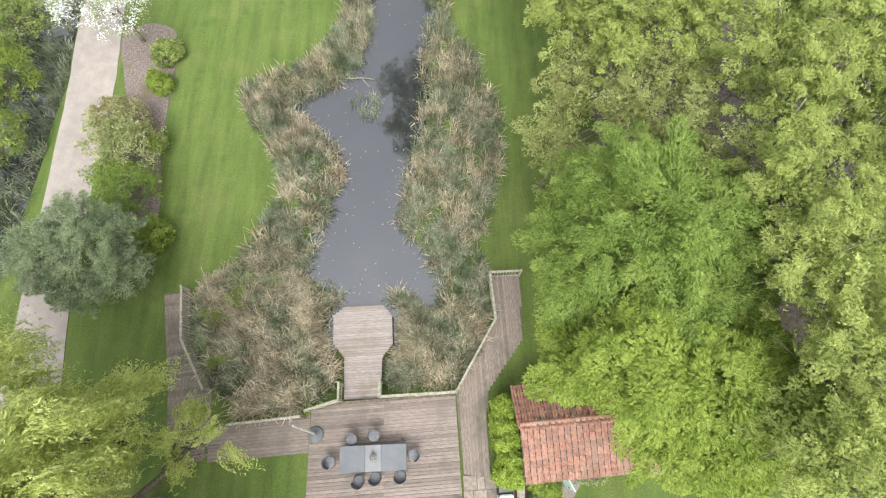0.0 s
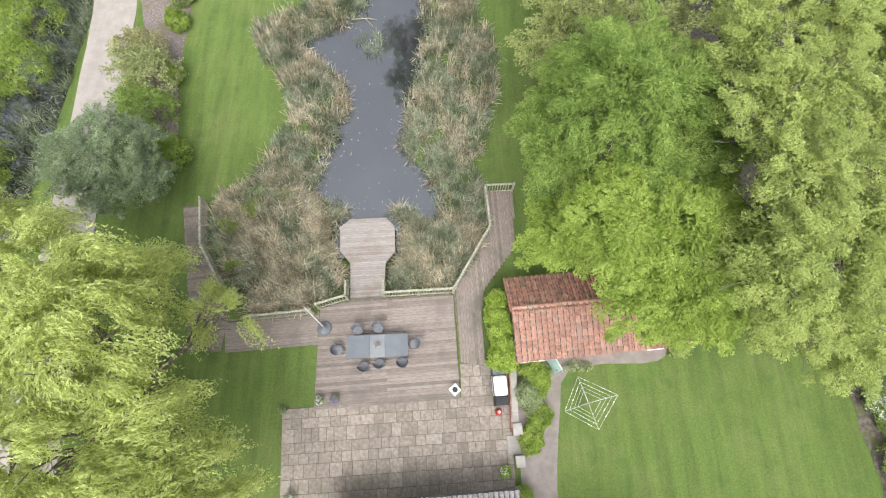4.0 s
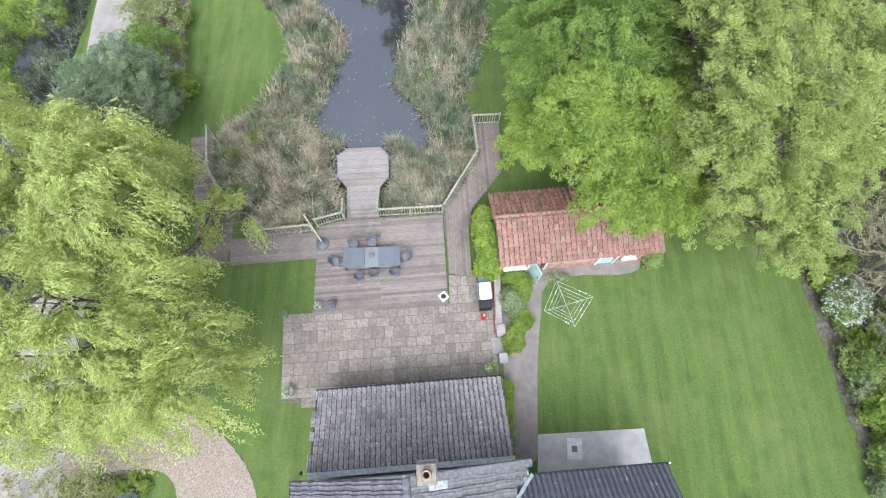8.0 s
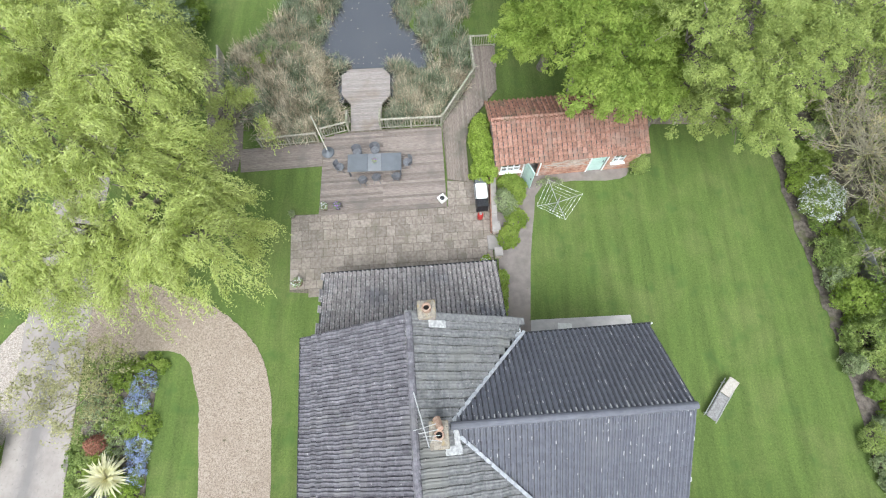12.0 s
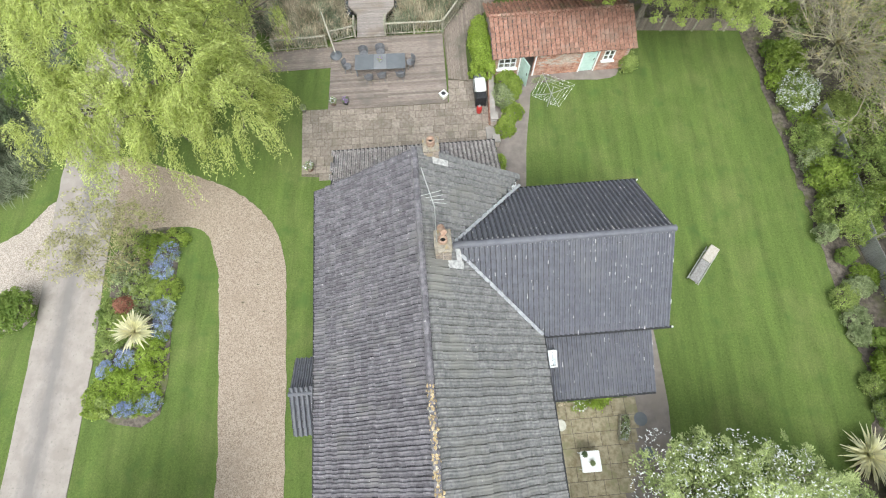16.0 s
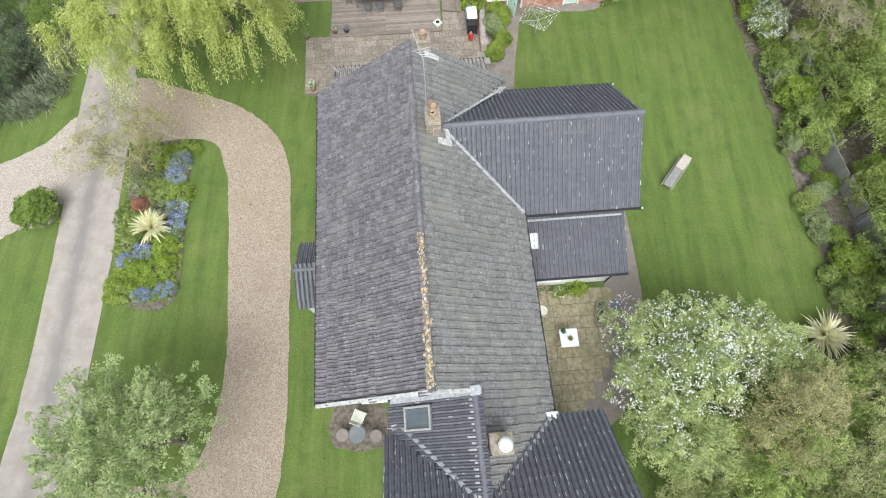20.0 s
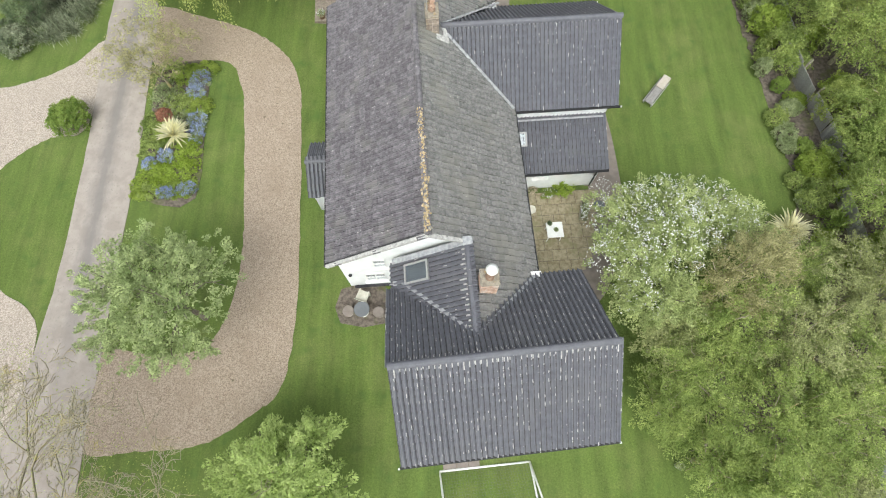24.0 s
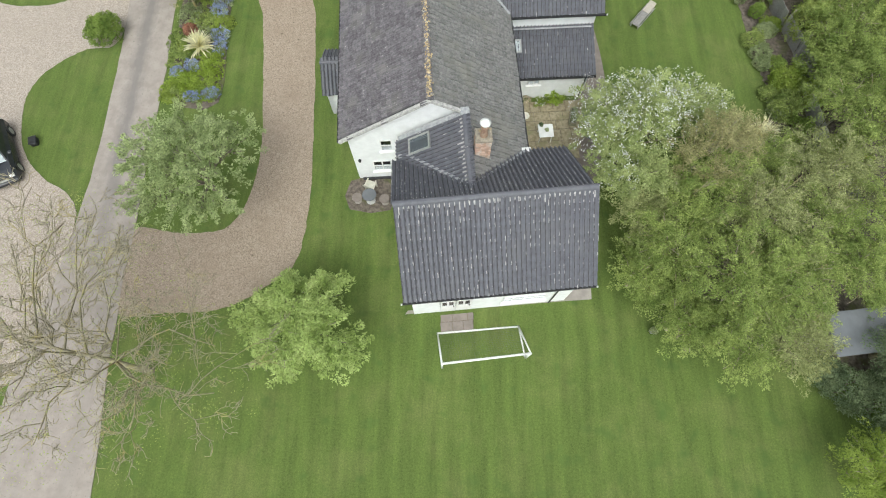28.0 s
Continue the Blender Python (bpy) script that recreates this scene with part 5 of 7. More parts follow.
    leafy("pear_tree", "grey-green spreading tree on the island between drive and gravel", -10.4, -28.0, [(-9.4, -28.5, 4.9, 1.8, 1.7, 1.7), (-11.2, -28.0, 4.4, 1.9, 1.8, 1.6), (-8.8, -27.0, 4.2, 1.5, 1.5, 1.5), (-10.8, -26.3, 3.8, 1.8, 1.4, 1.4), (-9.6, -30.0, 4.0, 1.7, 1.1, 1.5), (-12.8, -27.4, 3.6, 1.6, 1.6, 1.1), (-12.2, -29.4, 3.5, 1.5, 1.1, 1.1)], L_PEAR, 560, 40, 0.058, 33, 0.14, length=(0.3, 0.65), wide=0.5, droop=0.1, thick=0.8, wild=0.3, thin=0.6, core=0.05, subs=8)
    t = leafy("apple_tree", "apple tree covered in white blossom beside the back patio", 11.0, -25.0, [(9.6, -24.2, 3.4, 1.7, 1.6, 1.5), (11.3, -24.0, 3.9, 1.6, 1.4, 1.6), (9.3, -26.1, 3.7, 1.5, 1.3, 1.6), (10.9, -25.6, 4.3, 1.5, 1.4, 1.7), (13.2, -24.3, 3.9, 1.6, 1.3, 1.5), (14.9, -25.0, 3.4, 1.4, 1.3, 1.2), (9.5, -27.7, 3.2, 1.4, 1.3, 1.5), (10.9, -27.9, 3.7, 1.4, 1.2, 1.5)], L_APPLE, 640, 62, 0.052, 34, 0.14, length=(0.35, 0.8), wide=0.5, droop=0.15, thick=0.6, wild=0.28, thin=0.6, subs=7)
    put("blossom", crown_mesh("blossom", [(-1.4, 0.8, 3.45, 1.75, 1.65, 1.55), (0.3, 1.0, 3.95, 1.65, 1.45, 1.65), (-1.7, -1.1, 3.75, 1.55, 1.35, 1.65), (-0.1, -0.6, 4.35, 1.55, 1.45, 1.75), (2.2, 0.7, 3.95, 1.4, 1.2, 1.45), (-1.3, -2.6, 3.25, 0.9, 0.9, 1.4)], 3300, 0.046, L_BLOSSOM, 35, 0.16, 9, 0.9, 0.0, 0.1, 0.28, 0.2), t)
    leafy("bronze_tree", "twiggy tree in tan-bronze bud behind the apple tree", 13.6, -27.1, [(12.8, -27.1, 4.8, 1.3, 1.2, 1.5), (14.0, -26.5, 4.8, 1.4, 1.2, 1.5), (15.3, -26.2, 4.2, 1.3, 1.2, 1.4), (13.4, -28.2, 4.4, 1.3, 1.0, 1.4)], L_BRONZE, 260, 46, 0.045, 36, 0.13, bark=TWIG, length=(0.3, 0.7), wide=0.5, droop=0.05, thick=0.8, wild=0.3, core=0.04, subs=12)
    for i, (x, y, h, rr, mat) in enumerate(((13.4, -28.8, 5.8, 2.2, L_HEDGE), (12.2, -30.9, 4.8, 2.1, L_HEDGE), (14.8, -32.8, 6.0, 2.5, L_HEDGE), (16.2, -29.8, 5.8, 2.6, L_THORN), (17.4, -26.4, 3.8, 1.8, L_HEDGE), (18.6, -30.9, 5.2, 2.4, L_HEDGE),
                                            (20.2, -27.2, 4.6, 2.6, L_THORN), (22.8, -22.8, 4.4, 2.6, L_HEDGE), (23.6, -30, 5.2, 3.0, L_HEDGE), (17.0, -35.2, 4.2, 1.8, L_THORN), (14.6, -35.2, 4.2, 1.9, L_HEDGE), (22.6, -38.6, 3.0, 1.7, L_DARK), (20.0, -40.9, 3.6, 2.0, L_MAPLE), (22.4, -35.6, 3.4, 1.6, L_DARK), (11.2, -29.6, 4.2, 1.5, L_THORN), (10.9, -32.2, 3.4, 1.4, L_HEDGE), (12.6, -34.4, 3.4, 1.6, L_HEDGE), (24.2, -36.8, 4.6, 2.8, L_DARK), (24.6, -17.8, 4.2, 2.6, L_HEDGE), (24.4, -12.4, 4.0, 2.4, L_YELLOW), (16.8, -33.0, 5.4, 2.0, L_HEDGE), (20.8, -32.2, 4.6, 1.8, L_HEDGE))):
        hedge_tree = leafy("hawthorn_tree", "tangled green hawthorn in the boundary thicket", x, y, [(x - 0.3 * rr, y, h * 0.66, rr * 0.7, rr * 0.7, h * 0.3), (x + 0.4 * rr, y + 0.3 * rr, h * 0.6, rr * 0.65, rr * 0.65, h * 0.3), (x + 0.1 * rr, y - 0.45 * rr, h * 0.55, rr * 0.65, rr * 0.6, h * 0.32), (x - 0.2 * rr, y + 0.5 * rr, h * 0.5, rr * 0.55, rr * 0.55, h * 0.3)],
             mat, int(92 * rr), 76, 0.048, 40 + i, 0.11, bark=TWIG, subs=12, length=(0.45, 1.1), wide=0.42, droop=0.35, thick=0.8, wild=0.42, core=0.08)
        tagged(hedge_tree, group="boundary thicket")


plant_trees()


# ---- chimneys and roof fittings ----
def brick_stack(parent, x, y, z0, z1, w, d, pot_h, cowl=False, cap=True, mat=STACK):
    st = put("chimney_stack", boxes_mesh("chimney_stack", MORTAR, (-w / 2 + 0.012, -d / 2 + 0.012, z0, w / 2 - 0.012, d / 2 - 0.012, z1)), parent, m=Matrix.Translation((x, y, 0)))
    bl, bh = 0.225, 0.075
    me = boxes_mesh("brick", mat, (0, 0, 0, bl - 0.012, 0.1, bh - 0.012))
    rows_n = int((z1 - z0) / bh)
    for j in range(rows_n):
        z = z0 + j * bh
        for side in range(4):
            ln = w if side % 2 == 0 else d
            off = d if side % 2 == 0 else w
            k = max(2, round(ln / bl))
            for i in range(k):
                if random.random() < 0.04:
                    continue
                m = Matrix.Rotation(math.pi / 2 * side, 4, "Z") @ pose(-ln / 2 + i * ln / k, -off / 2 + random.uniform(-0.004, 0.004), z)
                put("brick", me, st, m=m @ Matrix.Diagonal((ln / k / bl, 1, 1, 1)))
    if cap:
        part("cap", boxes((-w / 2 - 0.03, -d / 2 - 0.03, z1, w / 2 + 0.03, d / 2 + 0.03, z1 + 0.1), bevel=0.03), CAP, st, "lichen-spotted mortar cap")
    zt = z1 + 0.1
    part("pot", lathe([(0.17, zt - 0.02), (0.15, zt + 0.1), (0.125, zt + pot_h * 0.75), (0.16, zt + pot_h * 0.82), (0.16, zt + pot_h), (0.1, zt + pot_h), (0.1, zt + pot_h - 0.2)], 18), CLAY, st, "weathered clay chimney pot", smooth=True)
    part("flue", lathe([(0.1, zt + pot_h - 0.2), (0.1, zt + pot_h - 0.18)], 16), SOOT, st, "sooty flue")
    part("flashing", boxes((-w / 2 - 0.06, -d / 2 - 0.06, z0, w / 2 + 0.06, d / 2 + 0.06, z0 + 0.32), bevel=0.02), LEAD, st)
    if cowl:
        part("cowl", lathe([(0.05, zt + pot_h), (0.06, zt + pot_h + 0.14), (0.2, zt + pot_h + 0.16), (0.23, zt + pot_h + 0.22), (0.12, zt + pot_h + 0.32), (0.02, zt + pot_h + 0.34)], 18), WHITE, st, "white metal cowl", smooth=True)
    return st


brick_stack(house, 0.32, -0.02, 5.6, 7.1, 0.58, 0.58, 0.3)
brick_stack(house, 0.45, -4.1, 6.0, 7.4, 0.56, 0.8, 0.2)
part("pot", rods(((0.4, -3.62, 7.58), (0.5, -3.92, 7.8), 0.13, 0.11), sides=14), CLAY, house, "clay pot lying on its side")
brick_stack(house, 1.78, -16.1, 5.2, 6.85, 0.66, 0.62, 0.65, True, mat=BRICK_PALE)
part("aerial_mast", rods(((0.24, -4.1, 7.2), (0.2, -4.27, 10.68), 0.016, 0.012), sides=6), STEEL, house, "thin steel aerial mast on the chimney")
aerial = part("aerial", rods(((-0.1, -2.98, 10.7), (0.21, -4.32, 10.7), 0.018, 0.018), sides=6), STEEL, house, "television aerial")
for k in range(0, 8, 2):
    part("element", rods(((-0.16 + 0.06 * k, -3.9 + 0.02 * k - 0.06 * k, 10.72), (0.42 + 0.02 * k, -3.78 - 0.07 * k, 10.72), 0.01, 0.01), sides=5), STEEL, aerial)
part("patch_tile", boxes((0.62, -1.15, 0, 1.05, -0.85, 0.05), bevel=0.01), CLAY, house, "bare orange mortar patch on the roof", m=Matrix.Translation((0, 0, 6.42)) @ pose(0, 0, 0, 0, 33, 0) @ Matrix.Translation((-0.3, 0, 0.25)))


def skylight(m, w, h, screen):
    f = 0.07
    s = put("skylight", boxes_mesh("skylight", STEEL, (0, 0, 0, w, f, 0.13), (0, h - f, 0, w, h, 0.13), (0, f, 0, f, h - f, 0.13), (w - f, f, 0, w, h - f, 0.13)), house, "roof window in a grey metal surround", m)
    put("pane", boxes_mesh("pane", GLASS, (f, f, 0.08, w - f, h - f, 0.095)), s).visible_shadow = False
    # Added panel: its colour gives the glass its pale or dark reflection.
    put("blind", boxes_mesh("blind", screen, (f, f, 0.03, w - f, h - f, 0.05)), s, "plain panel added behind the glass to set its tone")


for x, y, w, d in ((0.86, -4.62, 0.34, 0.16), (1.0, -4.2, 0.12, 0.5), (0.62, -0.42, 0.36, 0.14)):
    part("mortar_fillet", boxes((-w, -d, 0.03, w, d, 0.1), bevel=0.03), BEDDING, house, "white lime fillet at the chimney's foot", m=pose(x, y, RZ - (x - RU) * 0.652, 0, 33, 0))
skylight(plane((-2.0, -14.4, 4.15), (-2.0, -18.3, 4.15), (LU, -14.4, LZ)) @ pose(0.28, 0.75, 0.04), 0.85, 1.15, GREY_METAL)
skylight(plane((4.15, -9.45, 2.04), (8.88, -9.45, 2.04), (8.88, -6.9, 2.95)) @ pose(0.3, 1.35, 0.04), 0.42, 0.72, WHITE)
# lichen grown over the southern half of the ridge
rl = np.random.default_rng(77)
lv, lf = [], []
for k in range(290):
    y = -14.25 + 5.4 * rl.uniform() ** 1.2
    x = RU + rl.normal() * 0.06
    z = RZ + 0.15 - abs(x - RU) * 0.62
    s = rl.uniform(0.02, 0.065)
    n = len(lv)
    lv += [(x + s * math.cos(a) * rl.uniform(0.7, 1.2), y + s * 1.2 * math.sin(a) * rl.uniform(0.7, 1.2), z - abs(s * math.cos(a)) * 0.4) for a in np.linspace(0, 5.6, 8)] + [(x, y, z + 0.02)]
    lf += [(n + i, n + (i + 1) % 8, n + 8) for i in range(8)]
tagged(put("lichen", mesh_of("lichen", lv, lf, LICHEN), house, "orange lichen along the ridge"), kind="stuff")
# security lamp and pipes on the walls
part("wall_lamp", lathe([(0.05, 0), (0.07, 0.06), (0.09, 0.14), (0.04, 0.18)], 10), BLACK, house, m=pose(-4.1, SV + 0.2, 1.9))
part("drain_pipe", rods(((8.6, -9.5, 1.95), (8.5, -9.34, 1.7), 0.035, 0.035), ((8.5, -9.34, 1.7), (8.5, -9.34, 0.02), 0.035, 0.035)), BLACK, house)
part("drain_pipe", rods((g_at(3.3, -3.3, 4.2), g_at(3.0, -2.96, 3.4), 0.035, 0.035), (g_at(3.0, -2.96, 3.4), g_at(3.0, -2.96, 0.05), 0.035, 0.035)), BLACK, house)


# ---- outbuilding with clay pantiles ----
shed = thing("outbuilding", "low brick outbuilding with an orange clay pantile roof", "outbuilding", 3.33, -1.25, 0, 5.4)
SHL = 7.9
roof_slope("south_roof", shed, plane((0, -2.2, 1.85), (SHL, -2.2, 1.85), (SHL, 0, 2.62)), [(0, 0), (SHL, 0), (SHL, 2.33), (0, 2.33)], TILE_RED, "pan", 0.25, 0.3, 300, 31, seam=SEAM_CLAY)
roof_slope("north_roof", shed, plane((SHL, 1.5, 2.0), (0, 1.5, 2.0), (SHL, 0, 2.62)), [(0, 0), (SHL, 0), (SHL, 1.62), (0, 1.62)], TILE_RED_SHADED, "pan", 0.25, 0.3, 250, 32, seam=SEAM_CLAY)
ridge_tiles(shed, (0, 0, 2.62), (SHL, 0, 2.62), TILE_RED, 0.11, 0.36)
SW = wall_at(0.15, -2.0)
wall_panel("front_wall", 7.6, 1.82, MORTAR, shed, SW, [(0.25, 0.85, 1.25, 1.6), (1.5, 0.02, 2.3, 1.75), (5.05, 0.02, 5.85, 1.75), (6.2, 0.85, 6.8, 1.6)], 0.22)
wall_panel("end_wall", 3.2, 1.9, MORTAR, shed, wall_at(7.75, -2.0, 90), thick=0.22)
wall_panel("end_wall", 3.2, 1.9, MORTAR, shed, wall_at(0.15, 1.2, -90), thick=0.22)
wall_panel("back_wall", 7.6, 1.95, MORTAR, shed, wall_at(7.75, 1.2, 180), thick=0.22)
wm = wall_panel("brick_facing", 0.1, 0.05, MORTAR, shed, wall_at(7.6, -1.9), thick=0.05)
bme = boxes_mesh("brick", BRICK, (0, -0.012, 0, 0.213, 0.09, 0.063))
for j in range(24):
    for i in range(-1, 35):
        x, z = i * 0.225 + (0.112 if j % 2 else 0), 0.01 + j * 0.075
        if x < 0.0 or x + 0.213 > 7.6 or any(a < x + 0.16 and x + 0.05 < c and b < z + 0.05 and z < d for a, b, c, d in ((0.25, 0.85, 1.25, 1.6), (1.5, 0.02, 2.3, 1.75), (5.05, 0.02, 5.85, 1.75), (6.2, 0.85, 6.8, 1.6))) or (2.4 < x < 4.9 and random.random() < 0.45 and j > 9):
            continue
        put("brick", bme, wm, m=wall_at(7.6, -1.9).inverted() @ SW @ pose(x, random.uniform(-0.004, 0.003), z))
window_in(shed, SW, 0.25, 0.85, 1.25, 1.6, 3, rows=2)
window_in(shed, SW, 6.2, 0.85, 6.8, 1.6, 2, rows=2)


def plank_door(parent, m, w, h):
    d = put("door_leaf", boxes_mesh("door_leaf", MINT, (0, 0.02, 0.03, w, 0.05, h)), parent, "mint-painted plank door", m)
    for i in range(6):
        put("plank", boxes_mesh("plank", MINT, (i * w / 6 + 0.004, 0.0, 0.03, (i + 1) * w / 6 - 0.004, 0.018, h)), d)
    put("handle", boxes_mesh("handle", BLACK, (w - 0.12, -0.03, h * 0.52, w - 0.08, 0.0, h * 0.6)), d)


plank_door(shed, SW @ pose(5.07, 0.03, 0), 0.76, 1.7)
plank_door(shed, SW @ pose(1.52, -0.02, 0, 0, 0, -68), 0.78, 1.7)
part("door_frame", boxes((1.42, -0.03, 0, 1.5, 0.08, 1.8), (2.3, -0.03, 0, 2.38, 0.08, 1.8), (4.97, -0.03, 0, 5.05, 0.08, 1.8), (5.85, -0.03, 0, 5.93, 0.08, 1.8)), WHITE, shed, m=SW)
part("floor", boxes((0.3, -1.8, 0, 7.6, 1.1, 0.04)), CONCRETE, shed)


# ---- decking, jetty and rails ----
def strips_of(poly, turn, width):
    """Runs of boards that fill an outline: (start, end, offset) in axes turned by so many degrees."""
    c, s = math.cos(radians(turn)), math.sin(radians(turn))
    q = [(x * c + y * s, -x * s + y * c) for x, y in poly]
    lo, hi = min(p[1] for p in q), max(p[1] for p in q)
    out = []
    for j in range(int((hi - lo) / width)):
        y = lo + (j + 0.5) * width
        xs = sorted(a[0] + (b[0] - a[0]) * (y - a[1]) / (b[1] - a[1]) for a, b in zip(q, q[1:] + q[:1]) if (a[1] > y) != (b[1] > y))
        out += [(a, b, y) for a, b in zip(xs[::2], xs[1::2]) if b - a > 0.08]
    return out


def decking(name, label, poly, turn, z, mat, width=0.145, depth=0.2, legs=(), longest=4.8):
    d = thing(name, label, "decking", 0, 0, 0, 0, kind="structure")
    part("joists", prism([tuple(p) for p in poly], z - depth, z - 0.035), JOINT, d)
    r = random.Random(len(poly) + int(z * 100))
    for a, b, y in strips_of(poly, turn, width):
        cuts = [a]
        if b - a > longest:
            cuts.append(a + (b - a) * r.choice((0.38, 0.5, 0.62)))
        cuts.append(b)
        for x0, x1 in zip(cuts, cuts[1:]):
            part("board", boxes((x0 + 0.004 + r.uniform(-0.012, 0.006), y - width / 2 + 0.006, -0.03, x1 - 0.004 + r.uniform(-0.006, 0.012), y + width / 2 - 0.006, 0), bevel=0.003), mat, d, m=pose(0, 0, z + r.uniform(-0.003, 0.003), 0, 0, turn))
    for x, y in legs:
        part("leg", boxes((x - 0.06, y - 0.06, -1.3, x + 0.06, y + 0.06, z - 0.03)), RAIL, d)
    return d


decking("deck", "weathered grey-brown timber deck beside the pond", [(-5.62, -5.35), (1.12, -4.9), (0.82, 0.12), (-4.3, -0.22), (-5.7, -0.66)], 4.2, 0.1, DECK)
decking("walkway", "timber walkway climbing past the hedge along the pond", [(1.16, -3.25), (2.28, -3.42), (2.2, -0.9), (2.36, 0.28), (4.05, 2.6), (4.03, 5.74), (2.54, 5.68), (2.74, 3.42), (0.86, 0.14)], 93, 0.12, DECK_LONG)
decking("walkway", "lower timber walkway leading under the willow", [(-10.3, -1.35), (-5.74, -0.82), (-5.69, -2.4), (-10.1, -2.75)], 5, 0.04, DECK)
decking("walkway", "short timber walkway at the lawn's edge", [(-13.45, 4.9), (-12.15, 5.0), (-11.75, 2.5), (-10.35, 0.2), (-10.2, -1.3), (-10.3, -2.7), (-11.9, -2.7), (-12.4, 0.3)], 8, 0.04, DECK_LONG)
decking("jetty", "timber steps down to the pond platform", [(-4.3, -0.16), (-2.62, -0.08), (-2.6, 1.85), (-4.42, 1.8)], 3, -0.14, DECK_PALE, 0.12, legs=((-4.2, 1.6), (-2.8, 1.6)))
decking("pond_platform", "bleached eight-sided timber platform over the pond", [(-4.56, 4.25), (-2.71, 4.36), (-2.22, 3.82), (-2.14, 2.43), (-2.61, 1.79), (-4.39, 1.74), (-4.99, 2.44), (-5.08, 3.77)], 3, -0.15, DECK_PALE, 0.12, legs=((-4.4, 4.0), (-2.8, 4.0), (-4.7, 2.6), (-2.4, 2.6)))


def railing(label, pts, z0, h=0.85, gap=0.14):
    r = thing("railing", label, "railing", pts[0][0], pts[0][1], z0)
    o = Vector((pts[0][0], pts[0][1], 0))
    post = boxes_mesh("post", RAIL, (-0.05, -0.05, -0.2, 0.05, 0.05, h + 0.06))
    bal = boxes_mesh("baluster", RAIL, (-0.016, -0.016, 0.1, 0.016, 0.016, h - 0.06))
    for (x0, y0), (x1, y1) in zip(pts, pts[1:]):
        a, b = Vector((x0, y0, 0)) - o, Vector((x1, y1, 0)) - o
        d = b - a
        turn = math.degrees(math.atan2(d.y, d.x))
        k = max(1, round(d.length / 1.6))
        for i in range(k + 1):
            p = a.lerp(b, i / k)
            put("post", post, r, m=pose(p.x, p.y, 0, 0, 0, turn))
        for zz, w in ((h, 0.055), (0.1, 0.03)):
            part("rail", boxes((0, -w, zz - 0.03, d.length, w, zz + 0.02), bevel=0.008), RAIL, r, m=pose(a.x, a.y, 0, 0, 0, turn))
        for i in range(1, int(d.length / gap)):
            p = a.lerp(b, i * gap / d.length)
            put("baluster", bal, r, m=pose(p.x, p.y, 0, 0, 0, turn))
    return r


railing("mossy timber balustrade of the lower walkway", [(-9.1, -1.22), (-6.0, -0.88)], 0.04)
railing("mossy timber balustrade beside the jetty", [(-5.75, -0.62), (-4.36, -0.2), (-4.38, 0.5)], 0.1)
railing("mossy timber balustrade between deck, walkway and reeds", [(-2.56, 0.6), (-2.56, -0.06), (0.84, 0.14), (2.72, 3.42), (2.52, 5.66), (4.02, 5.74)], 0.1)
railing("timber balustrade of the lawn-side walkway", [(-12.2, 5.02), (-11.78, 2.5), (-10.42, 0.3)], 0.04)

# ---- paving ----
def paving(name, label, poly, turn, mat, sizes, z=0.03, seed=5, joint=JOINT):
    """Slabs of mixed sizes laid in courses over a bed."""
    p = thing(name, label, "patio", kind="structure")
    part("bed", prism([tuple(q) for q in poly], -0.08, z - 0.014), joint, p)
    r = random.Random(seed)
    c, s = math.cos(radians(turn)), math.sin(radians(turn))
    q = [(x * c + y * s, -x * s + y * c) for x, y in poly]
    y, top = min(b for a, b in q), max(b for a, b in q)
    while y < top - 0.15:
        h = min(r.choice(sizes), top - y)
        mid = y + h / 2
        xs = sorted(a[0] + (b[0] - a[0]) * (mid - a[1]) / (b[1] - a[1]) for a, b in zip(q, q[1:] + q[:1]) if (a[1] > mid) != (b[1] > mid))
        for x, end in zip(xs[::2], xs[1::2]):
            while x < end - 0.08:
                w = r.choice(sizes) * r.choice((1.0, 1.0, 1.25))
                w = w if x + w < end - 0.2 else end - x
                part("slab", boxes((x + 0.011, y + 0.011, z - 0.05, x + w - 0.011, y + h - 0.011, z), bevel=0.008), mat, p, m=pose(0, 0, r.uniform(-0.004, 0.004), 0, 0, turn))
                x += w
        y += h
    return p


paving("patio", "buff stone patio of mixed slabs before the extension", [(-7.08, -5.32), (-5.66, -5.27), (-5.62, -5.36), (1.16, -4.92), (1.13, -3.28), (2.4, -3.45), (3.42, -3.4), (3.45, -6.67), (3.52, -8.45), (3.4, -9.2), (-5.0, -9.6), (-6.75, -9.5)], 3.6, SLAB, (0.34, 0.45, 0.45, 0.6))
paving("back_patio", "mossy stone back patio behind the house", [(4.9, -21.25), (9.55, -20.85), (9.5, -22.0), (9.0, -24.5), (7.5, -26.9), (5.5, -27.0)], 4.4, SLAB_GREEN, (0.6, 0.6, 0.75), seed=8)
paving("front_path", "grey slab path from the double door", [(1.34, -33.98), (2.99, -33.84), (2.99, -34.78), (1.36, -34.9)], 6.5, TARMAC, (0.55, 0.6), seed=9)
patch_of("wall_edging", [(-0.45, -34.0), (7.55, -33.15), (9.0, -33.0), (9.0, -32.0), (7.4, -32.3), (7.3, -33.0), (-0.3, -33.8)], CONCRETE, "narrow concrete edging below the garage wall", "concrete", steps=1, rough=0.02)
patch_of("seating_patch", [(-3.8, -26.6), (-1.6, -26.3), (-1.5, -28.2), (-3.7, -28.3)], SOIL, "small bare earth sitting area by the gable", "ground", steps=2, rough=0.06, top=0.015)


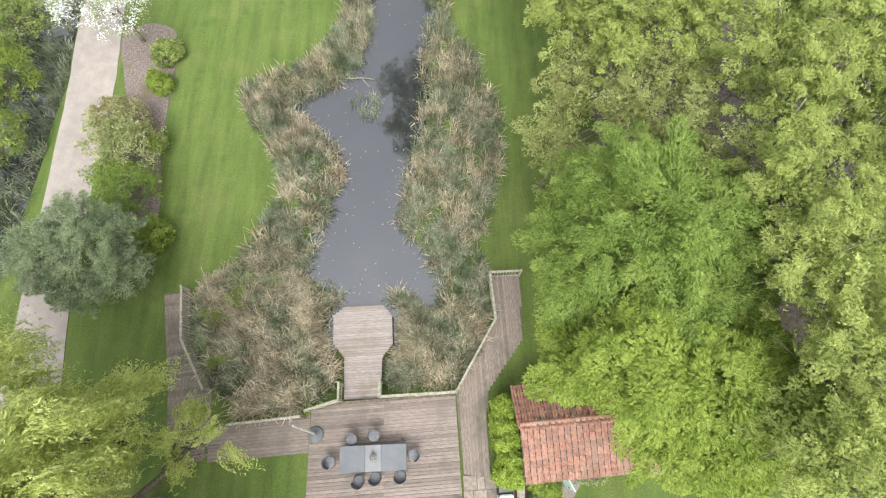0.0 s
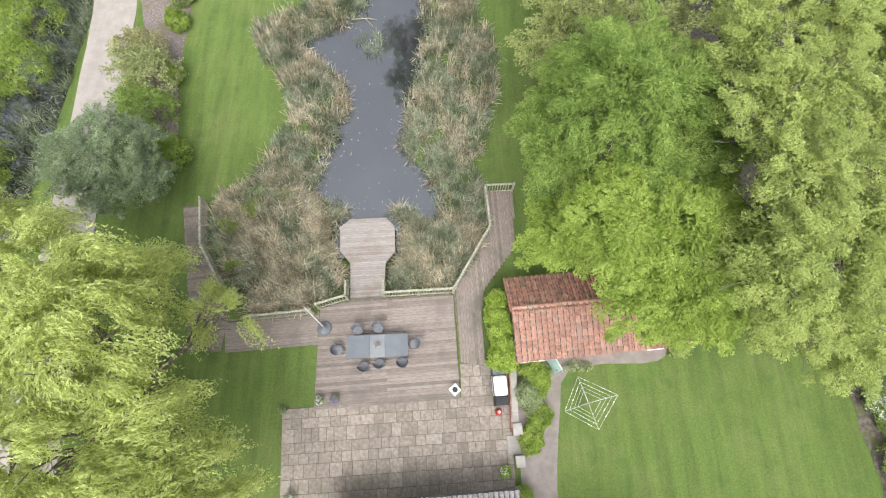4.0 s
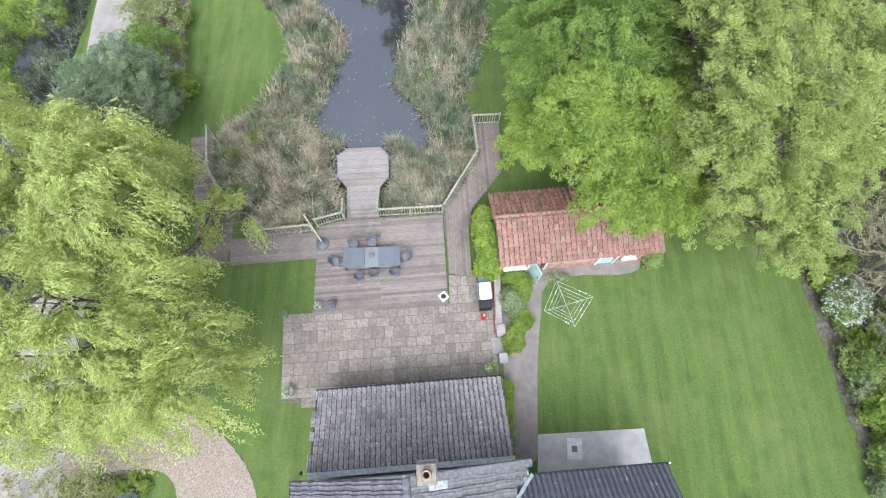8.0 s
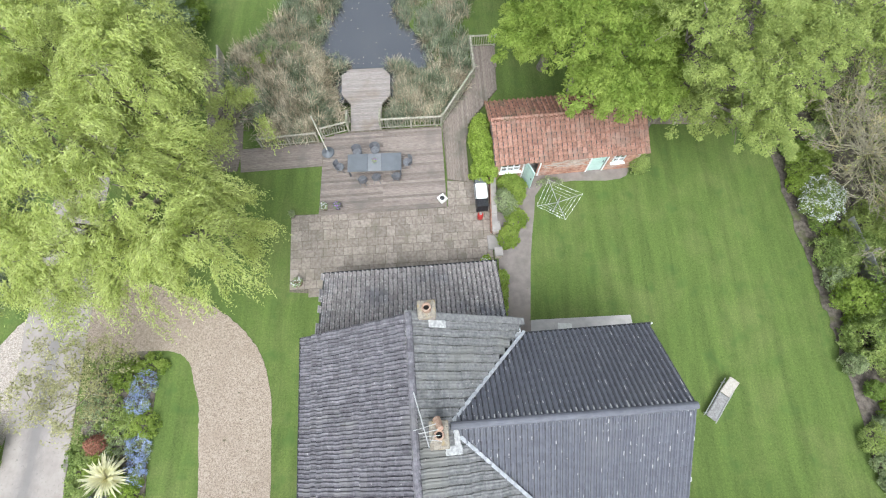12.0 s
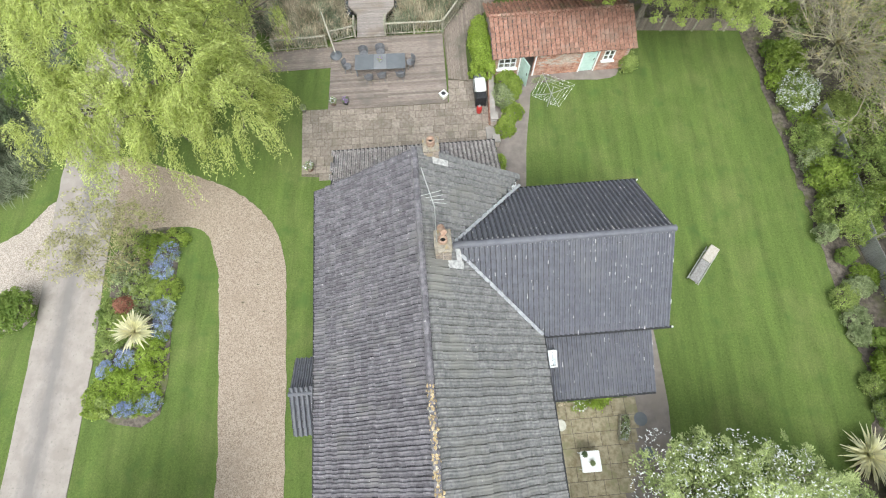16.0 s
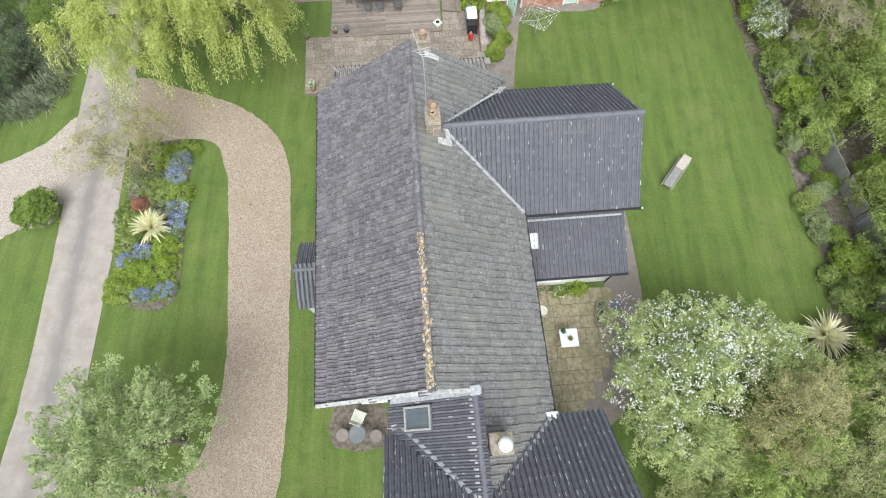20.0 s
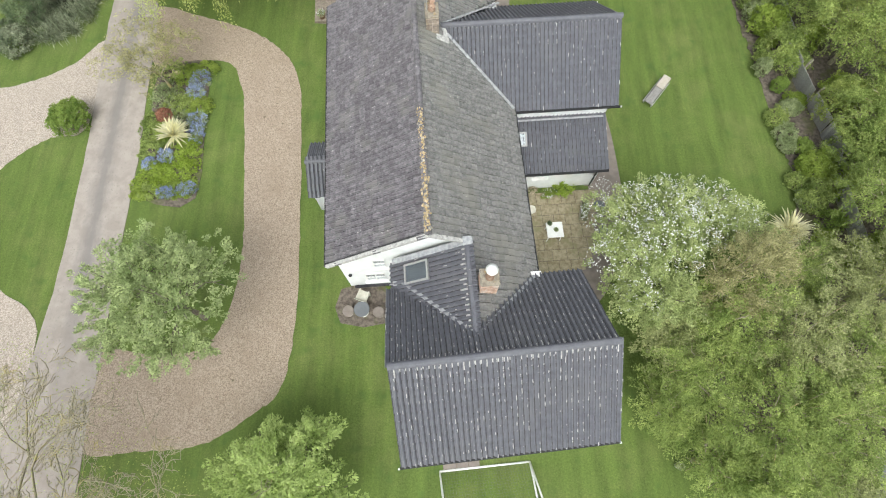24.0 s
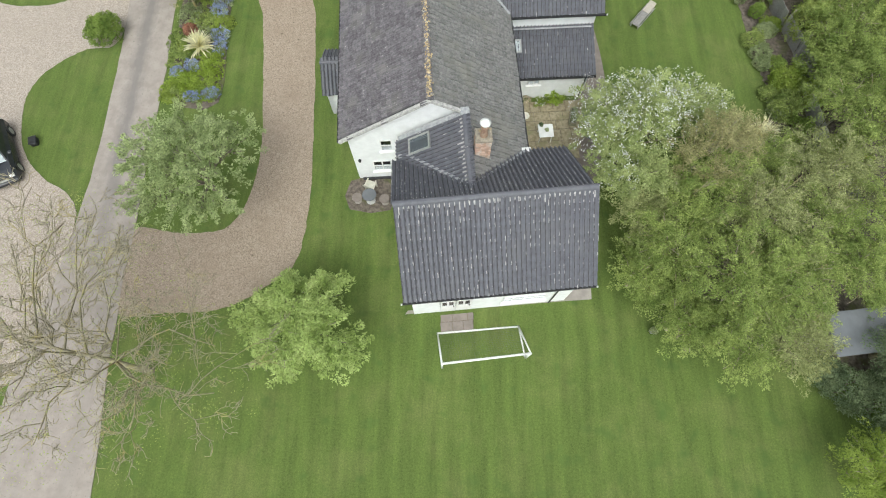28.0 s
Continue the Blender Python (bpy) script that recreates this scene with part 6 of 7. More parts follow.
# ---- deck furniture ----
def round_chair(x, y, turn, z=0.1):
    c = thing("garden_chair", "grey woven metal garden chair at the deck table", "chair", x, y, z, turn, "chairs round the deck table")
    part("seat", lathe([(0.02, 0.4), (0.22, 0.41), (0.25, 0.44), (0.22, 0.46), (0.02, 0.45)], 16), CHAIR, c, smooth=True)
    bm = bmesh.new()
    ring = []
    for k in range(9):
        a = math.pi * (0.05 + 0.9 * k / 8)
        ring.append([bm.verts.new((math.cos(a) * rr, math.sin(a) * rr, zz)) for rr, zz in ((0.25, 0.46), (0.29, 0.82), (0.27, 0.82), (0.23, 0.46))])
    for a, b in zip(ring, ring[1:]):
        for k in range(4):
            bm.faces.new((a[k], a[(k + 1) % 4], b[(k + 1) % 4], b[k]))
    bm.faces.new(ring[0]), bm.faces.new(ring[-1][::-1])
    part("backrest", bm, CHAIR, c)
    for a in (45, 135, 225, 315):
        part("leg", rods(((0.17 * math.cos(radians(a)), 0.17 * math.sin(radians(a)), 0.42), (0.25 * math.cos(radians(a)), 0.25 * math.sin(radians(a)), 0), 0.014, 0.012), sides=6), GREY_METAL, c)
    return c


first = round_chair(-3.72, -1.84, 0)
for x, y, turn in ((-2.76, -1.7, 5), (-4.62, -2.74, 95), (-1.0, -2.45, -88), (-3.34, -3.5, 178), (-2.62, -3.36, 184), (-1.56, -3.3, 170)):
    copy_thing(first, pose(x, y, 0.1, 0, 0, turn))
table = thing("dining_table", "long blue-grey metal garden table on the deck", "table", -2.73, -2.57, 0.1, 2.4)
part("tabletop", boxes((-1.43, -0.53, 0.6, -0.35, 0.53, 0.64), bevel=0.012), GREY_METAL, table)
part("tabletop", boxes((0.35, -0.53, 0.6, 1.43, 0.53, 0.64), bevel=0.012), GREY_METAL, table)
part("middle_leaf", boxes((-0.345, -0.53, 0.598, 0.345, 0.53, 0.638), bevel=0.012), TABLE_LEAF, table, "paler middle leaf")
for x in (-1.35, 1.35):
    for y in (-0.45, 0.45):
        part("leg", boxes((x - 0.03, y - 0.03, 0, x + 0.03, y + 0.03, 0.6)), GREY_METAL, table)


def pot_plant(label, x, y, z, rad, h, mat, leaf, seed, flowers=None):
    p = thing("plant_pot", label, "plant pot", x, y, z)
    part("pot", lathe([(rad * 0.7, 0), (rad, h), (rad * 1.08, h), (rad * 1.08, h - 0.04), (rad * 0.9, h - 0.05), (rad * 0.5, h - 0.06)], 14), mat, p, smooth=True)
    put("foliage", crown_mesh("foliage", [(0, 0, h + rad * 0.4, rad * 1.1, rad * 1.1, rad * 0.9)], 260, 0.05, leaf, seed, 0.06, 8), p)
    if flowers:
        put("bloom", crown_mesh("bloom", [(0, 0, h + rad * 0.5, rad * 1.1, rad * 1.1, rad * 0.9)], 120, 0.035, flowers, seed + 1, 0.03, 4, 0.9, 0.1), p)


pot_plant("small white pot of pink flowers on the table", -2.72, -2.55, 0.742, 0.09, 0.12, WHITE, L_OLIVE, 61, L_PURPLE)
pot_plant("terracotta pot of pale flowers on the deck edge", -5.3, -5.0, 0.1, 0.16, 0.26, CLAY, L_OLIVE, 62, L_BLOSSOM)
pot_plant("dark glazed pot of purple flowers on the deck edge", -4.62, -4.95, 0.1, 0.16, 0.24, BLACK, L_DARK, 63, L_PURPLE)
pot_plant("pale stone pot at the patio corner", -6.95, -5.4, 0.03, 0.14, 0.3, CONCRETE, L_OLIVE, 64)
pot_plant("terracotta pot at the patio corner by the lawn", -6.3, -9.1, 0.03, 0.2, 0.28, CLAY, L_OLIVE, 65, L_BLOSSOM)
um = thing("parasol", "closed parasol pole in a round dark base", "parasol", -5.4, -1.62, 0.1)
part("base", lathe([(0.34, 0), (0.35, 0.05), (0.28, 0.1), (0.06, 0.14), (0.05, 0.3)], 20), GREY_METAL, um, smooth=True)
part("pole", rods(((0, 0, 0.1), (-0.25, 0.35, 2.9), 0.035, 0.035)), CREAM, um)
part("crank", rods(((-0.05, 0.14, 1.1), (-0.16, 0.1, 1.1), 0.015, 0.015)), BLACK, um)

bbq = thing("barbecue", "gas barbecue with a black body and white cover", "barbecue", 2.9, -4.4, 0.03, 4)
part("cabinet", boxes((-0.3, -0.8, 0.12, 0.3, 0.8, 0.8), bevel=0.02), BLACK, bbq)
part("hood", boxes((-0.3, -0.42, 0.82, 0.3, 0.45, 1.05), bevel=0.07), WHITE, bbq, "white hood")
part("side_shelf", boxes((-0.28, 0.5, 0.8, 0.28, 0.82, 0.84), bevel=0.01), GREY_METAL, bbq)
part("side_shelf", boxes((-0.28, -0.82, 0.8, 0.28, -0.46, 0.84), bevel=0.01), BLACK, bbq)
part("handle", rods(((-0.36, -0.4, 0.92), (-0.36, 0.43, 0.92), 0.018, 0.018), ((-0.3, -0.4, 0.92), (-0.36, -0.4, 0.92), 0.015, 0.015), ((-0.3, 0.43, 0.92), (-0.36, 0.43, 0.92), 0.015, 0.015)), STEEL, bbq)
for y in (-0.7, 0.7):
    part("wheel", rods(((-0.28, y, 0.08), (-0.22, y, 0.08), 0.08, 0.08), ((0.22, y, 0.08), (0.28, y, 0.08), 0.08, 0.08), sides=12), BLACK, bbq)
GAS = material("red_paint", (0.4, 0.03, 0.03), (0.5, 0.05, 0.04), 5, rough=0.4, bump=0.0)
gas = thing("gas_bottle", "red gas bottle beside the barbecue", "gas bottle", 2.85, -5.5, 0.03)
part("cylinder", lathe([(0.13, 0), (0.15, 0.04), (0.15, 0.42), (0.1, 0.5), (0.05, 0.52)], 16), GAS, gas, smooth=True)
part("collar", lathe([(0.07, 0.5), (0.07, 0.58)], 12), STEEL, gas)
fp = thing("fire_pit", "small square white fire pit table on the deck", "fire pit", 0.87, -4.52, 0.1, 40)
part("top", boxes((-0.21, -0.21, 0.26, 0.21, 0.21, 0.3), bevel=0.015), WHITE, fp)
part("bowl", lathe([(0.02, 0.28), (0.11, 0.305), (0.13, 0.32), (0.12, 0.325), (0.02, 0.305)], 14), BLACK, fp)
part("body", boxes((-0.17, -0.17, 0, 0.17, 0.17, 0.26), bevel=0.01), CREAM, fp)

# garden wall by the patio
gw = thing("garden_wall", "low brick garden wall with stone caps beside the patio", "garden wall", 3.56, -3.0, 0, 0)
part("core", boxes((-0.09, -3.5, 0, 0.09, 0, 0.52)), MORTAR, gw)
for j in range(7):
    for i in range(15):
        for sx in (-0.1, 0.1):
            put("brick", bme, gw, m=pose(sx, -0.22 - i * 0.225 + (0.05 if j % 2 else 0), 0.01 + j * 0.075, 0, 0, 90 if sx > 0 else 90) if sx > 0 else pose(sx, -0.22 - i * 0.225, 0.01 + j * 0.075, 0, 0, 90))
for i in range(7):
    part("cap_stone", boxes((-0.14, -3.5 + i * 0.5, 0.53, 0.14, -3.01 + i * 0.5, 0.59), bevel=0.012), CONCRETE, gw)
for x, y, h in ((3.62, -6.2, 0.62), (3.7, -7.55, 0.5)):
    p = thing("stone_pillar", "squat stone pillar at the patio steps", "pillar", x, y, 0, 4)
    part("shaft", boxes((-0.17, -0.2, 0, 0.17, 0.2, h), bevel=0.02), MORTAR, p)
    part("cap", boxes((-0.21, -0.24, h, 0.21, 0.24, h + 0.07), bevel=0.02), CONCRETE, p)
st = thing("stone_step", "stone step between patio and path", "step", 3.5, -6.9, 0.0, 4)
part("tread", boxes((-0.3, -0.4, 0, 0.3, 0.4, 0.12), bevel=0.02), CONCRETE, st)
pot_plant("white wire planter of greenery by the extension", 3.05, -7.95, 0.03, 0.22, 0.3, WHITE, L_LIME, 66)

# manhole cover in the concrete pad
mh = thing("manhole", "pale square inspection cover in the concrete", "manhole cover", 6.8, -11.55, 0.03, -3)
part("surround", boxes((-0.34, -0.45, 0, 0.34, 0.45, 0.03), bevel=0.01), material("pale_mortar", (0.6, 0.58, 0.53), (0.72, 0.7, 0.66), 6), mh)
part("cover", boxes((-0.13, -0.13, 0.03, 0.13, 0.13, 0.04), bevel=0.004), GREY_METAL, mh)

# rotary clothes dryer
dr = thing("rotary_dryer", "open rotary clothes dryer on the lawn", "clothes dryer", 6.72, -5.15, 0)
part("pole", rods(((0, 0, -0.05), (0, 0, 1.75), 0.025, 0.022)), STEEL, dr)
corners = [Vector((-0.45, 1.1, 1.5)), Vector((1.22, 0.32, 1.5)), Vector((0.23, -1.1, 1.5)), Vector((-1.15, -0.35, 1.5))]
for c in corners:
    part("arm", rods(((0, 0, 1.15), c, 0.016, 0.013)), STEEL, dr)
for k in (0.45, 0.62, 0.8, 1.0):
    ring = [Vector((c.x * k, c.y * k, 1.15 + (c.z - 1.15) * k)) for c in corners]
    part("line", rods(*((a, b, 0.0045, 0.0045) for a, b in zip(ring, ring[1:] + ring[:1])), sides=5), WHITE, dr)
    for a, b in zip(ring, ring[1:] + ring[:1]):
        if k > 0.7:
            for _ in range(4):
                p = a.lerp(b, random.uniform(0.1, 0.9))
                part("peg", boxes((-0.012, -0.02, -0.07, 0.012, 0.02, 0.01)), WHITE, dr, m=Matrix.Translation(p))

# sun lounger
lg = thing("sun_lounger", "grey sun lounger with a pale raised headrest on the lawn", "lounger", 13.65, -14.65, 0, 52)
LOUNGE = material("grey_canvas", (0.2, 0.19, 0.18), (0.3, 0.29, 0.28), 12, bump=0.3)
part("mattress", boxes((-1.08, -0.24, 0.28, 0.22, 0.24, 0.36), bevel=0.03), LOUNGE, lg)
part("backrest", boxes((0, -0.24, 0, 0.84, 0.24, 0.07), bevel=0.03), STONE_GREY, lg, "pale canvas backrest", m=pose(0.24, 0, 0.3, 0, -14, 0))
for x in (-0.95, 0.75):
    for y in (-0.24, 0.24):
        part("leg", boxes((x - 0.025, y - 0.025, 0, x + 0.025, y + 0.025, 0.29)), STEEL, lg)
part("side_rail", boxes((-1.12, -0.31, 0.25, 0.95, -0.27, 0.3), bevel=0.008), STEEL, lg)
part("side_rail", boxes((-1.12, 0.27, 0.25, 0.95, 0.31, 0.3), bevel=0.008), STEEL, lg)

# football goal
gl = thing("football_goal", "white tubular football goal with a dark net", "goal", 3.2, -35.5, 0)
o = Vector((3.2, -35.5, 0))
BL, BR, FL, FR = (Vector(p) - o for p in ((1.21, -34.91, 0.04), (5.24, -34.48, 0.04), (1.47, -36.57, 0.04), (5.51, -36.02, 0.04)))
TL, TR = FL + Vector((0, 0, 1.62)), FR + Vector((0, 0, 1.62))
for n, a, b, rr in (("crossbar", TL, TR, 0.055), ("goal_post", FL, TL, 0.055), ("goal_post", FR, TR, 0.055), ("base_bar", BL, BR, 0.045), ("side_bar", BL, FL, 0.04), ("side_bar", BR, FR, 0.04), ("stay", BL, TL, 0.04), ("stay", BR, TR, 0.04)):
    part(n, rods((a, b, rr, rr), sides=10), WHITE, gl, smooth=True)
NET = material("net_cord", (0.12, 0.14, 0.1), (0.18, 0.2, 0.15), 10, bump=0)
net = [(BL.lerp(BR, k / 34), TL.lerp(TR, k / 34), 0.004, 0.004) for k in range(1, 34)] + [(BL.lerp(TL, k / 16), BR.lerp(TR, k / 16), 0.004, 0.004) for k in range(1, 16)]
net += [(BL.lerp(FL, k / 12), BL.lerp(TL, k / 12), 0.004, 0.004) for k in range(1, 12)] + [(BR.lerp(FR, k / 12), BR.lerp(TR, k / 12), 0.004, 0.004) for k in range(1, 12)]
tagged(part("net", rods(*net, sides=3), NET, gl), kind="stuff")

# back patio furniture
wt = thing("patio_table", "square white table with rounded corners on the back patio", "table", 7.0, -23.55, 0.03, 4)
part("tabletop", boxes((-0.42, -0.42, 0.68, 0.42, 0.42, 0.72), bevel=0.03), WHITE, wt)
for x in (-0.34, 0.34):
    for y in (-0.34, 0.34):
        part("leg", rods(((x, y, 0), (x * 0.9, y * 0.9, 0.69), 0.02, 0.02)), WHITE, wt)
pot_plant("small dark pot on the white patio table", 6.72, -23.25, 0.752, 0.08, 0.1, BLACK, L_DARK, 67)
pot_plant("small plant in the middle of the white patio table", 7.02, -23.6, 0.752, 0.07, 0.1, STEEL, L_OLIVE, 68)
tr = thing("planter", "wooden trough of bedding plants on the back patio", "planter", 8.75, -22.2, 0.03, 80)
part("trough", boxes((-0.55, -0.2, 0, 0.55, 0.2, 0.3), bevel=0.015), RAIL, tr)
part("soil", boxes((-0.5, -0.16, 0.3, 0.5, 0.16, 0.312)), SOIL, tr)
put("foliage", crown_mesh("foliage", [(-0.2, 0, 0.34, 0.3, 0.16, 0.14), (0.25, 0, 0.34, 0.25, 0.16, 0.12)], 420, 0.045, L_OLIVE, 69, 0.06, 8), tr)
put("flowers", crown_mesh("flowers", [(-0.1, 0, 0.36, 0.4, 0.16, 0.16)], 120, 0.035, L_BLOSSOM, 70, 0.03, 4), tr)
for x, y in ((9.62, -21.85), (9.75, -23.3)):
    dc = thing("drain_cover", "round dark drain cover in the concrete path", "drain cover", x, y, 0.02)
    part("cover", lathe([(0.3, 0), (0.3, 0.014), (0.27, 0.02), (0.02, 0.02)], 24), GREY_METAL, dc)
pot_plant("grey pot at the house corner", 5.15, -20.9, 0.03, 0.12, 0.25, STEEL, L_DARK, 71)
rk = thing("stepping_stone", "pale rounded stone set in the patio", "stone", 6.0, -22.1, 0.03)
part("stone", lathe([(0.26, 0), (0.25, 0.03), (0.16, 0.05), (0.02, 0.055)], 9), CREAM, rk)

# sitting corner by the south gable
for x, y in ((-3.3, -27.75), (-1.82, -27.8)):
    s = thing("garden_stool", "round pale stone-topped garden stool", "stool", x, y, 0.015)
    part("top", lathe([(0.02, 0.4), (0.26, 0.4), (0.28, 0.43), (0.26, 0.46), (0.02, 0.46)], 20), TARMAC, s)
    part("pedestal", lathe([(0.2, 0), (0.12, 0.1), (0.1, 0.3), (0.16, 0.4)], 14), CONCRETE, s)
bt = thing("bistro_table", "round metal lattice bistro table", "table", -2.6, -27.72, 0.015)
part("tabletop", lathe([(0.02, 0.7), (0.36, 0.7), (0.38, 0.72), (0.36, 0.735), (0.02, 0.73)], 24), GREY_METAL, bt)
part("pedestal", lathe([(0.25, 0), (0.06, 0.06), (0.04, 0.6), (0.1, 0.7)], 12), STEEL, bt)
wc = thing("garden_chair", "white slatted garden chair by the gable", "chair", -2.62, -27.0, 0.015, 160)
part("seat", boxes((-0.26, -0.26, 0.4, 0.26, 0.24, 0.44), bevel=0.01), CREAM, wc)
for i in range(6):
    part("slat", boxes((-0.25 + i * 0.085, 0, 0, -0.19 + i * 0.085, 0.025, 0.52), bevel=0.005), CREAM, wc, m=pose(0, 0.22, 0.44, -14, 0, 0))
for x in (-0.23, 0.23):
    for y in (-0.22, 0.2):
        part("leg", boxes((x - 0.025, y - 0.025, 0, x + 0.025, y + 0.025, 0.4)), CREAM, wc)
    part("arm", boxes((x - 0.035, -0.27, 0.6, x + 0.035, 0.24, 0.63), bevel=0.008), CREAM, wc)


# ---- parked car ----
def car():
    CAR = material("car_paint", (0.025, 0.028, 0.035), (0.04, 0.043, 0.05), 2, rough=0.25, bump=0, spec=0.6)
    c = thing("car", "dark hatchback parked on the gravel", "car", -23.5, -25.5, 0.02, -62)
    prof = [(-2.05, 0.45, 0.5), (-1.98, 0.78, 0.8), (-1.1, 0.86, 0.85), (0.9, 0.9, 0.88), (1.6, 0.82, 0.86), (2.0, 0.7, 0.78), (2.1, 0.5, 0.5)]
    bm = bmesh.new()
    rings = []
    for x, top, half in prof:
        rings.append([bm.verts.new((x, y, z)) for y, z in ((-half, 0.22), (-half, top * 0.75), (-half * 0.86, top), (half * 0.86, top), (half, top * 0.75), (half, 0.22))])
    for a, b in zip(rings, rings[1:]):
        for k in range(6):
            bm.faces.new((a[k], a[(k + 1) % 6], b[(k + 1) % 6], b[k]))
    bm.faces.new(rings[0]), bm.faces.new(rings[-1][::-1])
    bmesh.ops.recalc_face_normals(bm, faces=bm.faces[:])
    part("body", bm, CAR, c)
    bm = bmesh.new()
    rings = [[bm.verts.new((x, y * w, z)) for y, z in ((-1, z0), (-0.82, z1), (0.82, z1), (1, z0))] for x, w, z0, z1 in ((-1.9, 0.72, 0.82, 0.86), (-1.5, 0.74, 0.84, 1.36), (-0.9, 0.76, 0.86, 1.46), (0.2, 0.76, 0.88, 1.44), (0.45, 0.76, 0.88, 1.36), (1.15, 0.72, 0.86, 0.9))]
    for a, b in zip(rings, rings[1:]):
        for k in range(4):
            bm.faces.new((a[k], a[(k + 1) % 4], b[(k + 1) % 4], b[k]))
    bm.faces.new(rings[0]), bm.faces.new(rings[-1][::-1])
    bmesh.ops.recalc_face_normals(bm, faces=bm.faces[:])
    part("cabin", bm, CAR, c)
    SCREEN = material("windscreen", (0.35, 0.42, 0.47), (0.45, 0.52, 0.57), 1.2, rough=0.08, bump=0, spec=0.8)
    bm = bmesh.new()
    bm.faces.new([bm.verts.new(p) for p in ((0.5, -0.6, 1.372), (1.18, -0.66, 0.93), (1.18, 0.66, 0.93), (0.5, 0.6, 1.372))])
    bmesh.ops.solidify(bm, geom=bm.faces[:], thickness=-0.012)
    part("windscreen", bm, SCREEN, c, "pale reflecting windscreen")
    for s in (-1, 1):
        part("side_window", boxes((-1.2, -0.01, 0.98, 0.3, 0.01, 1.28), bevel=0.004), SCREEN, c, m=pose(0, s * 0.71, 0, s * 16, 0, 0) @ Matrix.Translation((0, 0, 0)))
        part("mirror", boxes((0.62, s * 0.86, 0.88, 0.8, s * 1.04, 1.02), bevel=0.03), CAR, c)
        part("headlight", boxes((1.82, s * 0.5, 0.6, 2.04, s * 0.74, 0.72), bevel=0.03), WHITE, c)
        for x in (-1.3, 1.3):
            w = part("wheel", rods(((x, s * 0.72, 0.31), (x, s * 0.9, 0.31), 0.31, 0.31), sides=20), BLACK, c)
            part("rim", rods(((x, s * 0.895, 0.31), (x, s * 0.91, 0.31), 0.2, 0.19), sides=14), STEEL, w)
    part("wiper", rods(((1.17, -0.45, 0.955), (0.95, 0.25, 1.1), 0.012, 0.01), sides=5), BLACK, c)
    part("bumper", boxes((1.95, -0.78, 0.3, 2.16, 0.78, 0.5), bevel=0.05), CAR, c)
    part("grille", boxes((2.02, -0.4, 0.52, 2.1, 0.4, 0.62), bevel=0.01), STEEL, c)


car()
bx = thing("feed_bin", "small black plastic box on the grass", "box", -22.0, -24.5, 0, 20)
part("body", boxes((-0.2, -0.25, 0, 0.2, 0.25, 0.28), bevel=0.05), BLACK, bx)
part("lid", boxes((-0.22, -0.27, 0.28, 0.22, 0.27, 0.33), bevel=0.02), BLACK, bx)


# ---- boundary fence and hut ----
def fence_panel(x, y, turn, lean=0, label="weathered grey timber fence panel half hidden by shrubs", group="boundary fence", tall=1.5, mat=FENCE):
    f = thing("fence_panel", label, "fence", x, y, 0, turn, group)
    for i in range(12):
        part("board", boxes((i * 0.15, -0.012, 0.03, i * 0.15 + 0.142, 0.012, tall + random.uniform(-0.02, 0.02)), bevel=0.003), mat, f, m=pose(0, 0, 0, lean, 0, 0))
    part("rail", boxes((0, 0.012, 0.4, 1.8, 0.06, 0.48), (0, 0.012, tall - 0.4, 1.8, 0.06, tall - 0.32)), RAIL, f, m=pose(0, 0, 0, lean, 0, 0))
    part("post", boxes((1.8, -0.05, 0, 1.9, 0.05, tall + 0.15)), RAIL, f)


for k in range(12):
    fence_panel(21.6 + 0.12 * k + 0.25 * math.sin(k * 1.3), -6.0 - k * 1.9, -82 - 4 * math.sin(k * 0.9), 14)
for k in range(4):
    fence_panel(12.1 + 1.9 * k, 0.25 - 0.015 * k, -0.5, 0, "weathered timber fence along the lawn's north end", "north fence", 1.0, DECK_LONG)
hut = thing("garden_hut", "small hut with a pale grey sheet roof among the shrubs", "hut", 20.9, -34.7, 0, 8)
part("walls", boxes((-1.5, -0.8, 0, 1.5, 0.8, 1.7)), RAIL, hut)
part("roof", boxes((-1.75, -1.0, -0.02, 1.75, 1.0, 0.03), bevel=0.006), GREY_METAL, hut, m=pose(0, 0, 1.95, 5, 0, 0))


# ---- plants ----
def mound(name, label, x, y, rx, ry, h, mat, count, size, seed, category="flowers", flowers=None, fcount=0, fsize=0.035, kind=""):
    m = thing(name, label, category, x, y, 0.0, kind=kind)
    put("foliage", crown_mesh("foliage", [(0, 0, 0.02, rx, ry, h)], count, size, mat, seed, 0.08, 10, 0.8, 0.0, 0.6, 0.15, 0.16), m)
    if flowers:
        put("bloom", crown_mesh("bloom", [(0, 0, 0.16, rx, ry, h)], fcount, fsize, flowers, seed + 1, 0.08, 6, 0.9, 0.0, 0.25, 0.15, 0.12), m)
    return m


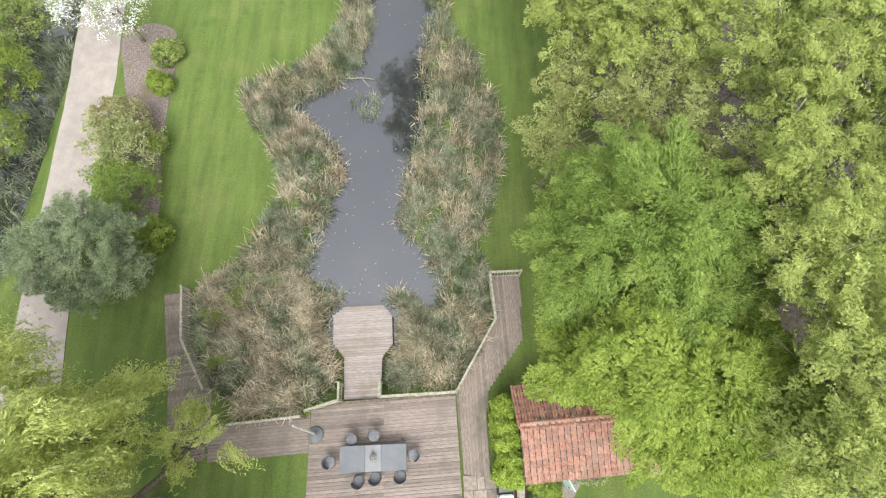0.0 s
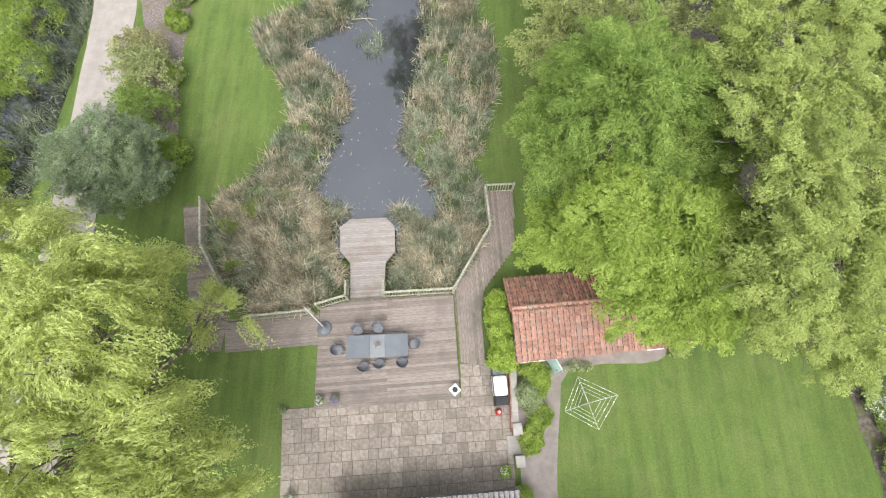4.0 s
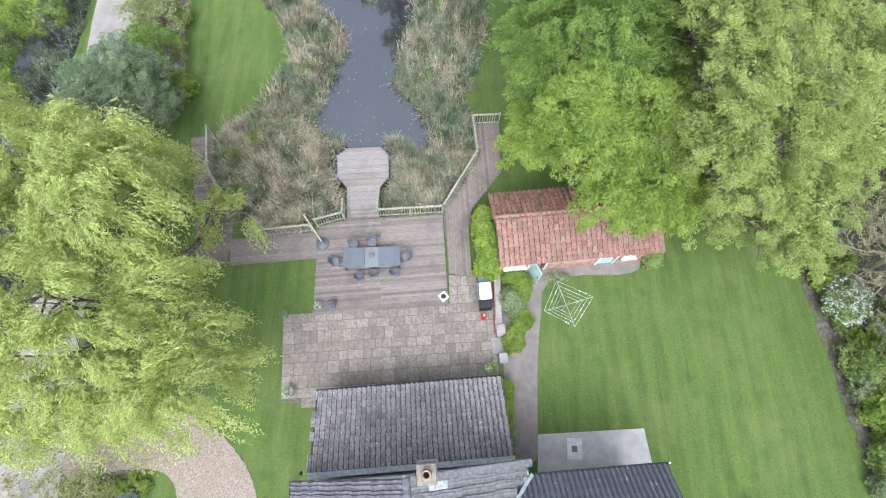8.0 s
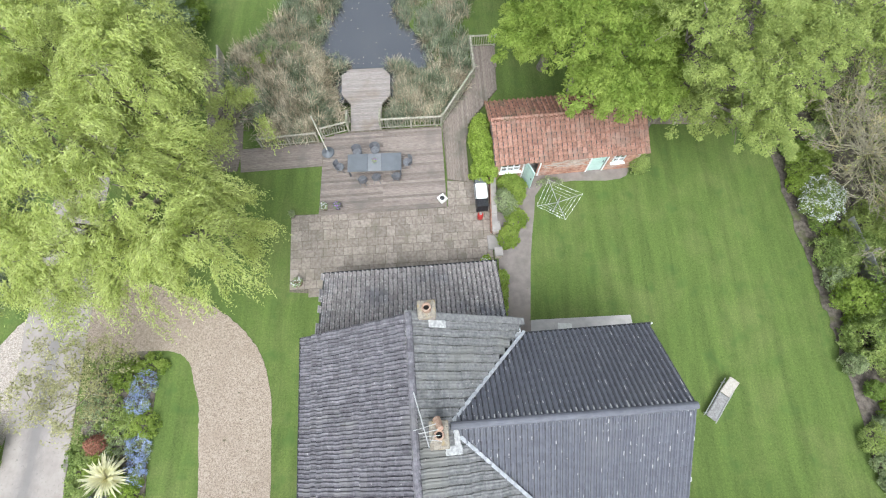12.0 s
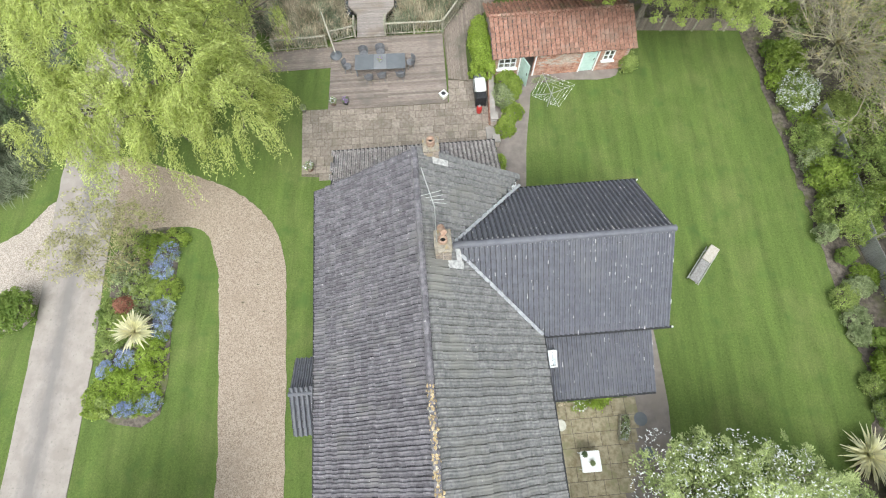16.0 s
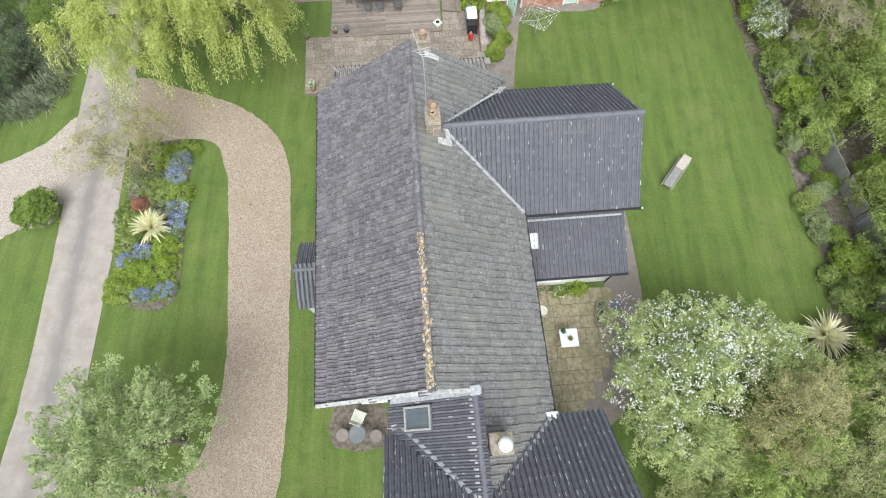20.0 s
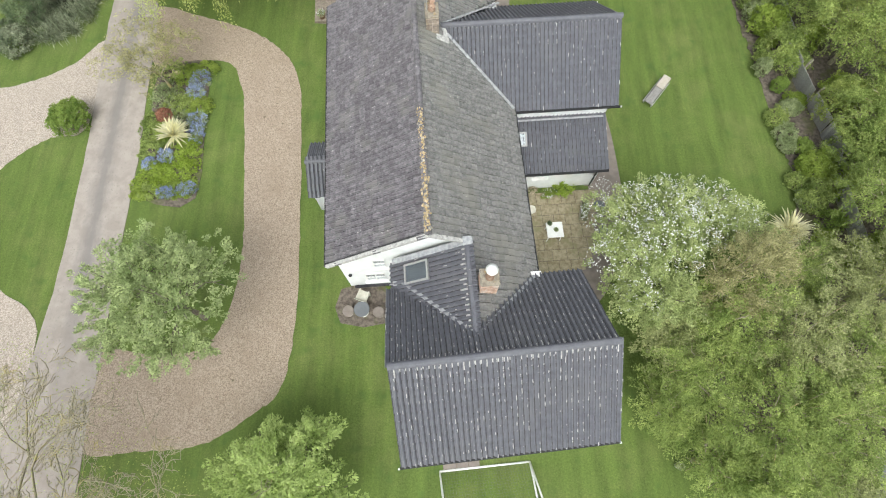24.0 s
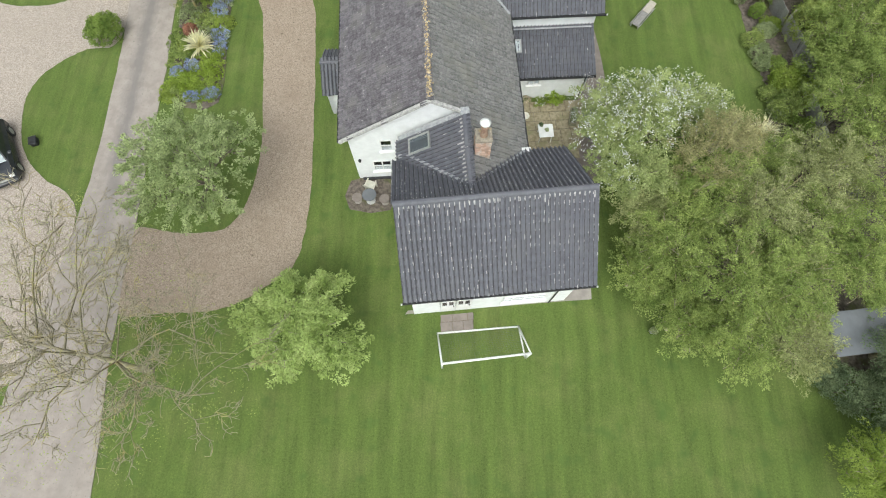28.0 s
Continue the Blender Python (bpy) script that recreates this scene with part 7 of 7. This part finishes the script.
def yucca(label, x, y, rad, seed, n=120):
    y0 = thing("yucca", label, "yucca", x, y, 0)
    r = np.random.default_rng(seed)
    q = []
    for k in range(n):
        a, tilt = r.uniform(0, 6.283), r.uniform(0.25, 1.35)
        ln, w = rad * r.uniform(0.75, 1.1), 0.06
        d = np.array([math.cos(a) * math.sin(tilt), math.sin(a) * math.sin(tilt), math.cos(tilt)])
        side = np.array([-math.sin(a), math.cos(a), 0]) * w
        p = np.array([0, 0, 0.35])
        for s in range(3):
            e = p + d * ln / 3
            w1 = 1 - 0.15 * s if s < 2 else 0.7
            q.append([p - side * w1, e - side * (0.85 if s < 2 else 0.08), e + side * (0.85 if s < 2 else 0.08), p + side * w1])
            p, d = e, unit(d + np.array([0, 0, -0.28]))
    put("leaves", quads_of("leaves", np.array(q), L_YUCCA), y0, "cream-striped sword leaves")
    part("stem", rods(((0, 0, -0.05), (0, 0, 0.4), 0.08, 0.06)), BARK, y0)


def blades(name, label, poly, count, mat, seed, h=(0.4, 0.95), w=0.017, lean=0.6, category="reeds"):
    """Standing and fallen reed blades over an outline, as one mass."""
    r = np.random.default_rng(seed)
    tussock = scatter(poly, count // 22, seed)
    patchy = np.sin(tussock[:, 0] * 1.7 + seed) * np.sin(tussock[:, 1] * 1.3 + 2 * seed) + 0.5 * np.sin(tussock[:, 0] * 3.9) * np.sin(tussock[:, 1] * 3.1)
    tussock = tussock[patchy + r.uniform(-0.7, 1.1, len(tussock)) > 0]
    off = r.normal(size=(len(tussock) * 30, 2)) * 0.13
    p = np.repeat(tussock, 30, 0) + off
    k = len(p)
    z = ground_height(p[:, 0], p[:, 1])
    z = np.maximum(z, WATER_LEVEL - 0.1)
    a = np.where(r.uniform(size=k) < 0.6, np.arctan2(off[:, 1], off[:, 0]) + r.normal(size=k) * 0.5, r.normal(size=k) * 0.7 + 2.2 * np.sin(p[:, 0] * 0.5 + p[:, 1] * 0.4 + seed))
    d = np.c_[np.cos(a), np.sin(a), np.zeros(k)]
    side = np.c_[-np.sin(a), np.cos(a), np.zeros(k)] * w * r.uniform(0.6, 1.4, (k, 1))
    ln = r.uniform(*h, (k, 1))
    tilt = np.clip(np.abs(r.normal(lean, 0.35, (k, 1))), 0.05, 1.5)
    b = np.c_[p, z]
    up = np.array([[0, 0, 1.0]])
    m = b + (d * np.sin(tilt) * 0.5 + up * np.cos(tilt)) * ln * 0.55
    t2 = np.clip(tilt * 1.7, 0, 1.9)
    e = m + (d * np.sin(t2) + up * np.cos(t2)) * ln * 0.5
    e[:, 2] = np.maximum(e[:, 2], z + 0.03)
    q = np.concatenate([np.stack([b - side, m - side, m + side, b + side], 1), np.stack([m - side, e - side * 0.15, e + side * 0.15, m + side], 1)])
    ob = put(name, quads_of(name, q, mat))
    return tagged(ob, label, category, kind="stuff")


WEST_BANK = [(-6.2, 30), (-5.8, 21.7), (-7.4, 18.8), (-9.5, 18.0), (-11.4, 16.8), (-11.1, 15.5), (-9.4, 13.7), (-8.4, 11.6), (-8.35, 9.9), (-9.3, 7.95), (-9.9, 6.5), (-7.0, 5.8), (-6.4, 7.3), (-5.9, 8.9), (-5.5, 10.5), (-5.2, 12.3), (-5.8, 13.4), (-7.1, 14.8), (-8.1, 16.1), (-7.9, 16.8), (-5.4, 17.9), (-4.6, 19.6), (-4.2, 22.3), (-4.2, 30)]
EAST_BANK = [(-0.6, 30), (-0.7, 22.3), (-1.0, 19.7), (-0.9, 16.8), (-1.1, 14.1), (-1.7, 11.6), (-2.2, 9.2), (-1.4, 7.7), (-0.3, 6.4), (0.1, 5.1), (-0.3, 4.0), (0.8, 3.3), (2.5, 3.6), (2.4, 5.8), (2.1, 7.0), (2.5, 8.9), (3.3, 11.6), (3.55, 14.4), (2.75, 17.9), (0.65, 21.7), (0.8, 30)]
SOUTH_WEST = [(-9.6, 6.6), (-11.6, 5.0), (-11.5, 2.8), (-10.1, 0.4), (-8.9, -0.9), (-6.2, -0.5), (-4.9, 0.3), (-4.9, 1.5), (-5.6, 2.2), (-5.6, 4.0), (-5.0, 4.9), (-5.2, 5.4), (-7.4, 6.2)]
SOUTH_EAST = [(-2.2, 0.4), (0.6, 0.55), (2.4, 3.2), (0.6, 3.6), (-0.7, 4.0), (-1.5, 5.0), (-2.5, 4.9), (-1.7, 4.1), (-1.6, 2.4), (-2.15, 1.6)]
blades("reeds", "dry tan reeds and sedge along the west bank", WEST_BANK, 9000, L_REED, 1)
blades("sedge", "grey-green sedge along the west bank", WEST_BANK, 21000, L_SEDGE, 2, (0.35, 0.8))
blades("reeds", "dry tan reeds along the east bank", EAST_BANK, 9000, L_REED, 3)
blades("sedge", "grey-green sedge along the east bank", EAST_BANK, 20000, L_SEDGE, 4, (0.35, 0.8))
blades("reeds", "thick dry tan reeds before the decking", SOUTH_WEST, 15000, L_REED, 5, (0.4, 1.0), lean=0.9)
blades("sedge", "grey-green sedge before the decking", SOUTH_WEST, 12000, L_SEDGE, 6, (0.3, 0.8), lean=0.8)
for i, (x, y, r0) in enumerate(((-10.7, 3.7, 0.7), (-11.0, 2.5, 0.5), (-9.7, 4.6, 0.6), (-9.5, 5.6, 0.6), (-10.2, 1.6, 0.5), (-8.0, 5.4, 0.5))):
    mound("water_plant", "rank green plants among the reeds", x, y, r0, r0 * 0.8, 0.5, (L_MAPLE, L_OLIVE)[i % 2], 700, 0.06, 400 + i, "plant")
blades("reeds", "dry tan reeds beside the jetty", SOUTH_EAST, 9000, L_REED, 7, (0.4, 0.9))
blades("sedge", "green sedge beside the jetty", SOUTH_EAST, 8000, L_SEDGE, 8, (0.4, 0.9))
blades("sedge", "tuft of sedge standing in the pond", [(-5.0, 15.4), (-3.7, 15.3), (-3.4, 16.8), (-4.9, 17.0)], 240, L_SEDGE, 9, (0.3, 0.7))
log = thing("fallen_branch", "pale dead branch lying in the pond", "branch", -4.6, 18.15, WATER_LEVEL)
put("limb", limb_mesh("limb", [bent((-0.85, 0.05, 0.02), (0.8, -0.05, 0.05), 0.045, 0.02, np.random.default_rng(5), 0.05), bent((0.1, 0, 0.04), (0.6, -0.6, 0.03), 0.022, 0.01, np.random.default_rng(6), 0.1)], TWIG, 6), log)
rw = np.random.default_rng(55)
afloat = scatter(POND, 2600, 56)
afloat = afloat[(distance_to(POND, afloat[:, 0], afloat[:, 1]) > -1.3 * rw.uniform(0, 1, len(afloat)) ** 1.5) | (rw.uniform(size=len(afloat)) < 0.06)]
tagged(put("floating_leaves", quads_of("floating_leaves", leaf_quads(np.c_[afloat, np.full(len(afloat), WATER_LEVEL + 0.012)], 0.04, rw, 12.0), L_REED)), "scattered pale leaves afloat on the pond", "leaves", kind="stuff")
blades("sedge", "rank grasses along the ditch", [(-22.9, 26), (-21.9, 18), (-21.7, 10), (-21.9, 2), (-21.4, -5), (-21.7, -9.5), (-26.5, -10), (-27, 26)], 16000, L_SEDGE, 10, (0.4, 1.0))

blades("sedge", "pale tangled waterside plants where the ditch ends", [(-20.9, -2), (-20.5, -7.6), (-20.6, -9.6), (-22.0, -10.8), (-24.5, -11.4), (-25, -2)], 9000, L_SEDGE, 12, (0.4, 1.0), lean=0.8)
for i, (x, y, r0, h) in enumerate(((-23.6, -7.0, 1.4, 1.8), (-22.3, -4.2, 1.2, 1.6), (-24.4, -9.4, 1.2, 1.4))):
    shrub("shrub", "dark leafy shrub at the ditch's end", x, y, r0, r0, h, (L_DARK, L_MID)[i % 2], 2600, 0.055, 250 + i)

# hedge and beds by the outbuilding
for i in range(5):
    shrub("hedge_bush", "bright lime-green hedge bush by the walkway", 2.85 + 0.06 * i, -0.55 - 0.68 * i, 0.62, 0.5, 1.75, L_LIME, 1700, 0.075, 80 + i, category="hedge")
shrub("bay_shrub", "green leafy shrub against the outbuilding", 4.4, -3.7, 0.7, 0.55, 0.9, L_MAPLE, 1500, 0.07, 90)
shrub("rosemary", "dusky grey-green shrub by the garden wall", 4.15, -4.9, 0.6, 0.75, 0.9, L_OLIVE, 1800, 0.045, 91)
shrub("bay_shrub", "low green shrub by the path", 4.3, -6.5, 0.55, 0.75, 0.5, L_MAPLE, 1400, 0.06, 92)
shrub("bay_shrub", "bright green shrub between garden wall and path", 4.8, -4.1, 0.6, 0.8, 0.75, L_MAPLE, 1700, 0.06, 87)
shrub("bay_shrub", "green shrub between garden wall and path", 4.65, -5.6, 0.5, 0.75, 0.6, L_MAPLE, 1500, 0.06, 88)
for i in range(5):
    shrub("ivy", "trailing ivy against the extension wall", 3.78, -8.9 - 0.72 * i, 0.3, 0.45, 0.8, L_MAPLE, 700, 0.055, 93 + i)
mound("border_plant", "low green plants below the lean-to", 7.7, -21.0, 0.5, 0.35, 0.5, L_LIME, 700, 0.06, 100, "plant")
mound("border_plant", "small flowering plant below the lean-to", 6.9, -21.2, 0.32, 0.28, 0.35, L_MAPLE, 350, 0.05, 101, "plant", L_BLOSSOM, 60)
mound("border_plant", "faded brown plant below the lean-to", 6.05, -21.0, 0.4, 0.22, 0.25, L_REED, 300, 0.045, 102, "plant")
mound("border_plant", "plants along the outbuilding's foot", 6.6, -3.45, 0.7, 0.2, 0.3, L_OLIVE, 400, 0.05, 103, "plant")
shrub("bay_shrub", "dark shrub at the outbuilding's end", 11.3, -2.6, 0.6, 0.6, 1.1, L_HEDGE, 1200, 0.06, 104)

# island bed
for i, (x, y, rx, ry) in enumerate(((-13.05, -13.9, 0.55, 0.7), (-13.15, -14.8, 0.5, 0.45), (-12.75, -16.7, 0.55, 0.55), (-12.6, -17.6, 0.4, 0.6), (-14.0, -19.05, 0.45, 0.4), (-14.85, -19.6, 0.3, 0.4), (-12.55, -21.05, 0.5, 0.4), (-13.6, -21.3, 0.55, 0.3))):
    mound("forget_me_nots", "drift of pale blue forget-me-nots in the island bed", x, y, rx, ry, 0.24, L_OLIVE, 700, 0.05, 110 + i, "flowers", L_BLUE, 950, 0.03)
for i, (x, y, rx, ry, h, m) in enumerate(((-13.2, -20.1, 0.9, 0.7, 0.3, L_LIME), (-14.4, -20.4, 0.8, 0.7, 0.3, L_LIME), (-12.75, -19.0, 0.55, 0.7, 0.4, L_LIME), (-14.9, -18.4, 0.6, 0.6, 0.3, L_HEDGE), (-12.9, -15.7, 0.7, 0.5, 0.35, L_MAPLE), (-13.9, -13.6, 0.6, 0.5, 0.4, L_MAPLE), (-13.9, -19.9, 0.8, 0.6, 0.3, L_LIME), (-15.2, -17.2, 0.5, 0.8, 0.3, L_HEDGE), (-13.9, -15.6, 0.7, 0.8, 0.3, L_HEDGE),
                                              (-14.9, -15.0, 0.6, 0.8, 0.3, L_OLIVE), (-14.7, -13.2, 0.7, 0.6, 0.3, L_HEDGE), (-15.0, -21.0, 0.5, 0.5, 0.3, L_MAPLE), (-13.9, -16.6, 0.7, 0.6, 0.3, L_OLIVE), (-13.0, -18.2, 0.6, 0.5, 0.3, L_MAPLE), (-14.5, -17.3, 0.7, 0.6, 0.3, L_MAPLE), (-12.9, -20.9, 0.6, 0.5, 0.28, L_MAPLE), (-14.3, -21.2, 0.7, 0.35, 0.28, L_HEDGE), (-12.9, -13.0, 0.6, 0.3, 0.25, L_MAPLE))):
    mound("bedding_plants", "leafy green bedding plants in the island bed", x, y, rx * 1.3, ry * 1.3, h, m, 1900, 0.055, 120 + i, "plants")
yucca("variegated cream and green yucca in the island bed", -13.7, -17.85, 1.08, 130)
shrub("berberis", "small bronze-leaved shrub in the island bed", -14.6, -16.5, 0.5, 0.4, 0.7, L_RED, 900, 0.05, 131)
tree("cherry_tree", "small half-bare bronze-green tree over the island bed", -14.7, -14.4, [(-15.2, -13.2, 2.6, 1.5, 1.2, 0.8), (-14.3, -15.0, 2.4, 1.3, 1.2, 0.8), (-16.2, -14.8, 2.4, 1.1, 1.0, 0.7), (-14.0, -13.2, 2.2, 1.2, 1.0, 0.7)], L_BRONZE, 5200, 0.055, 132, 0.07, spread=0.22, wild=0.4, subs=9, bark=TWIG)

# west side shrubs
shrub("laurel", "rounded green shrub beside the gravel yard", -19.5, -16.8, 1.0, 1.0, 1.4, L_MID, 3000, 0.075, 140)
for i, (x, y, r, h, m) in enumerate(((-16.3, 12.2, 1.6, 2.6, L_THORN), (-15.8, 10.2, 1.5, 2.2, L_MID), (-17.0, 14.0, 1.3, 2.3, L_BRONZE), (-14.4, 7.6, 1.0, 1.4, L_MAPLE), (-15.9, 17.0, 0.7, 1.0, L_MAPLE), (-15.1, 13.2, 0.55, 0.7, L_LIME), (-15.7, 19.2, 0.8, 1.0, L_HEDGE), (-23.4, 12.6, 2.0, 2.2, L_MAPLE), (-24.4, 16.8, 1.8, 2.4, L_MAPLE),
                                          (-25.0, 21.0, 2.2, 3.0, L_HEDGE), (-24.0, 6.8, 1.6, 2.0, L_MAPLE), (-26.4, 10.0, 2.0, 3.0, L_HEDGE), (-26.6, 1.0, 2.2, 3.4, L_DARK), (-26.0, -5.0, 2.2, 3.0, L_DARK), (-24.5, -11.2, 1.2, 0.9, L_SEDGE))):
    shrub("shrub", "leafy shrub in the border along the drive", x, y, r, r, h, m, int(1500 * r + 600), 0.07, 150 + i)
t = tree("cherry_tree", "small tree in white blossom over the drive", -17.6, 20.4, [(-18.8, 19.6, 3.4, 1.6, 1.2, 1.0), (-16.8, 19.0, 3.2, 1.4, 1.1, 0.9), (-19.6, 21.0, 3.0, 1.6, 1.4, 1.0)], L_OLIVE, 2600, 0.06, 170, 0.1, spread=0.25, wild=0.35)
put("blossom", crown_mesh("blossom", [(-1.2, -0.8, 3.45, 1.6, 1.2, 1.0), (0.8, -1.4, 3.25, 1.4, 1.1, 0.9), (-2.0, 0.6, 3.0, 1.6, 1.4, 1.0)], 5000, 0.05, L_BLOSSOM, 171, 0.2, 10, 0.9, 0.0, 0.2, 0.3), t)

# east border
shrub("viburnum", "shrub smothered in white flower heads by the lawn", 20.6, -4.9, 1.15, 1.2, 1.4, L_HEDGE, 1800, 0.07, 180, L_BLOSSOM, 2000, fsize=0.058)
for i, (x, y, r, h, m) in enumerate(((20.2, -2.6, 1.1, 1.5, L_MAPLE), (19.7, -3.8, 0.5, 0.7, L_LIME), (20.6, -8.0, 1.0, 1.2, L_HEDGE), (20.8, -10.0, 1.1, 1.6, L_MAPLE), (21.1, -12.0, 1.3, 1.7, L_HEDGE), (22.8, -9.6, 1.6, 2.6, L_HEDGE), (21.0, -15.8, 0.6, 0.7, L_OLIVE), (21.3, -19.6, 0.9, 1.2, L_MAPLE), (20.9, -21.4, 0.9, 1.1, L_HEDGE),
                                          (22.8, -19.8, 1.4, 2.6, L_HEDGE), (20.4, -18.3, 0.5, 0.6, L_OLIVE), (20.5, -24.9, 0.9, 1.1, L_HEDGE), (22.4, -25.4, 1.4, 2.4, L_MAPLE), (22.2, -6.4, 1.3, 1.6, L_YELLOW), (23.4, -16.0, 1.4, 2.4, L_YELLOW), (24.6, -8.6, 2.0, 3.4, L_YELLOW), (24.6, -20.6, 2.0, 3.6, L_HEDGE))):
    shrub("shrub", "mixed green shrub in the boundary border", x, y, r, r, h, m, int(1500 * r + 500), 0.07, 190 + i)
for i, (x, y, r0, h) in enumerate(((21.6, -13.0, 0.9, 1.3), (23.6, -15.2, 1.1, 1.8), (23.8, -18.4, 1.2, 2.0), (22.6, -20.6, 1.0, 1.5), (21.8, -7.4, 0.9, 1.4), (22.4, -11.2, 1.0, 1.8))):
    shrub("shrub", "bushy green shrub against the boundary fence", x, y, r0, r0, h, (L_HEDGE, L_MAPLE)[i % 2], int(1500 * r0 + 500), 0.06, 230 + i)
rb = np.random.default_rng(300)
for i in range(26):
    y = 1.5 - i * 1.05
    x = 20.2 + 0.5 * math.sin(i * 1.7) + (1.0 if y > -1 else 0) + (0.35 if y < -14 else 0)
    r0 = rb.uniform(0.45, 0.85)
    shrub("border_shrub", "low leafy shrub at the front of the boundary border", x + rb.uniform(0, 0.6), y, r0, r0, rb.uniform(0.5, 1.1), (L_MAPLE, L_HEDGE, L_OLIVE, L_MID)[i % 4], 1100, 0.055, 320 + i)
for i in range(15):
    y = 5 - i * 2.1
    x = 25.2 + 1.4 * math.sin(i * 2.1)
    h = rb.uniform(3.2, 5.2)
    t = tree("sallow_tree", "tangled yellow-green sallow behind the fence", x, y, [(x - 0.8, y, h * 0.66, 1.6, 1.6, h * 0.28), (x + 0.9, y + 0.6, h * 0.7, 1.6, 1.6, h * 0.28), (x, y - 0.9, h * 0.55, 1.5, 1.5, h * 0.3), (x + 2.4, y, h * 0.7, 1.8, 1.8, h * 0.28)], (L_HEDGE, L_YELLOW, L_HEDGE)[i % 3], 9000, 0.06, 360 + i, 0.1, wild=0.3, subs=7)
    tagged(t, group="boundary thicket")
yucca("variegated yucca at the lawn's corner", 19.1, -23.4, 1.3, 210)
# Dark-leaved shrubs added to stand in for the deep shade by the hut.
for i, (x, y, r0, h) in enumerate(((20.4, -37.2, 1.1, 1.5), (21.6, -37.9, 1.3, 2.2), (22.9, -37.2, 1.5, 2.6), (21.8, -39.6, 1.1, 1.8), (19.6, -36.4, 0.8, 1.2))):
    shrub("yew", "dark dense shrub added to give the deep shade beside the hut", x, y, r0, r0, h, L_DARK, int(1500 * r0 + 500), 0.055, 240 + i)
pot_plant("small white pot at the thicket's edge", 11.8, -34.6, 0.0, 0.14, 0.28, WHITE, L_OLIVE, 211)


def forked(a, b, rad, r, depth, lines):
    """A limb from a to b that forks again and again into curling twigs."""
    run = bent(a, b, rad, max(0.009, rad * 0.45), r, 0.2, 5 if depth > 1 else 4)
    lines.append(run)
    if not depth:
        return
    ln = (b - a).length
    for k in range(4):
        at = run[min(len(run) - 1, 1 + k)][0]
        way = (b - a).normalized() + Vector((r.normal(), r.normal(), r.normal() * 0.4 + 0.08)) * 0.7
        forked(at, at + way.normalized() * ln * r.uniform(0.36, 0.6), max(0.013, rad * 0.45), r, depth - 1, lines)


def bare_tree(name, label, x, y, crotch, spine, tips, girth, seed, buds, depth=4):
    """A tree of forking grey-yellow branches with hardly a leaf."""
    t = thing(name, label, "tree", x, y, 0)
    r = np.random.default_rng(seed)
    crotch = Vector(crotch) - Vector((x, y, 0))
    put("trunk", limb_mesh("trunk", [[(Vector((0, 0, -0.1)), girth * 1.5)] + bent((0, 0, 0.3), crotch, girth, girth * 0.75, r, 0.03)], TWIG, 9), t)
    spine = Vector(spine)
    put("limb", limb_mesh("limb", [bent(crotch, crotch + spine, girth * 0.75, girth * 0.3, r, 0.08, 6)], TWIG, 8), t)
    for tip in tips:
        lines = []
        goal = Vector(tip) - Vector((x, y, 0))
        at = min(1.0, max(0.0, (goal - crotch).dot(spine) / spine.length_squared * 0.6 + r.uniform(-0.1, 0.2)))
        forked(crotch + spine * at, goal, girth * r.uniform(0.3, 0.45), r, depth, lines)
        put("limb", limb_mesh("limb", lines, TWIG, 3), t)
    put("bud_haze", crown_mesh("bud_haze", [(a - x, b - y, c, 1.6, 1.6, 0.8) for a, b, c in tips], buds, 0.03, L_YELLOW, seed, 0.15, 5, 0.7, -0.5, 0.6), t)
    return t


bare_tree("walnut_tree", "wide bare tree with lichen-yellow twigs over the drive", -12.6, -37.0, (-13.3, -36.8, 1.7), (-3.2, 0.6, 1.9), [(-7.4, -38.2, 4.4), (-7.6, -36.4, 4.6), (-9.8, -35.2, 4.7), (-12.2, -34.0, 5.4), (-13.6, -32.2, 5.6), (-16.2, -32.6, 5.6), (-17.8, -35.2, 5.0), (-16.8, -38.4, 4.9), (-13.6, -40.2, 4.8), (-10.4, -39.6, 4.4), (-15.2, -34.6, 5.2), (-11.6, -37.6, 5.0), (-19.4, -33.2, 4.6), (-10.4, -37.2, 4.9), (-14.6, -38.4, 5.2), (-15.2, -36.4, 5.6), (-14.8, -31.4, 5.0), (-11.8, -33.0, 4.8)], 0.15, 220, 6500)
bare_tree("elder_tree", "wide half-bare grey tree arching over the border", 22.6, -3.0, (22.4, -2.9, 1.8), (-1.2, -0.6, 1.4), [(19.2, -1.2, 4.0), (19.9, -4.2, 4.0), (21.6, -1.4, 4.8), (21.2, 1.2, 4.2), (21.4, -6.0, 4.3), (20.4, -8.4, 3.6), (23.8, -3.6, 5.2), (20.6, -2.4, 4.6), (22.6, -7.6, 4.4), (23.4, 0.4, 4.8), (18.6, -2.8, 3.2), (20.2, -6.4, 3.6), (22.0, -4.6, 5.0), (19.6, -0.2, 3.4), (20.4, -0.6, 4.4), (20.2, -3.4, 4.8), (20.8, -5.0, 4.6), (20.9, -7.2, 4.0), (21.6, -2.8, 5.2), (22.4, -6.2, 4.6), (22.8, -1.0, 5.0), (19.8, -5.2, 3.0), (21.4, -8.6, 4.0), (23.2, -5.4, 5.0), (22.0, 0.6, 4.6), (24.4, -2.0, 5.0), (24.2, -7.0, 4.4), (19.9, -2.2, 4.2)], 0.15, 221, 9000)
